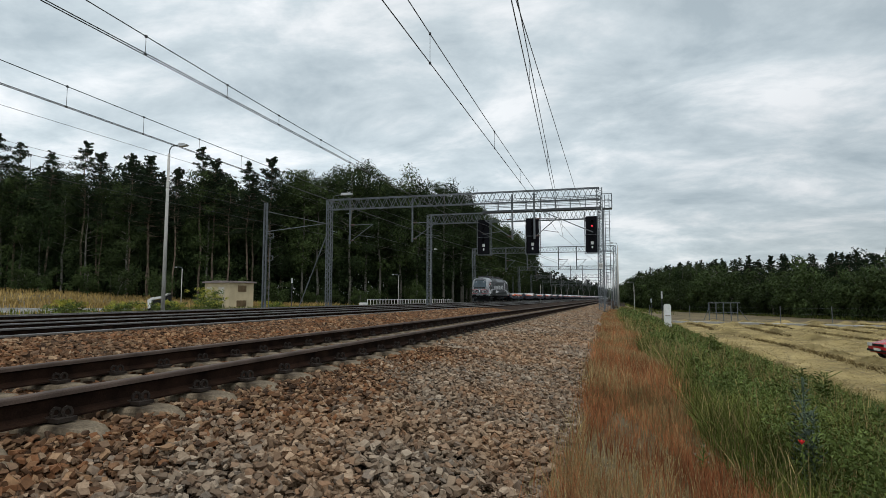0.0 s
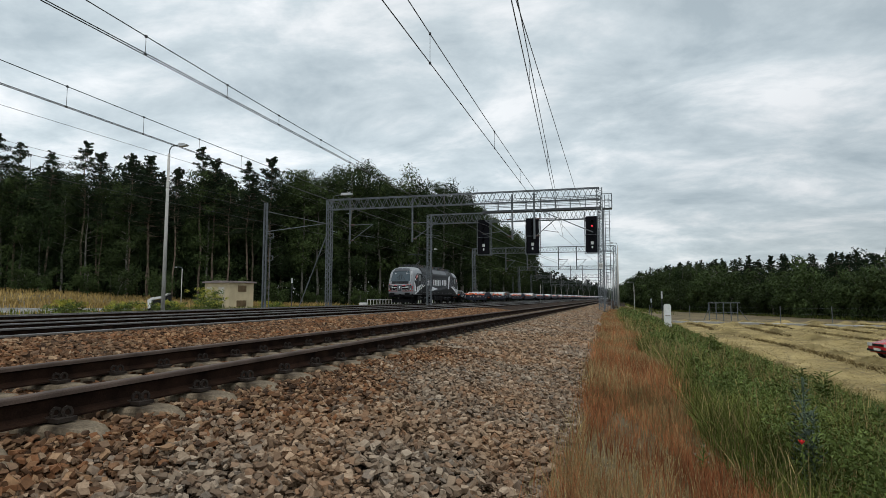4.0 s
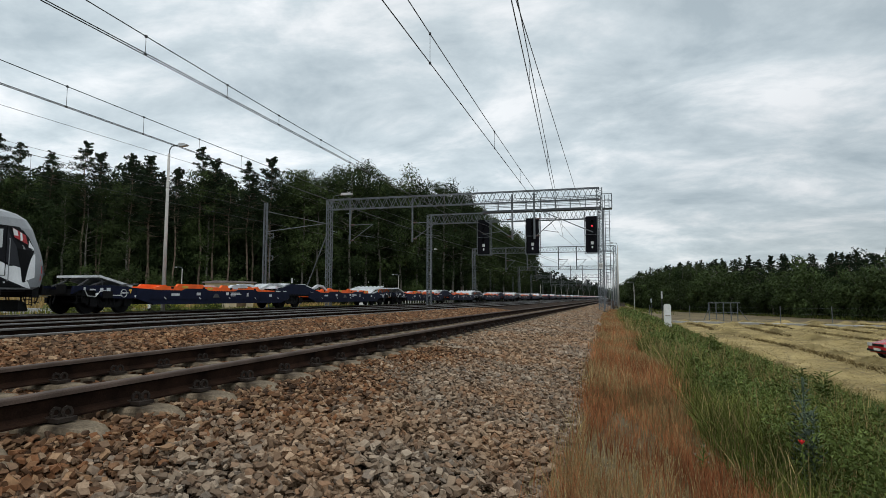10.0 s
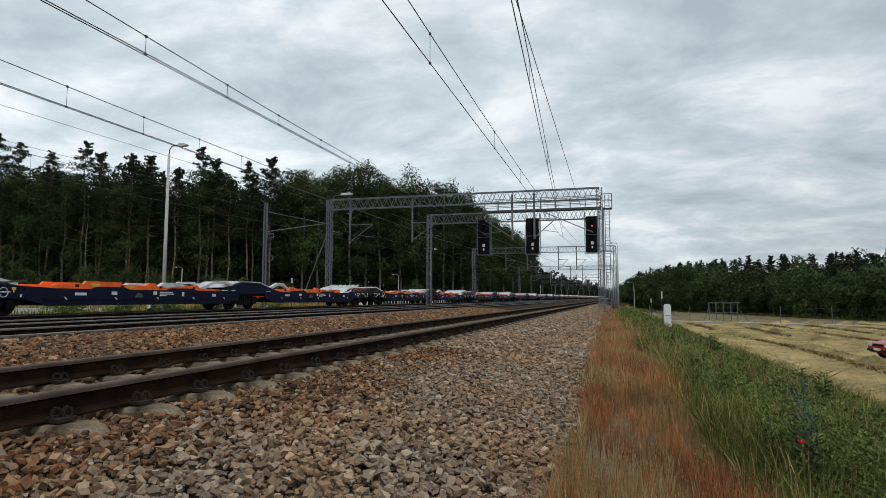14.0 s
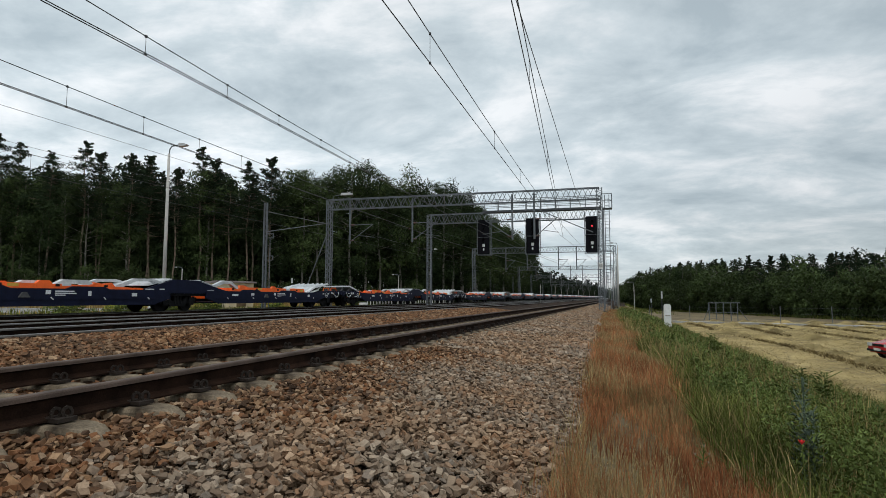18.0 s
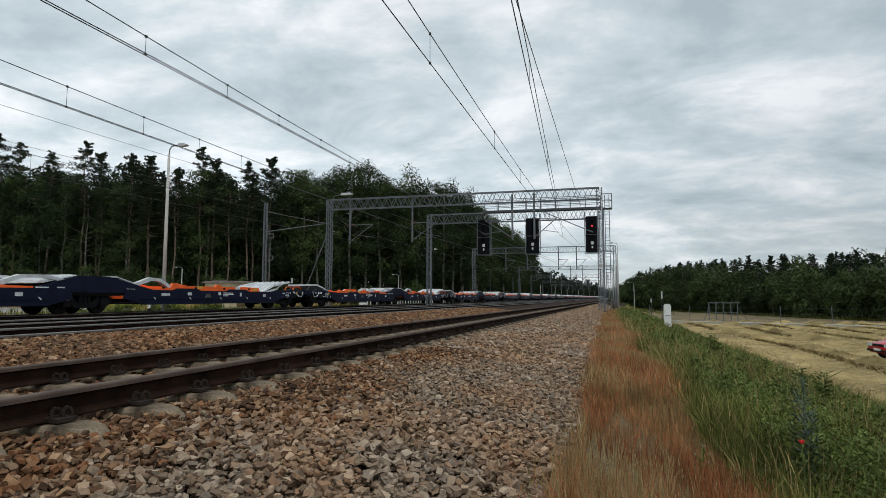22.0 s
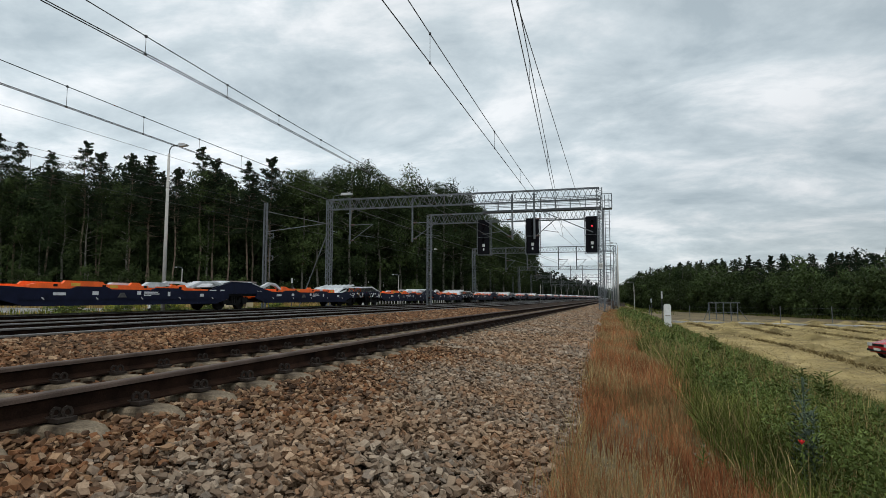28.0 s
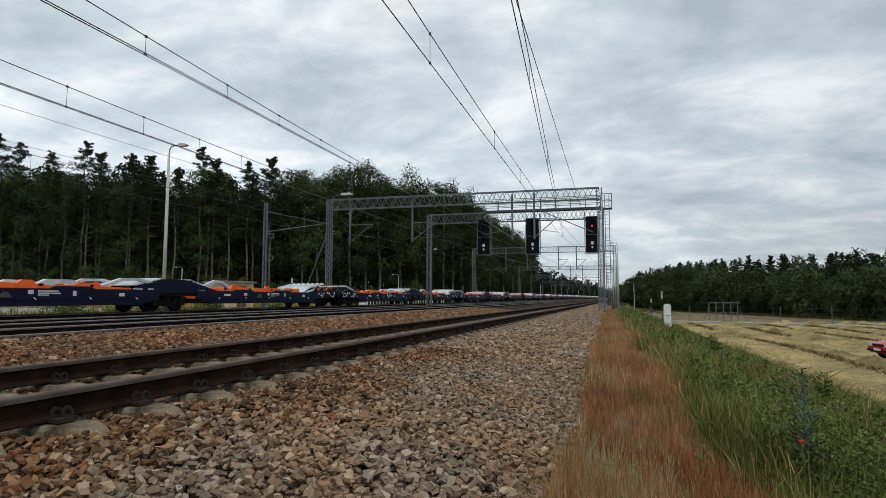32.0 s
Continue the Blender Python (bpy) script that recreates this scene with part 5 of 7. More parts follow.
    for y0, y1 in ((0.36, 4.9), (30.6, 35.5), (15.0, 20.8)):
        bm = bmesh.new()
        box(bm, 0, (y0 + y1) / 2, 0.86, 2.5, y1 - y0, 0.24)
        part("centre_sill", bm, BLACK, w)
    bm = bmesh.new()
    box(bm, 0, 17.9, 1.45, 2.5, 2.2, 0.12)
    part("middle_deck", bm, NAVY, w)
    # silver ramps
    bm = bmesh.new()
    sheet(bm, [(1.75, 1.56), (1.90, 1.56), (3.55, 1.16)], -1.18, 1.18, 0.04)
    front = part("front_ramp", bm, SILVER, w, "silver folding loading ramp")
    for xx in (-1.2, -0.6, 0, 0.6, 1.2):
        bm = bmesh.new()
        bar(bm, (xx * 0.9, 1.90, 1.56), (xx * 0.9, 3.50, 1.17), 0.05, 0.06)
        part("ramp_rib", bm, SILVER, front)
    for pa, pb in (((-1.20, 1.73, 1.54), (1.20, 1.73, 1.54)), ((1.19, 1.76, 1.54), (1.19, 3.55, 1.14)), ((-1.19, 1.76, 1.54), (-1.19, 3.55, 1.14))):
        bm = bmesh.new()
        bar(bm, pa, pb, 0.05, 0.10)
        part("ramp_edge", bm, SILVER, front, "bright ramp edge")
    for s in (-1, 1):
        for pa, pb in (((s * 0.6, 1.2, 1.10), (s * 0.6, 1.9, 1.50)), ((s * 1.1, 1.4, 1.12), (s * 1.1, 2.25, 1.42)), ((s * 1.1, 2.0, 1.12), (s * 1.1, 1.9, 1.52)), ((s * 1.2, 2.8, 1.18), (s * 1.2, 3.9, 1.26))):
            bm = bmesh.new()
            bar(bm, pa, pb, 0.05, 0.055)
            part("ramp_strut", bm, LOCOGREY3, front)
    bm = bmesh.new()
    sheet(bm, [(30.1, 1.03), (31.1, 1.36), (33.1, 1.64)], -1.28, 1.28, 0.045)
    rear = part("rear_ramp", bm, SILVER, w, "silver ribbed loading ramp tilted up")
    for xx in (-1.2, -0.8, -0.4, 0, 0.4, 0.8, 1.2):
        bm = bmesh.new()
        bar(bm, (xx, 30.15, 1.07), (xx, 31.1, 1.40), 0.09, 0.05)
        bar(bm, (xx, 31.1, 1.40), (xx, 33.05, 1.68), 0.09, 0.05)
        part("ramp_rib", bm, SILVER, rear)
    for s in (-1, 1):
        bm = bmesh.new()
        sheet(bm, [(30.2, 0.98), (31.5, 1.22)], s * 1.24 - 0.12, s * 1.24 + 0.12, 0.06)
        part("ramp_cheek", bm, SILVER, rear)
        bm = bmesh.new()
        bar(bm, (s * 1.1, 31.6, 1.12), (s * 1.1, 32.5, 1.56), 0.05, 0.06)
        part("ramp_strut", bm, SILVER, rear)
    # orange baskets
    for s in (-1, 1):
        x = s * 1.20
        for prof in ([(4.9, 0.60), (4.9, 1.16), (5.2, 1.26), (6.3, 1.26), (6.45, 1.44), (8.2, 1.42), (8.35, 1.28), (9.7, 1.24), (9.85, 1.42), (10.25, 1.42), (10.4, 1.22), (12.2, 1.20),
                      (12.3, 1.38), (12.7, 1.30), (13.2, 1.38), (13.4, 1.15), (15.0, 1.08), (15.0, 0.60)],
                     [(20.55, 0.6), (20.55, 1.1), (22.15, 1.16), (22.3, 1.46), (22.6, 1.48), (22.85, 1.4), (23.15, 1.32), (25.55, 1.3), (25.65, 1.46), (25.95, 1.46), (26.05, 1.32), (27.85, 1.3), (28.05, 1.34), (29.55, 1.3), (29.6, 1.02), (29.6, 0.6)]):
            bm = bmesh.new()
            prism(bm, [(y, z if z < 1.05 else 1.05 + (z - 1.05) * 0.70) for y, z in prof], "x", x - 0.07, x + 0.07)
            bk = part("basket_side", bm, ORANGE, w, "orange trailer basket side")
            ys = (6.9, 11.0, 8.8) if prof[0][0] < 10 else (24.25, 27.45, 29.15)
            for k, y in enumerate(ys):
                bm = bmesh.new()
                box(bm, x + s * 0.075, y, 1.17 if k != 2 else 1.12, 0.012, 0.42, 0.12)
                part("plate", bm, YELLOWP if k != 1 else STENCIL, bk, "yellow plate" if k != 1 else "white plate")
            for k in range(4):
                y = prof[0][0] + 1.1 + k * 2.3
                bm = bmesh.new()
                box(bm, x + s * 0.074, y, 1.13, 0.01, 0.18, 0.10)
                part("slot", bm, BLACK, bk)
    for y0, y1 in ((4.9, 13.6), (22.2, 30.1)):
        bm = bmesh.new()
        for k in range(6):
            y = y0 + 0.4 + k * (y1 - y0 - 0.8) / 5
            box(bm, 0, y, 0.95, 2.3, 0.22, 0.3)
        box(bm, 0, (y0 + y1) / 2, 0.75, 2.3, y1 - y0, 0.08)
        part("basket_floor", bm, ORANGE, w, "orange basket cross bearers")
    # grey lifting arms either side of the middle hump
    for s in (-1, 1):
        for prof in ([(12.9, 1.02), (13.7, 1.24), (14.5, 1.50), (15.6, 1.52), (17.2, 1.20), (17.2, 1.10), (15.5, 1.40), (14.6, 1.38), (13.9, 1.12), (13.0, 0.96)],
                     [(18.9, 1.20), (19.9, 1.27), (20.85, 1.58), (21.55, 1.54), (22.45, 1.10), (22.3, 1.02), (21.45, 1.40), (20.95, 1.42), (20.0, 1.14), (19.0, 1.12)]):
            bm = bmesh.new()
            prism(bm, prof, "x", s * 1.12 - 0.10, s * 1.12 + 0.10)
            part("lifting_arm", bm, ARMGREY, w, "bent grey lifting arm")
        bm = bmesh.new()
        prism(bm, [(10.5, 1.18), (10.9, 1.36), (12.0, 1.36), (12.3, 1.20)], "x", s * 1.12 - 0.12, s * 1.12 + 0.12)
        part("wheel_chock", bm, ARMGREY, w, "grey hump plate")
    bm = bmesh.new()
    sheet(bm, [(15.4, 1.24), (16.9, 1.56)], -1.2, 1.2, 0.04)
    slope = part("deck_slope", bm, SILVER, w, "silver chequered slope")
    for k in range(7):
        y = 15.5 + k * 0.2
        bm = bmesh.new()
        bar(bm, (-1.2, y, 1.28 + (y - 15.4) * 0.21), (1.2, y, 1.28 + (y - 15.4) * 0.21), 0.05, 0.03)
        part("slope_rib", bm, SILVER, slope)
    bm = bmesh.new()
    sheet(bm, [(18.9, 1.56), (20.1, 1.28)], -1.2, 1.2, 0.04)
    part("deck_slope", bm, SILVER, w, "silver chequered slope")
    # ring handle and couplings at the ends
    bm = bmesh.new()
    pts = [(33.95, 1.13), (34.05, 1.36), (34.80, 1.36), (34.95, 1.13)]
    for s in (0.35, 1.0):
        for (ya, za), (yb, zb) in zip(pts, pts[1:]):
            rod(bm, (s, ya, za), (s, yb, zb), 0.028, None, 7)
    part("ring_handle", bm, ORANGE, w, "orange tube handle")
    for y, d in ((0.36, -1), (35.66, 1)):
        for s in (-1, 1):
            bm = bmesh.new()
            rod(bm, (s * 0.875, y, 1.0), (s * 0.875, y + d * 0.1, 1.0), 0.12, None, 10)
            box(bm, s * 0.875, y + d * 0.13, 1.0, 0.45, 0.06, 0.34)
            part("buffer", bm, BLACK, w)
            bm = bmesh.new()
            for k in range(2):
                box(bm, s * 1.2, y - d * 0.35, 0.45 + 0.22 * k, 0.3, 0.26, 0.025)
            bar(bm, (s * 1.32, y - d * 0.22, 0.40), (s * 1.32, y - d * 0.22, 1.0), 0.025, 0.025)
            bar(bm, (s * 1.32, y - d * 0.48, 0.40), (s * 1.32, y - d * 0.48, 1.0), 0.025, 0.025)
            part("step", bm, BLACK, w)
        bm = bmesh.new()
        for hx in (-0.5, 0.45):
            rod(bm, (hx, y, 0.8), (hx, y + d * 0.12, 0.42), 0.03, None, 6)
        box(bm, 0, y + d * 0.08, 0.95, 0.14, 0.3, 0.14)
        part("coupling", bm, BLACK, w)
    for y, d in ((0.9, 1), (34.6, -1)):
        for s in (-1, 1):
            bm = bmesh.new()
            pts = [(y, 0.98), (y + d * 0.15, 0.72), (y + d * 0.55, 0.70), (y + d * 0.8, 0.96), (y + d * 1.3, 0.90)]
            for (ya, za), (yb, zb) in zip(pts, pts[1:]):
                rod(bm, (s * 1.38, ya, za), (s * 1.38, yb, zb), 0.018, None, 5)
            part("brake_pipe", bm, ARMGREY, w, "thin pale brake pipe")
            bm = bmesh.new()
            n = 12
            for i in range(n):
                a, b = 6.2832 * i / n, 6.2832 * (i + 1) / n
                rod(bm, (s * 1.40, y + d * 2.0 + 0.17 * math.cos(a), 0.84 + 0.17 * math.sin(a)), (s * 1.40, y + d * 2.0 + 0.17 * math.cos(b), 0.84 + 0.17 * math.sin(b)), 0.014, None, 5)
            bar(bm, (s * 1.40, y + d * 2.0 - 0.17, 0.84), (s * 1.40, y + d * 2.0 + 0.17, 0.84), 0.02, 0.02)
            rod(bm, (s * 1.30, y + d * 2.0, 0.84), (s * 1.41, y + d * 2.0, 0.84), 0.02, None, 6)
            part("hand_wheel", bm, ARMGREY, w, "brake hand wheel")
            bm = bmesh.new()
            box(bm, s * 1.25, y + d * 1.15, 0.78, 0.3, 0.5, 0.3)
            part("brake_box", bm, BLACK, w)
    for c in (2.45, 17.45, 32.4):
        bg = part("bogie", bogie_mesh(0.9, 0.46, 1.0), BLACK, w, "black two-axle bogie", at=pose(0, c, 0))
        for dy in (-0.9, 0.9):
            ws = part("wheelset", wheelset_mesh(0.46), BLACK, bg, "dark wheelset")
            ws.matrix_parent_inverse = pose(0, dy, 0)
            ws.matrix_basis = pose(0, 0, 0.46)
    return w


ARMGREY = mat("grey_arm_paint", (0.52, 0.54, 0.55), 0.5, 0.1, 0.2, 3, 0.05, 30)


def build_wagons():
    first = build_wagon()
    out = [(first, FIRST_WAGON)]
    for i in range(1, WAGON_COUNT):
        back = FIRST_WAGON + WAGON_LEN * i
        out.append((copy_thing(first, pose(TRACK4, lead(0) + back, LOCO_Z)), back))
    return out


wagons = build_wagons()

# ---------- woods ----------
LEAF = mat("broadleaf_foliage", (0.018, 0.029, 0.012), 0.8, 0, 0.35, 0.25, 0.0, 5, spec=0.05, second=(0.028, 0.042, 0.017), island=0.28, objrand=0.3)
LEAFLIGHT = mat("young_broadleaf_foliage", (0.030, 0.045, 0.015), 0.75, 0, 0.35, 0.3, 0.0, 5, spec=0.08, second=(0.045, 0.064, 0.022), island=0.32, objrand=0.3)
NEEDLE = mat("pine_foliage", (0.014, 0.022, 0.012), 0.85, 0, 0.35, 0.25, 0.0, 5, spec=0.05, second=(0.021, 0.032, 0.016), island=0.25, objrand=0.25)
BARK = mat("pine_bark", (0.10, 0.078, 0.060), 0.95, 0, 0.4, 1.5, 0.5, 14, second=(0.15, 0.115, 0.085), spec=0.1, bdist=0.03)
PALEBARK = mat("pale_grey_bark", (0.15, 0.14, 0.12), 0.95, 0, 0.4, 1.5, 0.5, 14, spec=0.1, bdist=0.03)


def leaf_cloud(centres, radii, per, size, rng, flat=0.7, wide=0.5):
    """Small three-cornered leaf sprays scattered in clumps."""
    n = len(centres) * per
    c = np.repeat(np.asarray(centres, float), per, 0)
    r = np.repeat(np.asarray(radii, float), per)
    d = rng.normal(size=(n, 3))
    d /= np.linalg.norm(d, axis=1, keepdims=True)
    d *= (rng.uniform(0.15, 1.0, n) ** 0.5)[:, None]
    d[:, 2] *= flat
    p = c + d * r[:, None]
    # sprays mostly face out of their clump
    face = d + rng.normal(0, 0.42, (n, 3)) + (0, 0, 0.25)
    u = np.cross(face, rng.normal(size=(n, 3)))
    u /= np.linalg.norm(u, axis=1, keepdims=True) + 1e-9
    v = np.cross(face, u)
    v /= np.linalg.norm(v, axis=1, keepdims=True) + 1e-9
    s = size * rng.uniform(0.5, 1.3, n)[:, None]
    q = np.stack([p - u * s - v * s * wide, p - u * s * 0.6 + v * s * wide, p + u * s * 1.3], 1).reshape(-1, 3)
    return q, np.arange(n * 3).reshape(-1, 3)


def trunk_mesh(h, r, limbs, rng, lean=0.0):
    bm = bmesh.new()
    n = 6
    pts = [Vector((lean * (i / n) ** 2 * h + 0.15 * math.sin(i * 1.7 + h), 0.15 * math.cos(i * 2.1 + h), h * i / n)) for i in range(n + 1)]
    pts[0] = Vector((0, 0, -0.4))
    for i in range(n):
        rod(bm, pts[i], pts[i + 1], r * (1 - 0.8 * i / n), r * (1 - 0.8 * (i + 1) / n), 7, False)
    tips = []
    for z, a, length, rise in limbs:
        k = min(n - 1, int(z / h * n))
        p = pts[k].lerp(pts[k + 1], z / h * n - k)
        e = p + Vector((math.cos(a) * length, math.sin(a) * length, rise))
        rod(bm, p, e, r * 0.35 * (1 - z / h * 0.6), r * 0.08, 5, False)
        tips.append(e)
    return bm, pts, tips


def make_tree(kind, h, seed):
    rng = np.random.default_rng(seed)
    if kind == "pine":
        t = thing("pine_tree", 0, -900, 0, "tall pine with a bare trunk and dark ragged crown", "tree", "trees of the wood")
        levels = 1.0 - 0.46 * rng.uniform(0.02, 1.0, 84) ** 1.25
        limbs = []
        for u in levels:
            reach = rng.uniform(0.3, 1.0) * min(2.8, 0.5 + (1.0 - u) * h * 0.38)
            limbs.append((h * u, rng.uniform(0, 6.283), reach, rng.uniform(-0.1, 0.5)))
        bm, pts, tips = trunk_mesh(h, 0.17, limbs, rng)
        part("trunk", bm, BARK, t, "reddish bare trunk")
        cs = [(e.x, e.y, e.z + 0.1) for e in tips] + [(pts[-1].x, pts[-1].y, h - 0.35 * k) for k in range(4)]
        cs += [(0.5 * (c[0] + pts[-1].x), 0.5 * (c[1] + pts[-1].y), c[2] - 0.1) for c in cs[:84:2]]
        rs = [rng.uniform(0.5, 1.3) * min(0.80, 0.24 + (h - c[2]) * 0.13) for c in cs]
        q, f = leaf_cloud(cs, rs, 46, 0.135, rng, 0.45, 0.4)
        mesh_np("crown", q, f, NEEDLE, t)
    elif kind == "bush":
        t = thing("bush", 0, -900, 0, "leafy green bush at the edge of the wood", "bush", "bushes of the wood")
        limbs = [(h * rng.uniform(0.15, 0.8), rng.uniform(0, 6.283), h * rng.uniform(0.2, 0.5), rng.uniform(0.2, 0.6) * h * 0.4) for _ in range(12)]
        bm, pts, tips = trunk_mesh(h * 0.8, 0.07, limbs, rng)
        part("stem", bm, PALEBARK, t)
        cs = [tuple(e) for e in tips] + [(rng.normal(0, h * 0.25), rng.normal(0, h * 0.25), rng.uniform(0.1, 0.75) * h) for _ in range(14)]
        q, f = leaf_cloud(cs, [h * rng.uniform(0.14, 0.26) for _ in cs], 110, 0.12, rng, 0.8)
        mesh_np("crown", q, f, LEAFLIGHT, t)
    else:
        t = thing("broadleaf_tree", 0, -900, 0, "dense dark green broadleaf tree with an uneven crown", "tree", "trees of the wood")
        limbs = [(h * rng.uniform(0.3, 0.92), rng.uniform(0, 6.283), h * rng.uniform(0.08, 0.20), rng.uniform(0.02, 0.1) * h) for _ in range(22)]
        bm, pts, tips = trunk_mesh(h * 0.95, 0.2, limbs, rng, rng.uniform(-0.03, 0.03))
        part("trunk", bm, PALEBARK, t, "pale grey trunk")
        cs = [tuple(e) for e in tips]
        for _ in range(44):
            z = rng.uniform(0.18, 0.98)
            rad = h * 0.21 * math.sqrt(max(0.05, 1 - ((z - 0.55) / 0.5) ** 2)) * rng.uniform(0.3, 1.0)
            a = rng.uniform(0, 6.283)
            cs.append((rad * math.cos(a), rad * math.sin(a), z * h))
        q, f = leaf_cloud(cs, [h * rng.uniform(0.05, 0.105) for _ in cs], 120, 0.165, rng, 0.75)
        mesh_np("crown", q, f, LEAFLIGHT if seed in (41, 42, 44) else LEAF, t)
    return t


def plant(src, used, x, y, z, s, rz):
    """The first plant of a kind is moved into place, later ones are copies."""
    z -= FALL * y
    x, y = swing(x, y)
    m = pose(x, y, z, 0, 0, rz) @ Matrix.Diagonal((s, s, s, 1))
    if src not in used:
        used.add(src)
        src.matrix_basis = m
        return src
    return copy_thing_scaled(src, m)


def copy_thing_scaled(src, m):
    keep = src.scale.copy()
    src.scale = (1, 1, 1)
    o = copy_thing(src, m)
    src.scale = keep
    return o


def gz(x, y):
    return ground_at(x, y) - 0.05


def along(path, step, rng, jitter):
    """Points along a line of corners, evenly spaced with some disorder."""
    for (xa, ya), (xb, yb) in zip(path, path[1:]):
        d = math.hypot(xb - xa, yb - ya)
        n = max(1, int(d / step))
        for k in range(n):
            u = (k + rng.uniform(-0.3, 0.3)) / n
            yield xa + (xb - xa) * u + rng.normal(0, jitter), ya + (yb - ya) * u + rng.normal(0, jitter)


def undergrowth(path, depth, height, count, size, material, z0, label, seed, name="undergrowth"):
    rng = np.random.default_rng(seed)
    seg = [math.dist(a, b) for a, b in zip(path, path[1:])]
    pick = rng.choice(len(seg), count, p=np.array(seg) / sum(seg))
    u = rng.uniform(0, 1, count)
    pa, pb = np.array(path[:-1])[pick], np.array(path[1:])[pick]
    d = (pb - pa) / np.linalg.norm(pb - pa, axis=1, keepdims=True)
    nrm = np.stack([-d[:, 1], d[:, 0]], -1) * depth
    xy = pa + (pb - pa) * u[:, None] + nrm * rng.uniform(0, 1, count)[:, None]
    hz = height * (0.75 + 0.25 * np.sin(xy[:, 0] * 0.35) * np.cos(xy[:, 1] * 0.27))
    z = z0 + hz * rng.uniform(0, 1, count) ** 0.9 - FALL * xy[:, 1]
    q, f = leaf_cloud(np.stack([*swing(xy[:, 0], xy[:, 1]), z], -1), np.full(count, 0.8), 9, size * 0.78, rng)
    o = mesh_np(name, q, f, material)
    tagged(o, label, "undergrowth", kind="stuff")


def build_woods():
    rng = np.random.default_rng(11)
    pines = [make_tree("pine", h, 20 + i) for i, h in enumerate((19.0, 21.0, 23.0, 20.0, 22.0))]
    broad = [make_tree("broad", h, 40 + i) for i, h in enumerate((19.0, 21.0, 17.0, 20.0, 18.0))]
    bushes = [make_tree("bush", h, 60 + i) for i, h in enumerate((3.2, 4.2, 2.4))]
    used = set()
    tall = dict(zip(pines + broad, (19.0, 21.0, 23.0, 20.0, 22.0, 19.0, 21.0, 17.0, 20.0, 18.0)))
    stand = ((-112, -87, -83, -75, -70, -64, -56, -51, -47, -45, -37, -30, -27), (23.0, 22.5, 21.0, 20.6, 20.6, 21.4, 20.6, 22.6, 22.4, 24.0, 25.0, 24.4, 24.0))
    left_a = [(-112, 58), (-86, 67), (-61, 74), (-47, 86)]
    left_b = [(-47, 86), (-27, 106), (-27.5, 150), (-27, 250)]
    for row in range(4):
        for x, y in along([(a - 2.4 * row, b + 3.6 * row) for a, b in left_a], 3.2, rng, 0.7):
            kind = pines if rng.uniform() < (0.45, 0.6, 0.75, 0.75)[row] else broad
            src, z = kind[rng.integers(5)], gz(x, y)
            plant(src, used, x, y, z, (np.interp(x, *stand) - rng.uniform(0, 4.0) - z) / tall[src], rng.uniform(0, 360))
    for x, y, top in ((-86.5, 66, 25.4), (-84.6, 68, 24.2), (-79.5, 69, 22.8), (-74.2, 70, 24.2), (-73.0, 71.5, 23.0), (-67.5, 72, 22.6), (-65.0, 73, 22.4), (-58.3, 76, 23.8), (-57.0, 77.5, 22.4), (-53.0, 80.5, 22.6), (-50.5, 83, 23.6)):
        src = pines[rng.integers(5)]
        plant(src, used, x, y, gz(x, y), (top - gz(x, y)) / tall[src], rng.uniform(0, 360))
    for row in range(3):
        for x, y in along([(a - 4.5 * row, b + 2.5 * row) for a, b in left_b], 4.0, rng, 0.7):
            kind = broad if rng.uniform() < 0.9 else pines
            src, z = kind[rng.integers(5)], gz(x, y)
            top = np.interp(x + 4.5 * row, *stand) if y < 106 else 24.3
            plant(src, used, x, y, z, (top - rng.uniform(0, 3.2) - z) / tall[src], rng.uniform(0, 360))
    for x, y in along([(-108, 56), (-61, 71), (-46, 83), (-26, 102)], 4.5, rng, 1.2):
        plant(bushes[rng.integers(3)], used, x, y, gz(x, y), rng.uniform(0.7, 1.3), rng.uniform(0, 360))
    path = left_a + left_b[1:]
    leafy = "dark leafy undergrowth filling the wood below the crowns"
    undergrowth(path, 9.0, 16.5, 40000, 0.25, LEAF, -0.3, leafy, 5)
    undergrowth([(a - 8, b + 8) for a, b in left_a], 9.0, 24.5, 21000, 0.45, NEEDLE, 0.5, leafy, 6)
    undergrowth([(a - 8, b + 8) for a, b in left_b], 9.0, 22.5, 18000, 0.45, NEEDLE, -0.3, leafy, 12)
    far = [(-26.5 + (y - 230.0) ** 2 / 3920.0, y) for y in (245, 300, 360, 420, 480, 520, 556)] + [(7.9, 700), (18.0, 900), (30.7, 1150)]
    undergrowth(far, 26.0, 22.0, 12000, 1.1, NEEDLE, -0.3, "far dark wood along the railway line", 7, "far_wood")
    for k in range(8):
        y = 340.0 + 30 * k
        street_lamp(-24.2 + (y - 230.0) ** 2 / 4000.0, y, -0.3, 10.5, 0, "far lamp post beside the curving line")
    # right-hand wood beyond the field
    right = [(62, 62), (44, 92), (30, 150), (14.5, 238), (9, 330)]
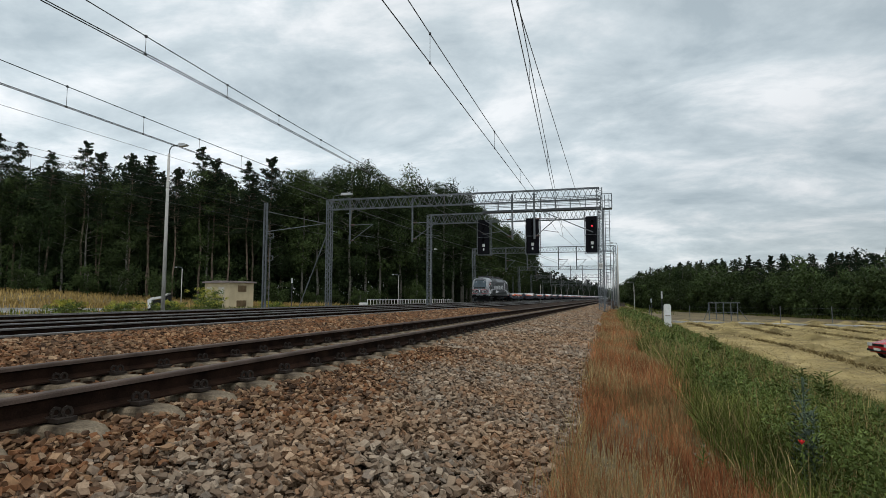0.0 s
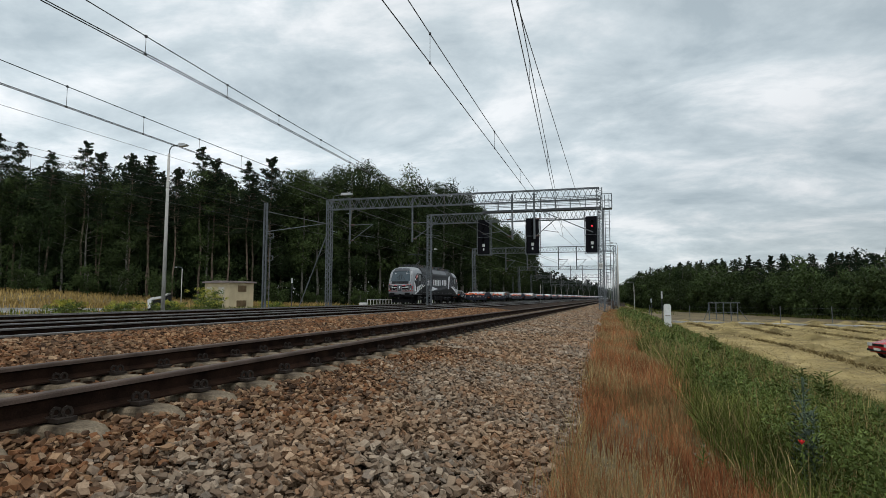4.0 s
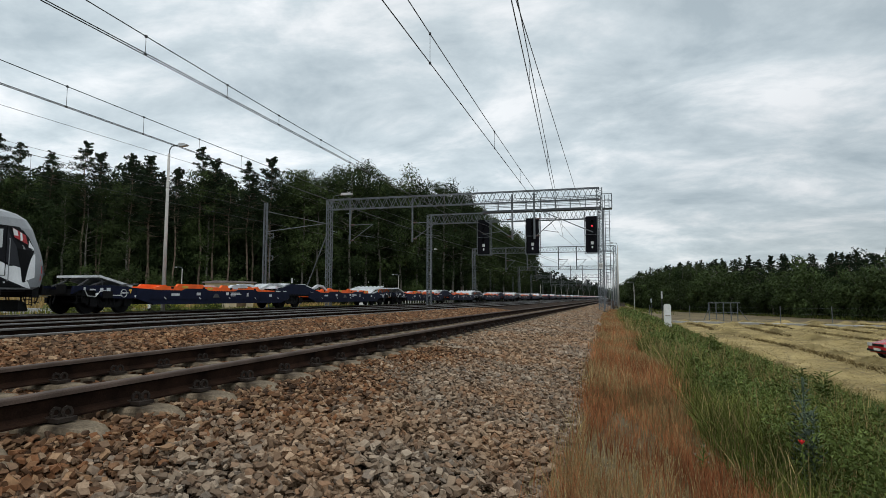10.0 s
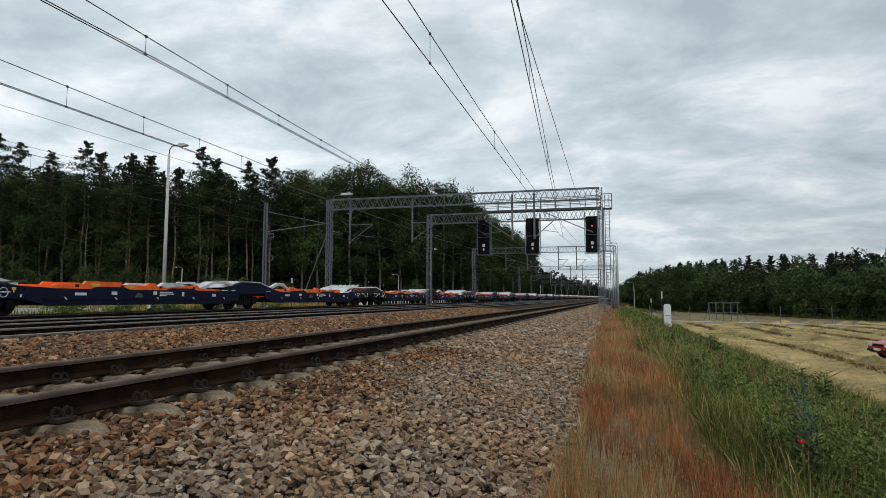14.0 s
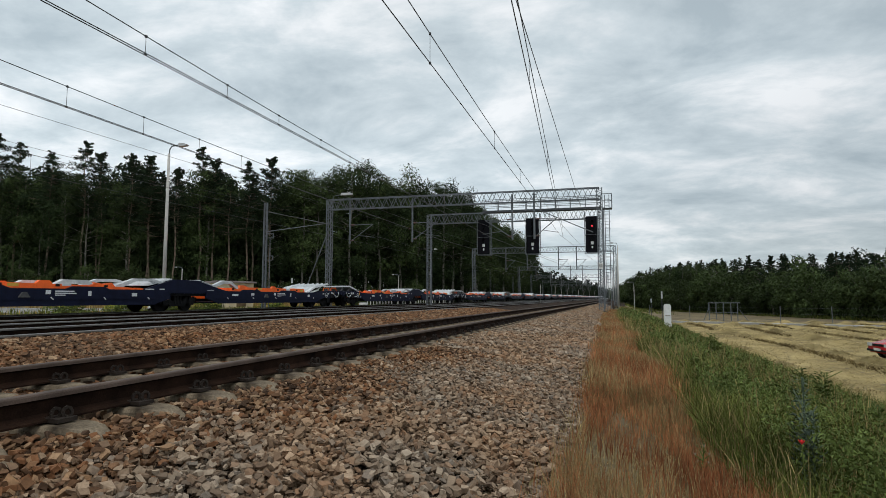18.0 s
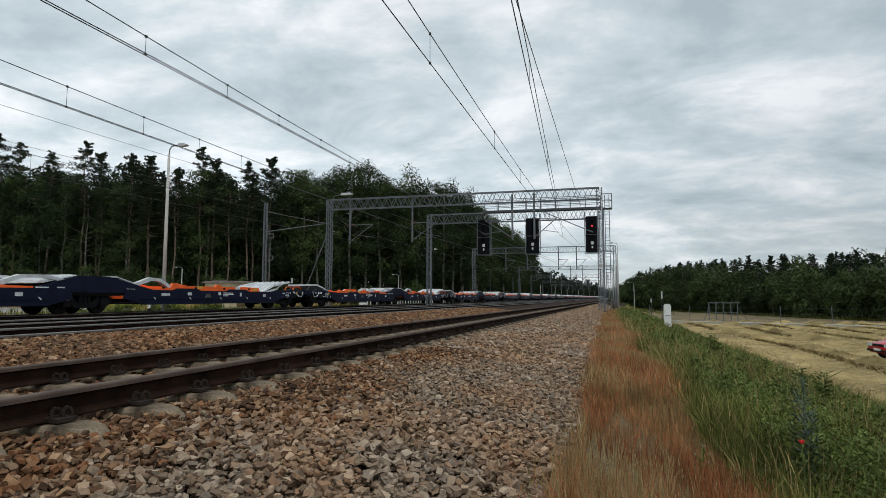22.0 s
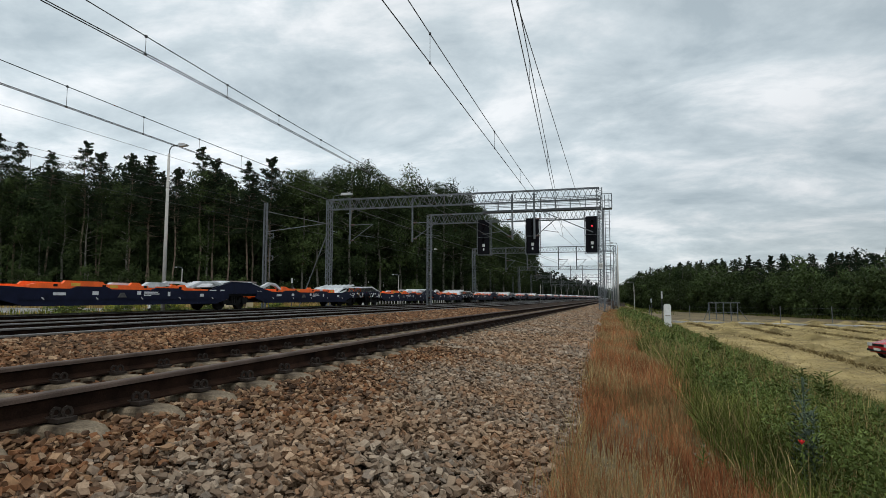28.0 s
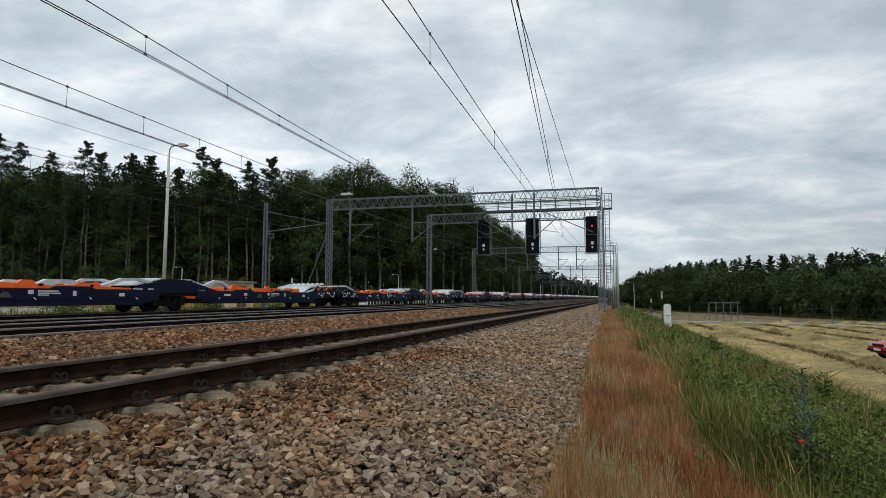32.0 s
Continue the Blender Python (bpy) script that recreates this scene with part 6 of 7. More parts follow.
    for row in range(3):
        for x, y in along([(a + 3.4 * row, b + 3.0 * row) for a, b in right], 3.4 if row == 0 else 2.7, rng, 0.8):
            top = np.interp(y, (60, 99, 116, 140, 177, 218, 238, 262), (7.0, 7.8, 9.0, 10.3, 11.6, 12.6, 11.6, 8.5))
            if row > 0 and rng.uniform() < 0.8:
                src, top = pines[rng.integers(5)], top + rng.uniform(-1.4, 0.6)
            else:
                src, top = broad[rng.integers(5)], (top + 2.2) * (rng.uniform(0.55, 0.78) if y < 150 else rng.uniform(0.7, 0.95)) - 2.2
            plant(src, used, x, y, -2.2, (top + 2.2) / tall[src], rng.uniform(0, 360))
    for x, y in along([(59.5, 59.5), (42, 89), (28, 147), (12.5, 235)], 3.0, rng, 0.8):
        plant(bushes[rng.integers(3)], used, x, y, -2.2, rng.uniform(1.3, 2.7), rng.uniform(0, 360))
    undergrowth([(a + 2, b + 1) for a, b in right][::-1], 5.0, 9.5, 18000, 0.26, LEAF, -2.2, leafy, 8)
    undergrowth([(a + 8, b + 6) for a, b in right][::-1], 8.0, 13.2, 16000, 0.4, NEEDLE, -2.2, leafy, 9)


build_woods()

# ---------- ground cover ----------
REDGRASS = mat("rust_red_grass", (0.30, 0.105, 0.045), 0.85, 0, 0.35, 1.2, 0.0, 5, spec=0.1, second=(0.36, 0.16, 0.07), island=0.4)
TANGRASS = mat("dry_tan_grass", (0.26, 0.18, 0.075), 0.85, 0, 0.35, 0.8, 0.0, 5, spec=0.1, second=(0.34, 0.25, 0.12), island=0.4)
GREENGRASS = mat("verge_grass", (0.074, 0.098, 0.020), 0.8, 0, 0.4, 0.9, 0.0, 5, spec=0.08, second=(0.130, 0.140, 0.036), island=0.5)
MEADOW = mat("ripe_meadow_grass", (0.24, 0.155, 0.05), 0.9, 0, 0.3, 0.12, 0.0, 5, spec=0.1, second=(0.33, 0.235, 0.09), island=0.35)
STRAW = mat("cut_straw", (0.31, 0.235, 0.108), 0.85, 0, 0.25, 0.5, 0.0, 5, spec=0.15, second=(0.42, 0.33, 0.16), island=0.35)
FIELD = mat("stubble_field", (0.19, 0.145, 0.062), 0.95, 0, 0.3, 0.35, 0.9, 14, second=(0.35, 0.272, 0.125), spec=0.1, bdist=0.04)
YARD = mat("rough_grey_gravel", (0.10, 0.097, 0.085), 0.95, 0, 0.5, 1.1, 0.9, 18, second=(0.27, 0.265, 0.245), bdist=0.05, spec=0.1)
# darker straw colour, for the painted shade beside the swaths
SWATHSHADE = mat("swath_shade_brown", (0.12, 0.09, 0.04), 0.9, 0, 0.3, 0.5, 0.0, 5, spec=0.1, second=(0.17, 0.125, 0.055), island=0.35)
GREYROAD = mat("grey_asphalt_road", (0.13, 0.13, 0.125), 0.9, 0, 0.2, 1.0, 0.3, 30, spec=0.15)
GRAVEL = mat("pale_gravel", (0.34, 0.34, 0.33), 0.95, 0, 0.2, 0.6, 0.4, 30, spec=0.15)
WEEDLEAF = mat("weed_leaves", (0.072, 0.098, 0.020), 0.75, 0, 0.35, 3, 0.0, 5, spec=0.12, second=(0.10, 0.132, 0.036), island=0.35)
THISTLE = mat("grey_green_thistle", (0.072, 0.098, 0.066), 0.75, 0, 0.3, 5, 0.0, 5, spec=0.2, island=0.35)
YELLOWWEED = mat("yellow_flower_heads", (0.36, 0.32, 0.04), 0.8, 0, 0.3, 1, 0.0, 5, spec=0.1, second=(0.26, 0.27, 0.05), island=0.4)
POPPYRED = mat("poppy_petals", (0.70, 0.03, 0.03), 0.6, 0, 0.1, 5, 0.0, 5, spec=0.2)
PALEFLOWER = mat("pale_flower_heads", (0.36, 0.31, 0.22), 0.8, 0, 0.2, 5, 0.0, 5, spec=0.1, island=0.2)


def blades(name, X, Y, Z, H, W, material, label, rng, lean=0.35):
    """Grass blades: two tapering faces each, bent over by some lean."""
    n = len(X)
    a = rng.uniform(0, 6.283, n)
    d = np.stack([np.cos(a), np.sin(a)], -1)
    b = rng.uniform(0, 6.283, n)
    e = np.stack([np.cos(b), np.sin(b)], -1) * (H * lean * rng.uniform(0.1, 1.0, n))[:, None]
    base = np.stack([X, Y], -1)
    v = np.zeros((n, 6, 3), np.float32)
    for k, (u, w) in enumerate(((0.0, 1.0), (0.55, 0.8), (1.0, 0.12))):
        mid = base + e * (u * u)
        off = d * (W * w * 0.5)[:, None]
        v[:, 2 * k, :2], v[:, 2 * k + 1, :2] = mid - off, mid + off
        v[:, 2 * k, 2] = v[:, 2 * k + 1, 2] = Z + H * u * (1 - 0.15 * lean * u) - 0.02
    i = (np.arange(n) * 6)[:, None]
    f = np.concatenate([i + np.array([[0, 1, 3, 2]]), i + np.array([[2, 3, 5, 4]])])
    return tagged(mesh_np(name, v.reshape(-1, 3), f, material), label, "grass", kind="stuff")


def log_y(rng, n, a, b):
    return np.exp(rng.uniform(math.log(a), math.log(b), n))


def edge(Y):
    return 0.94 + 0.07 * np.sin(Y * 0.8) + 0.06 * np.sin(Y * 2.1)


def build_grass():
    rng = np.random.default_rng(21)
    n = 105000
    Y = log_y(rng, n, 1.7, 70)
    X = rng.uniform(-0.55, 1.25, n)
    patch = np.sin(X * 7 + Y * 1.1) * np.sin(Y * 1.9 - X * 3) + rng.normal(0, 0.35, n)
    bare = ((X - 0.25) ** 2 * 9 + ((Y - 4.4) / 1.5) ** 2 < 1) & (rng.uniform(0, 1, n) < 0.75)
    k = (X < edge(Y) + rng.normal(0, 0.08, n)) & (X > -0.15 - 0.05 * np.sin(Y * 0.9) + rng.normal(0, 0.08, n)) & (patch > -0.78) & ~bare
    X, Y = X[k], Y[k]
    n = len(X)
    H = rng.uniform(0.16, 0.40, n) * (0.75 + 0.25 * np.sin(Y * 0.7 + X * 2))
    red = rng.uniform(0, 1, n) < 0.62 + 0.25 * np.sin(Y * 1.3 + X * 4)
    W = 0.0024 + 0.0006 * Y
    X = X - side(Y)
    Z = ground_z(X, Y)
    blades("red_grass", X[red], Y[red], Z[red], H[red], W[red], REDGRASS, "fine rust-red dry grass on the path", rng, 0.3)
    blades("dry_grass", X[~red], Y[~red], Z[~red], H[~red] * 1.1, W[~red], TANGRASS, "fine tan dry grass on the path", rng, 0.35)
    # short dead litter and new shoots on the bare path
    n = 26000
    Y = log_y(rng, n, 1.7, 16)
    X = rng.uniform(-0.4, 1.1, n) - side(Y)
    blades("path_litter", X, Y, ground_z(X, Y) + 0.01, rng.uniform(0.02, 0.07, n), 0.003 + 0.0006 * Y, TANGRASS, "short dead grass litter on the bare path", rng, 2.0)
    n = 125000
    Y = log_y(rng, n, 1.7, 90)
    X = 0.85 + 6.0 * rng.uniform(0, 1, n) ** 1.35
    k = X > edge(Y) + rng.normal(0, 0.12, n)
    X, Y = X[k], Y[k]
    n = len(X)
    H = rng.uniform(0.18, 0.58, n) * (0.8 + 0.35 * np.sin(X * 1.9 + Y * 0.9) * np.sin(Y * 0.5))
    W = 0.0032 + 0.0008 * Y
    dry = rng.uniform(0, 1, n) < 0.17 + 0.12 * np.sin(Y * 0.6 + X)
    X = X - side(Y)
    Z = ground_z(X, Y)
    blades("verge_grass", X[~dry], Y[~dry], Z[~dry], H[~dry], W[~dry], GREENGRASS, "tall green grass on the embankment", rng, 0.85)
    blades("verge_grass", X[dry], Y[dry], Z[dry], H[dry] * 1.15, W[dry], TANGRASS, "dry tan grass stalks among the green verge", rng, 0.45)
    # broad-leaved plants among the verge grass
    n = 11000
    Y = log_y(rng, n, 2.0, 60)
    X = edge(Y) + 0.25 + 4.6 * rng.uniform(0, 1, n) ** 1.2
    pick = np.sin(X * 2.3 + Y * 1.1) * np.sin(Y * 0.9 - X) + rng.normal(0, 0.3, n) > 0.05
    X, Y = X[pick] - side(Y[pick]), Y[pick]
    Z = ground_z(X, Y) + rng.uniform(0.08, 0.42, len(X))
    q, f = leaf_cloud(np.stack([X, Y, Z], -1), 0.10 + 0.006 * Y, 26, 0.019, rng)
    k4 = 0.6 + 0.05 * np.repeat(Y, 26)
    c4 = q.reshape(-1, 3, 3)
    c4 = c4.mean(1, keepdims=True) + (c4 - c4.mean(1, keepdims=True)) * k4[:, None, None]
    tagged(mesh_np("verge_plants", c4.reshape(-1, 3), f, WEEDLEAF), "broad-leaved green plants among the verge grass", "weeds", kind="stuff")
    # the path and the verge go on behind the onlooker
    n = 22000
    X, Y = rng.uniform(-0.4, 6.5, n), rng.uniform(-6, 1.75, n)
    dry = X < 1.0
    Z = ground_z(X, Y)
    k = ~((np.abs(X) < 0.35) & (np.abs(Y) < 0.45))
    for pick, m, name, label in ((dry & k, REDGRASS, "red_grass", "fine rust-red dry grass on the path"), (~dry & k, GREENGRASS, "verge_grass", "tall green grass on the embankment")):
        c = int(pick.sum())
        blades(name, X[pick], Y[pick], Z[pick], rng.uniform(0.15, 0.42, c), np.full(c, 0.007), m, label, rng, 0.45)
    # meadow behind the far track
    n = 30000
    X, Y = rng.uniform(-120, -24.5, n), rng.uniform(16, 84, n)
    k = (Y < 62 + 0.0 * X) | (X > -62)
    road = (X > -72) & (X < -36) & (Y > 25) & (Y < 43)
    k = ((X < -38) | (rng.uniform(0, 1, n) < 0.3)) & (Y < np.interp(X, [-112, -86, -61, -47, -27], [60, 68, 75, 86, 104])) & ~road & (Y > np.interp(X, [-60, -24], [20, 20]))
    X, Y = swing(X[k], Y[k])
    n = len(X)
    blades("meadow_grass", X, Y, ground_z(X, Y), rng.uniform(0.35, 0.8, n) * np.where(X > -38, 0.4, 1.0), np.full(n, 0.09), MEADOW, "ripe brownish meadow grass before the wood", rng, 0.4)
    n = 16000
    X = rng.uniform(7, 75, n)
    Y = np.interp(X, [7, 44, 62, 75], [250, 88, 58, 40]) - rng.uniform(0, 1, n) ** 1.5 * np.where(X < 16, 90, 26)
    Y = np.maximum(Y, 81.5 - (X - 7.2) * 0.446)
    X, Y = swing(X, Y)
    blades("verge_grass", X, Y, ground_z(X, Y), rng.uniform(0.2, 0.7, n), np.full(n, 0.10), GREENGRASS, "rough grass between the field and the wood", rng, 0.5)
    n = 4600
    X, Y = rng.uniform(-36, -23.5, n), rng.uniform(24, 100, n)
    X, Y = swing(X, Y)
    blades("track_side_weeds", X, Y, ground_z(X, Y), rng.uniform(0.15, 0.5, n), np.full(n, 0.06), GREENGRASS, "green weeds beside the far track", rng, 0.5)


build_grass()


def build_field():
    xs = np.concatenate([np.linspace(6.3, 34, 150), np.linspace(35, 80, 40)])
    ys = np.linspace(4, 84, 230)
    gx, gy = np.meshgrid(xs, ys)
    ridge = np.exp(-(((gx - 9.6 - 0.3 * np.sin(gy * 0.21)) % 3.9 - 1.95) / 0.5) ** 2)
    sx, sy = swing(gx, gy)
    gz_ = ground_z(sx, sy) + 0.03 + 0.42 * ridge * (0.55 + 0.45 * np.sin(gy * 1.1 + gx) * np.sin(gy * 0.37)) + 0.035 * np.sin(gx * 9.1 + 2 * np.sin(gy)) * np.sin(gy * 4.7 + np.sin(gx * 3))
    gz_ = np.where(gx < 6.5, ground_z(sx, sy) - 0.05, gz_)
    v = np.stack([sx, sy, gz_], -1).reshape(-1, 3)
    n, k = len(xs), len(ys)
    i = (np.arange(k - 1)[:, None] * n + np.arange(n - 1)[None]).ravel()
    tagged(mesh_np("field", v, np.stack([i, i + 1, i + n + 1, i + n], -1), FIELD, smooth=True), "mown straw-coloured field with lying swaths", "field", kind="structure")
    rng = np.random.default_rng(31)
    m = 110000
    Y = 8 + 74 * rng.uniform(0, 1, m) ** 1.3
    X = 6.8 + rng.uniform(0, 1, m) * np.clip(Y * 0.62, 6, 45)
    rd = np.abs((X - 9.6 - 0.3 * np.sin(Y * 0.21)) % 3.9 - 1.95)
    k = rng.uniform(0, 1, m) < np.where(rd < 0.7, 1.0, 0.45)
    X, Y, rd = X[k], Y[k], rd[k]
    m = len(X)
    Z = 0.03 + 0.42 * np.exp(-(rd / 0.5) ** 2) * (0.55 + 0.45 * np.sin(Y * 1.1 + X) * np.sin(Y * 0.37))
    X, Y = swing(X, Y)
    Z = Z + ground_z(X, Y)
    blades("lying_straw", X, Y, Z, rng.uniform(0.06, 0.20, m), 0.010 + 0.0007 * Y, STRAW, "pale cut straw lying in swaths", rng, 4.0)
    # darker blades along the left foot of each swath paint its shaded side
    m = 26000
    Y = 10 + 68 * rng.uniform(0, 1, m) ** 1.2
    row = np.floor(rng.uniform(0, 7, m))
    X = 9.6 + 1.95 + 3.9 * row + 0.3 * np.sin(Y * 0.21) - 0.62 + rng.normal(0, 0.14, m)
    k = np.sin(Y * 0.21 + row * 2.1) + 0.6 * np.sin(Y * 0.07 + row) + rng.normal(0, 0.3, m) > -0.35
    X, Y = swing(X[k], Y[k])
    blades("stubble", X, Y, ground_z(X, Y) + 0.03, rng.uniform(0.10, 0.26, len(X)), 0.012 + 0.0012 * Y, SWATHSHADE, "brown blades painting the shaded left side of the swaths", rng, 0.8)
    # grey farm roads
    bm = bmesh.new()
    prism(bm, [(12.0, 27.6), (40, 20.0), (40, 23.6), (13.2, 30.4), (12.1, 29.6)], "z", -2.3, -1.98)
    tagged(part("road", bm, GREYROAD, at=pose(0, 0, -FALL * 27, 0, 0, TURN)), "grey farm road beside the field", "road", kind="structure")
    bm = bmesh.new()
    prism(bm, [(7.2, 79.5), (62, 55.0), (62, 56.6), (7.2, 81.2)], "z", -2.3, -2.00)
    tagged(part("road", bm, GRAVEL, at=pose(0, 0, -FALL * 66, 0, 0, TURN)), "pale track along the edge of the wood", "road", kind="structure")
    bm = bmesh.new()
    prism(bm, [(-72, 25), (-36, 25), (-36, 43), (-72, 43)], "z", -0.5, -0.20)
    tagged(part("road", bm, YARD, at=pose(0, 0, -FALL * 34, 0, 0, TURN)), "rough grey gravel yard beyond the far track", "road", kind="structure")


build_field()


# ---------- weeds that stand out ----------
def weed(name, x, y, h, material, label, seed, spread=0.16, leaves=60, leaf=0.05, head=None, headn=0):
    rng = np.random.default_rng(seed)
    z = ground_at(x, y)
    t = thing(name, x, y, z - 0.02, label, "weed", "weeds on the verge")
    bm = bmesh.new()
    tips = []
    rod(bm, (0, 0, 0), (0.02, 0.01, h), 0.008, 0.004, 5)
    for k in range(7):
        zz = h * rng.uniform(0.25, 0.9)
        a = rng.uniform(0, 6.283)
        e = (math.cos(a) * spread * rng.uniform(0.5, 1), math.sin(a) * spread * rng.uniform(0.5, 1), zz + h * 0.14)
        rod(bm, (0.01, 0, zz), e, 0.005, 0.003, 4)
        tips.append(e)
    part("stem", bm, material, t)
    n = leaves
    zz = rng.uniform(0.05, 1.0, n) * h
    a = rng.uniform(0, 6.283, n)
    r0 = 0.01 + spread * 0.25 * rng.uniform(0, 1, n)
    ln = leaf * rng.uniform(0.7, 2.2, n) * (1.3 - 0.8 * zz / h)
    ca, sa = np.cos(a), np.sin(a)
    up = rng.uniform(-0.2, 0.8, n)
    p0 = np.stack([ca * r0, sa * r0, zz], -1)
    p2 = p0 + np.stack([ca * ln, sa * ln, up * ln], -1)
    side = np.stack([-sa, ca, np.zeros(n)], -1) * (ln * 0.22)[:, None]
    mid = (p0 + p2) / 2 + np.array([0, 0, 0.01])
    v = np.stack([p0, mid + side, p2, mid - side], 1).reshape(-1, 3)
    mesh_np("leaves", v, np.arange(n * 4).reshape(-1, 4), material, t)
    for k in range(headn):
        bm = bmesh.new()
        e = tips[k % len(tips)]
        size = 0.018 if head is POPPYRED else 0.009
        for j in range(5):
            b = j * 1.2566
            vs = [bm.verts.new((e[0] + size * math.cos(b + d) * q, e[1] + size * math.sin(b + d) * q, e[2] + w)) for d, q, w in ((0, 0.2, 0), (-0.5, 0.9, 0.012), (0, 1.1, 0.02), (0.5, 0.9, 0.012))]
            bm.faces.new(vs)
        part("flower", bm, head, t, "flower head")
    return t


def build_weeds():
    rng = np.random.default_rng(77)
    weed("thistle", 1.30, 4.30, 0.72, THISTLE, "grey-green thistle standing in the verge", 1, 0.11, 260, 0.034)
    weed("thistle", 1.27, 4.05, 0.54, THISTLE, "grey-green thistle standing in the verge", 2, 0.11, 220, 0.034)
    t = thing("poppy", 1.10, 3.62, -0.62, "single red poppy on a thin stem", "flower")
    bm = bmesh.new()
    rod(bm, (0, 0, 0), (-0.02, -0.02, 0.42), 0.004, 0.003, 5)
    part("stem", bm, WEEDLEAF, t)
    for j in range(5):
        b = j * 1.2566
        bm = bmesh.new()
        vs = [bm.verts.new((-0.02 + 0.015 * math.cos(b + d) * q, -0.02 + 0.015 * math.sin(b + d) * q, 0.42 + w)) for d, q, w in ((0, 0.1, 0), (-0.7, 0.9, 0.016), (0, 1.15, 0.026), (0.7, 0.9, 0.016))]
        bm.faces.new(vs)
        part("petal", bm, POPPYRED, t)
    weed("white_flower", 0.70, 4.4, 0.24, WEEDLEAF, "small plant with pale flower heads", 5, 0.05, 18, 0.03, PALEFLOWER, 5)
    for k in range(22):
        y = 5.0 * (1.12 ** k) + rng.uniform(-0.2, 0.2)
        x = 1.5 + rng.uniform(0, 1.9) + 0.02 * y
        weed("weed", x, y, rng.uniform(0.40, 0.62), WEEDLEAF, "tall leafy green weed on the embankment", 100 + k, 0.16, 220, 0.045)
    for x, y, h in ((3.1, 6.6, 0.8), (3.4, 7.2, 0.9), (2.3, 6.9, 0.62), (2.0, 11.0, 0.65), (1.9, 10.2, 0.6), (2.2, 12.0, 0.7)):
        weed("weed", x, y, h, WEEDLEAF, "tall leafy green weed on the embankment", int(x * 100 + y * 10), 0.18, 260, 0.05)
    # yellow-flowering clumps beyond the far track
    for k, (x, y, h, w) in enumerate(((-29.0, 39.0, 1.9, 1.4), (-30.5, 41.5, 1.6, 1.2), (-27.0, 32.0, 0.9, 1.3), (-28.0, 29.5, 0.8, 1.4), (-29.5, 27.0, 0.9, 1.2), (-26.6, 36.0, 0.9, 1.0),
                                      (-27.5, 46.0, 0.8, 1.2), (-28.5, 34.5, 0.8, 1.2))):
        r2 = np.random.default_rng(200 + k)
        t = thing("flowering_bush", x, y, -0.35, "yellow-flowering weed clump beside the far track", "bush", "yellow clumps")
        bm = bmesh.new()
        for j in range(6):
            a = j * 1.05
            rod(bm, (0, 0, 0), (w * 0.5 * math.cos(a), w * 0.5 * math.sin(a), h * 0.8), 0.02, 0.008, 4)
        part("stem", bm, WEEDLEAF, t)
        cs = [(r2.normal(0, w * 0.4), r2.normal(0, w * 0.4), r2.uniform(0.1, 0.9) * h) for _ in range(22)]
        q, f = leaf_cloud(cs, [0.3] * 22, 45, 0.07, r2)
        mesh_np("leaves", q, f, WEEDLEAF, t)
        cs = [(r2.normal(0, w * 0.4), r2.normal(0, w * 0.4), r2.uniform(0.6, 1.0) * h) for _ in range(16)]
        q, f = leaf_cloud(cs, [0.22] * 16, 40, 0.05, r2)
        mesh_np("flowers", q, f, YELLOWWEED, t)


build_weeds()

# ---------- small buildings and posts ----------
PLASTER = mat("cream_plaster", (0.46, 0.385, 0.25), 0.9, 0, 0.12, 1.2, 0.15, 40, spec=0.15)
ROOFGREY = mat("grey_roof_felt", (0.20, 0.17, 0.16), 0.85, 0, 0.2, 1.5, 0.2, 30, spec=0.2)
DOORBEIGE = mat("beige_steel_door", (0.42, 0.36, 0.25), 0.6, 0, 0.1, 2, 0.05, 30)
VENTBROWN = mat("brown_vent_slats", (0.17, 0.115, 0.06), 0.7, 0, 0.2, 3, 0.05, 30)
CARRED = mat("red_car_paint", (0.46, 0.018, 0.022), 0.25, 0, 0.08, 1, 0.0, 20, spec=0.5)
RUBBER = mat("black_rubber", (0.012, 0.012, 0.012), 0.85, 0, 0.2, 5, 0.05, 40, spec=0.2)
LENS = mat("clear_headlamp", (0.55, 0.57, 0.58), 0.12, 0, 0.1, 4, 0.0, 20, spec=0.8)


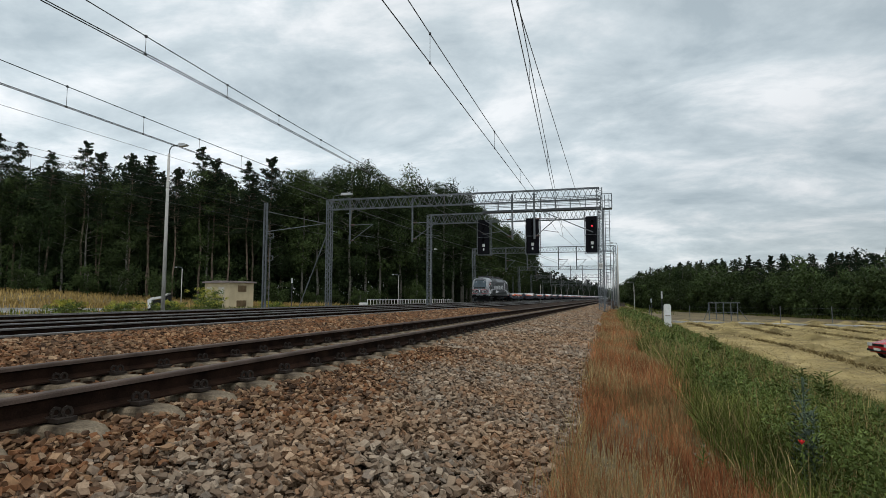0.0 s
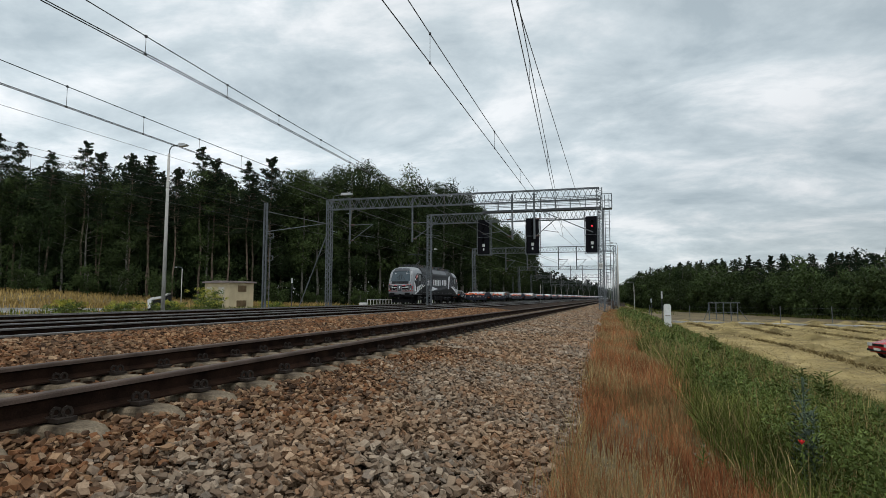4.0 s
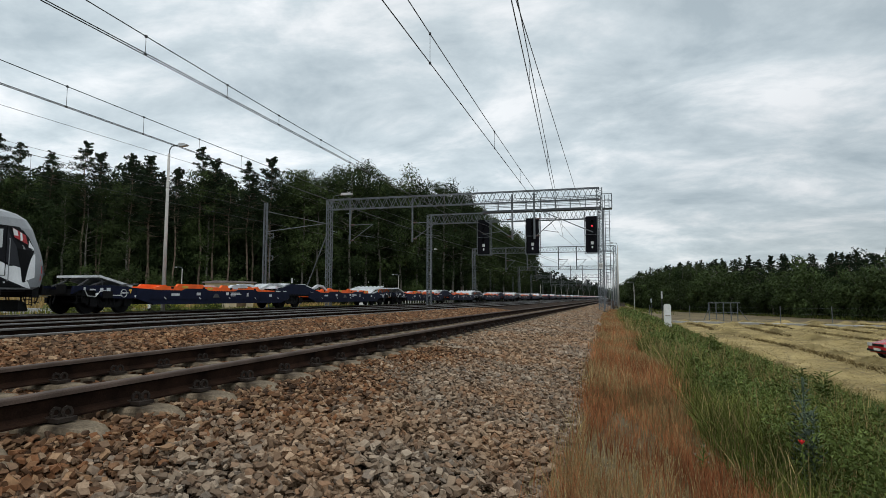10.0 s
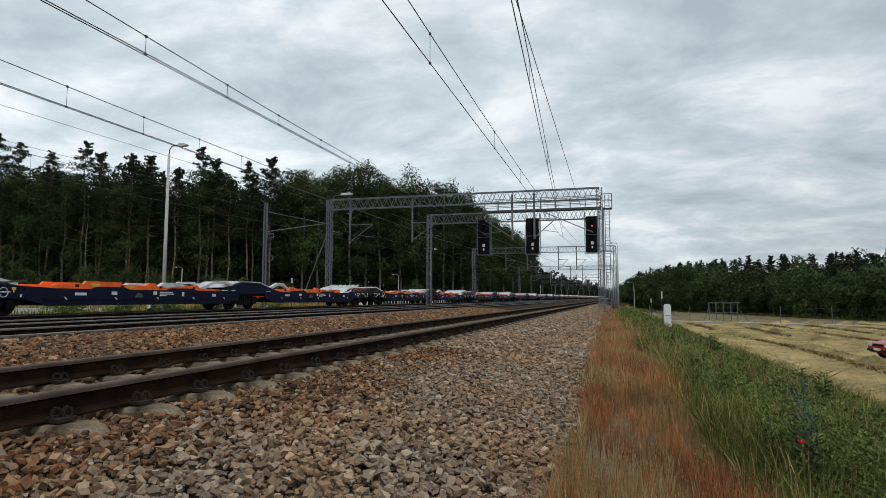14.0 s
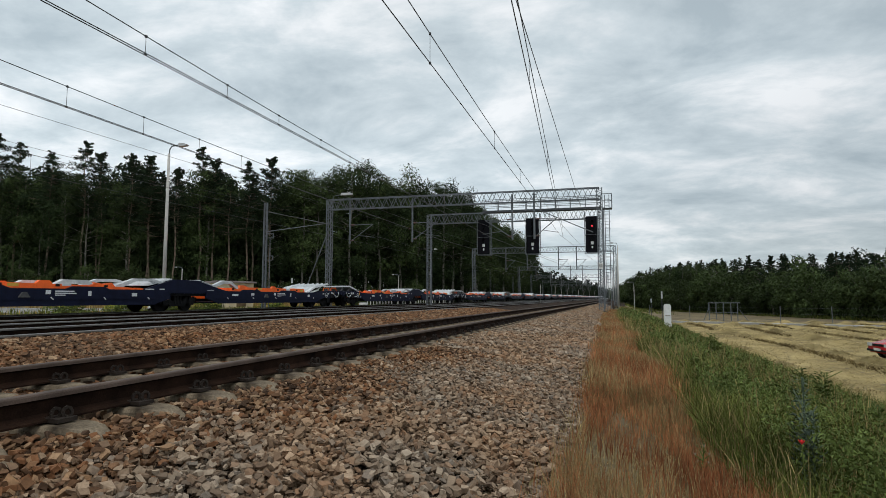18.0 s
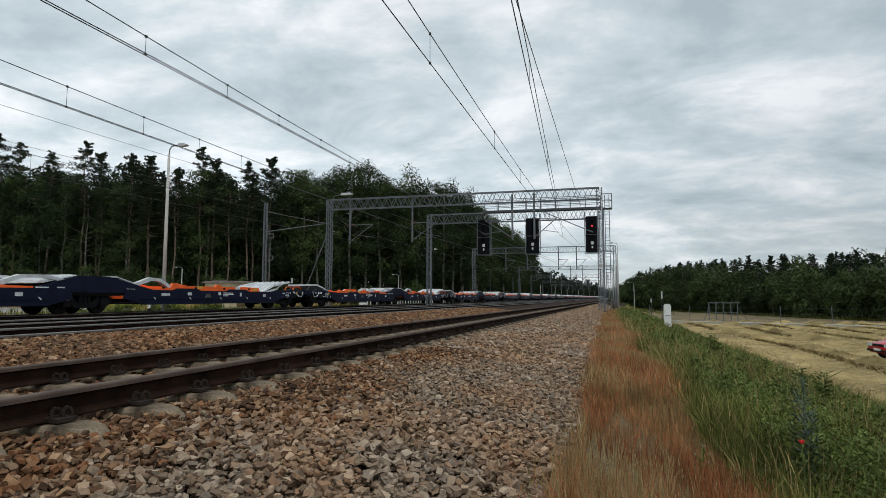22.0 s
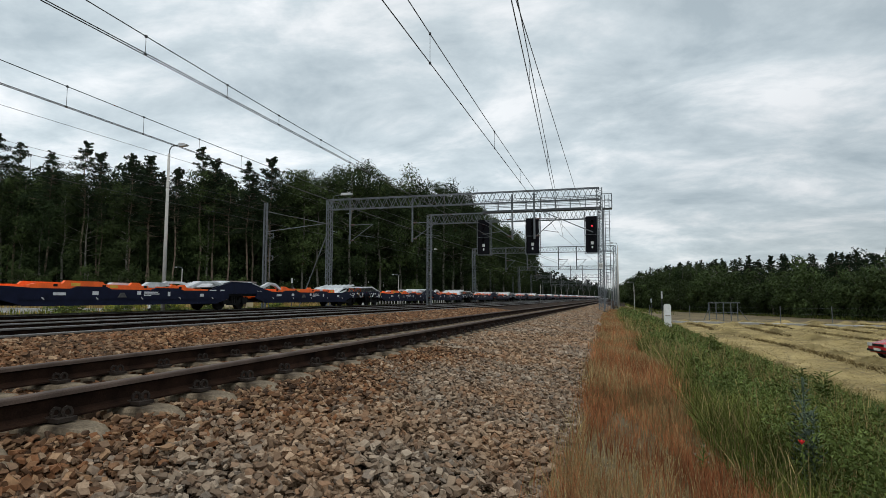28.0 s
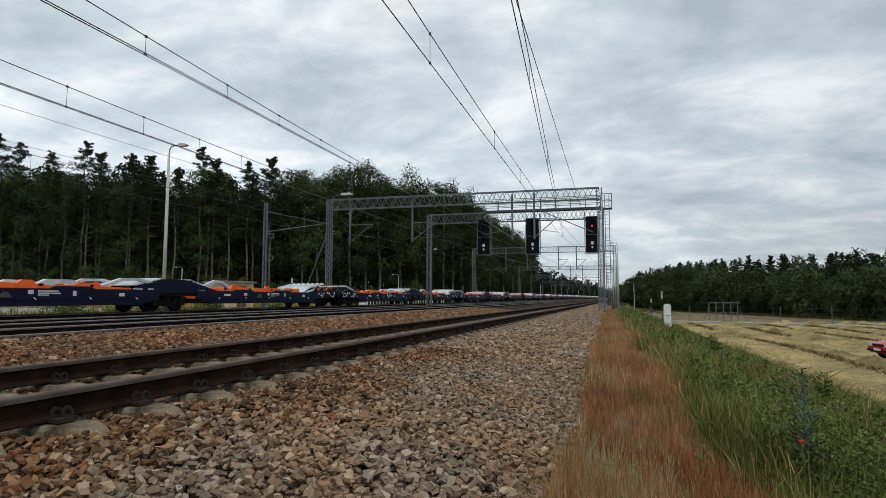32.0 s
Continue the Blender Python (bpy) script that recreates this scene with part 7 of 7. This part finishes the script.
def build_hut():
    h = thing("transformer_hut", -34.2, 49.2, -0.35, "small cream plastered transformer hut with steel doors", "hut", rz=-18)
    bm = bmesh.new()
    box(bm, -1.9, 1.45, 1.33, 3.8, 2.9, 2.66)
    wall = part("wall", bm, PLASTER, h)
    bm = bmesh.new()
    prism(bm, [(-4.0, 2.66), (0.2, 2.66), (0.2, 2.80), (-1.9, 2.90), (-4.0, 2.80)], "y", -0.2, 3.1)
    part("roof", bm, ROOFGREY, h, "flat grey roof slab")
    for x in (-2.95, -1.15):
        bm = bmesh.new()
        box(bm, x, -0.02, 1.2, 1.1, 0.05, 2.2)
        d = part("door", bm, DOORBEIGE, wall, "beige steel door")
        bm = bmesh.new()
        box(bm, x + 0.05, -0.05, 1.75, 0.5, 0.012, 0.3)
        part("notice", bm, SIGNWHITE, d, "white notice bar")
        bm = bmesh.new()
        for k in range(5):
            box(bm, x, -0.05, 2.02 + 0.05 * k, 0.8, 0.02, 0.02)
        part("vent_slat", bm, SIGNWHITE, d)
        bm = bmesh.new()
        box(bm, x + 0.42, -0.07, 1.15, 0.04, 0.06, 0.16)
        part("handle", bm, DARKSTEEL, d)
    for y, z, w, hh in ((1.5, 2.1, 1.0, 0.62), (1.45, 0.62, 1.15, 0.62)):
        bm = bmesh.new()
        box(bm, 0.01, y, z, 0.04, w, hh)
        v = part("vent", bm, VENTBROWN, wall, "brown slatted vent")
        for k in range(6):
            bm = bmesh.new()
            box(bm, 0.045, y, z - hh / 2 + 0.06 + k * hh / 6, 0.03, w * 0.92, 0.035)
            part("slat", bm, VENTBROWN, v)


build_hut()


def build_car():
    c = thing("car", 14.9, 31.9, -2.14, "red hatchback parked on the farm road", "car", rz=-172)
    side = [(2.0, 0.30), (2.05, 0.55), (1.98, 0.72), (1.15, 0.92), (0.95, 0.96), (-1.5, 0.98), (-2.0, 0.95), (-2.05, 0.5), (-2.0, 0.30)]
    bm = bmesh.new()
    prism(bm, side, "y", -0.83, 0.83)
    bmesh.ops.bevel(bm, geom=bm.edges[:], offset=0.06, segments=2, affect="EDGES")
    body = part("body", bm, CARRED, c, "glossy red car body", smooth=True)
    bm = bmesh.new()
    prism(bm, [(1.0, 0.94), (0.35, 1.40), (-1.3, 1.42), (-1.85, 0.96)], "y", -0.70, 0.70)
    part("cabin_glass", bm, GLASS, c, "dark car windows")
    bm = bmesh.new()
    prism(bm, [(0.38, 1.385), (0.30, 1.43), (-1.25, 1.45), (-1.34, 1.40)], "y", -0.71, 0.71)
    part("roof", bm, CARRED, c)
    for y in (-0.62, 0.62):
        bm = bmesh.new()
        box(bm, 2.01, y, 0.68, 0.08, 0.34, 0.14)
        part("headlight", bm, LENS, body, "clear headlamp")
    bm = bmesh.new()
    box(bm, 2.03, 0, 0.68, 0.05, 0.8, 0.10)
    part("grille", bm, RUBBER, body)
    bm = bmesh.new()
    box(bm, 2.03, 0, 0.42, 0.10, 1.6, 0.10)
    part("bumper", bm, RUBBER, body)
    bm = bmesh.new()
    box(bm, 2.085, 0, 0.48, 0.012, 0.5, 0.11)
    part("number_plate", bm, SIGNWHITE, body, "plain white plate")
    for x in (-1.3, 1.3):
        for y in (-0.76, 0.76):
            bm = bmesh.new()
            rod(bm, (x, y - 0.09, 0.3), (x, y + 0.09, 0.3), 0.30, None, 20)
            wh = part("wheel", bm, RUBBER, c, "black tyre")
            bm = bmesh.new()
            rod(bm, (x, y - 0.095, 0.3), (x, y + 0.095, 0.3), 0.18, None, 14)
            part("rim", bm, TYRESTEEL, wh)


build_car()


def build_posts():
    t = thing("marker_post", 3.1, 26.8, -1.15, "white concrete marker post in the verge", "post")
    bm = bmesh.new()
    prism(bm, [(-0.14, 0), (0.14, 0), (0.14, 1.52), (0.09, 1.60), (-0.09, 1.60), (-0.14, 1.52)], "y", -0.10, 0.10)
    part("post", bm, SIGNWHITE, t)
    bm = bmesh.new()
    box(bm, 0, -0.103, 1.1, 0.2, 0.006, 0.03)
    part("groove", bm, CONCRETE, t)
    for x, y, top, r in ((4.6, 42.7, 1.25, 0.035), (7.3, 80.0, 0.9, 0.05), (-30.25, 54.2, 2.9, 0.06)):
        z = ground_at(x, y)
        t = thing("sign_post", x, y, z - 0.05, "thin dark post with a pale top", "post", "thin posts")
        bm = bmesh.new()
        rod(bm, (0, 0, 0), (0, 0, top - z), r * 0.7, None, 7)
        part("post", bm, DARKSTEEL, t)
        bm = bmesh.new()
        box(bm, 0, -0.03, top - z - 0.2, r * 3.0, 0.03, 0.5)
        part("plate", bm, LAMPGREY, t)
    # wire fence and gate at the edge of the wood
    f = thing("wire_fence", 0, 0, -2.17 - FALL * 74, "wire fence on thin posts along the wood", "fence")
    pts = []
    for k in range(12):
        u = k / 11
        x, y = 7.5 + 53 * u, 84.5 - 22 * u
        if 14.5 < x < 19.5:
            continue
        pts.append((x, y))
        bm = bmesh.new()
        rod(bm, (x, y, -0.05), (x, y, 2.15), 0.045, None, 6)
        part("fence_post", bm, GALV, f)
    for z in (0.5, 1.2, 1.9):
        bm = bmesh.new()
        for a, b in zip(pts, pts[1:]):
            rod(bm, (*a, z), (*b, z), 0.005, None, 4)
        part("fence_wire", bm, GALV, f)
    g = thing("field_gate", 15.1, 84.9, -2.17, "tall tubular steel gate frame in the fence", "gate", rz=14)
    for x in (0, 0.95, 1.95, 2.95, 3.85):
        bm = bmesh.new()
        rod(bm, (x, 0, 0), (x, 0, 2.55), 0.06, None, 7)
        part("upright", bm, GALV, g)
    bm = bmesh.new()
    rod(bm, (-0.05, 0, 2.52), (4.2, 0, 2.52), 0.05, None, 7)
    rod(bm, (0, 0, 1.2), (3.85, 0, 1.2), 0.03, None, 7)
    part("cross_bar", bm, GALV, g)
    for a, b in (((0, 0, 1.9), (-0.8, 0, 0)), ((3.85, 0, 1.9), (5.3, 0, 0))):
        bm = bmesh.new()
        rod(bm, a, b, 0.04, None, 7)
        part("brace", bm, GALV, g)
    # white railing beside the far track
    w = thing("white_railing", -28.4, 70.4, -0.4, "white metal railing with upright bars", "railing")
    d = Vector((5.9, 22.3, 0))
    for k in range(34):
        p = d * (k / 33)
        bm = bmesh.new()
        rod(bm, (p.x, p.y, 0), (p.x, p.y, 1.15), 0.05, None, 5)
        part("upright", bm, SIGNWHITE, w)
    bm = bmesh.new()
    for z in (0.25, 1.12):
        bar(bm, (0, 0, z), (d.x, d.y, z), 0.06, 0.05)
    part("handrail", bm, SIGNWHITE, w)
    b = thing("concrete_block", -26.3, 64.0, -0.4, "low white concrete box beside the track", "block")
    bm = bmesh.new()
    box(bm, 0, 0, 0.38, 0.9, 0.6, 0.76)
    bmesh.ops.bevel(bm, geom=bm.edges[:], offset=0.04, segments=1, affect="EDGES")
    part("box", bm, SIGNWHITE, b)
    # white and black scooter left behind the lamp post
    s = thing("motor_scooter", -28.6, 33.4, -0.33, "white and black scooter parked behind the lamp post", "scooter", rz=10)
    bm = bmesh.new()
    prism(bm, [(-0.75, 0.35), (-0.80, 0.95), (-0.55, 1.10), (0.1, 1.18), (0.55, 1.38), (0.75, 1.42), (0.50, 1.22), (0.0, 1.02), (-0.50, 0.95), (-0.58, 0.4)], "y", -0.14, 0.14)
    part("fairing", bm, SIGNWHITE, s, "white curved fairing")
    bm = bmesh.new()
    prism(bm, [(-0.5, 0.35), (-0.45, 0.9), (0.1, 0.98), (0.75, 1.3), (0.8, 0.7), (0.5, 0.3)], "y", -0.11, 0.11)
    part("seat", bm, RUBBER, s)
    for x in (-0.6, 0.65):
        bm = bmesh.new()
        rod(bm, (x, -0.06, 0.27), (x, 0.06, 0.27), 0.27, None, 16)
        part("wheel", bm, RUBBER, s)


build_posts()


# ---------- motion ----------
def roll_rows(base, r, step):
    """A wheel's turning, in its own place, as the train rolls on."""
    rows = []
    n = int(math.ceil(32.0 / step))
    for k in range(n + 1):
        t = 32.0 * k / n
        rows.append((t, base @ Matrix.Rotation((lead(0) - lead(t)) / r, 4, "X")))
    return rows


def on_line(y):
    """A vehicle's place on the fourth track."""
    return pose(TRACK4, y, LOCO_Z)


def motions():
    times = [2.0 * k for k in range(17)]
    walk(loco, [(t, on_line(lead(t))) for t in times])
    for w, back in wagons:
        walk(w, [(t, on_line(lead(t) + back)) for t in times])
    for ws, base, r in loco_wheels:
        walk(ws, roll_rows(base, r, 1 / 15))
    # the wagons' wheels all turn alike, so they share one set of keys
    lead_wheel = None
    for w, back in wagons:
        for o in w.children_recursive:
            if not o.name.startswith("wheelset"):
                continue
            if lead_wheel is None:
                lead_wheel = o
                walk(o, roll_rows(pose(0, 0, 0.46), 0.46, 1 / 30))
            else:
                o.rotation_mode = "QUATERNION"
                keys = o.animation_data_create()
                keys.action = lead_wheel.animation_data.action
                keys.action_slot = lead_wheel.animation_data.action_slot


motions()
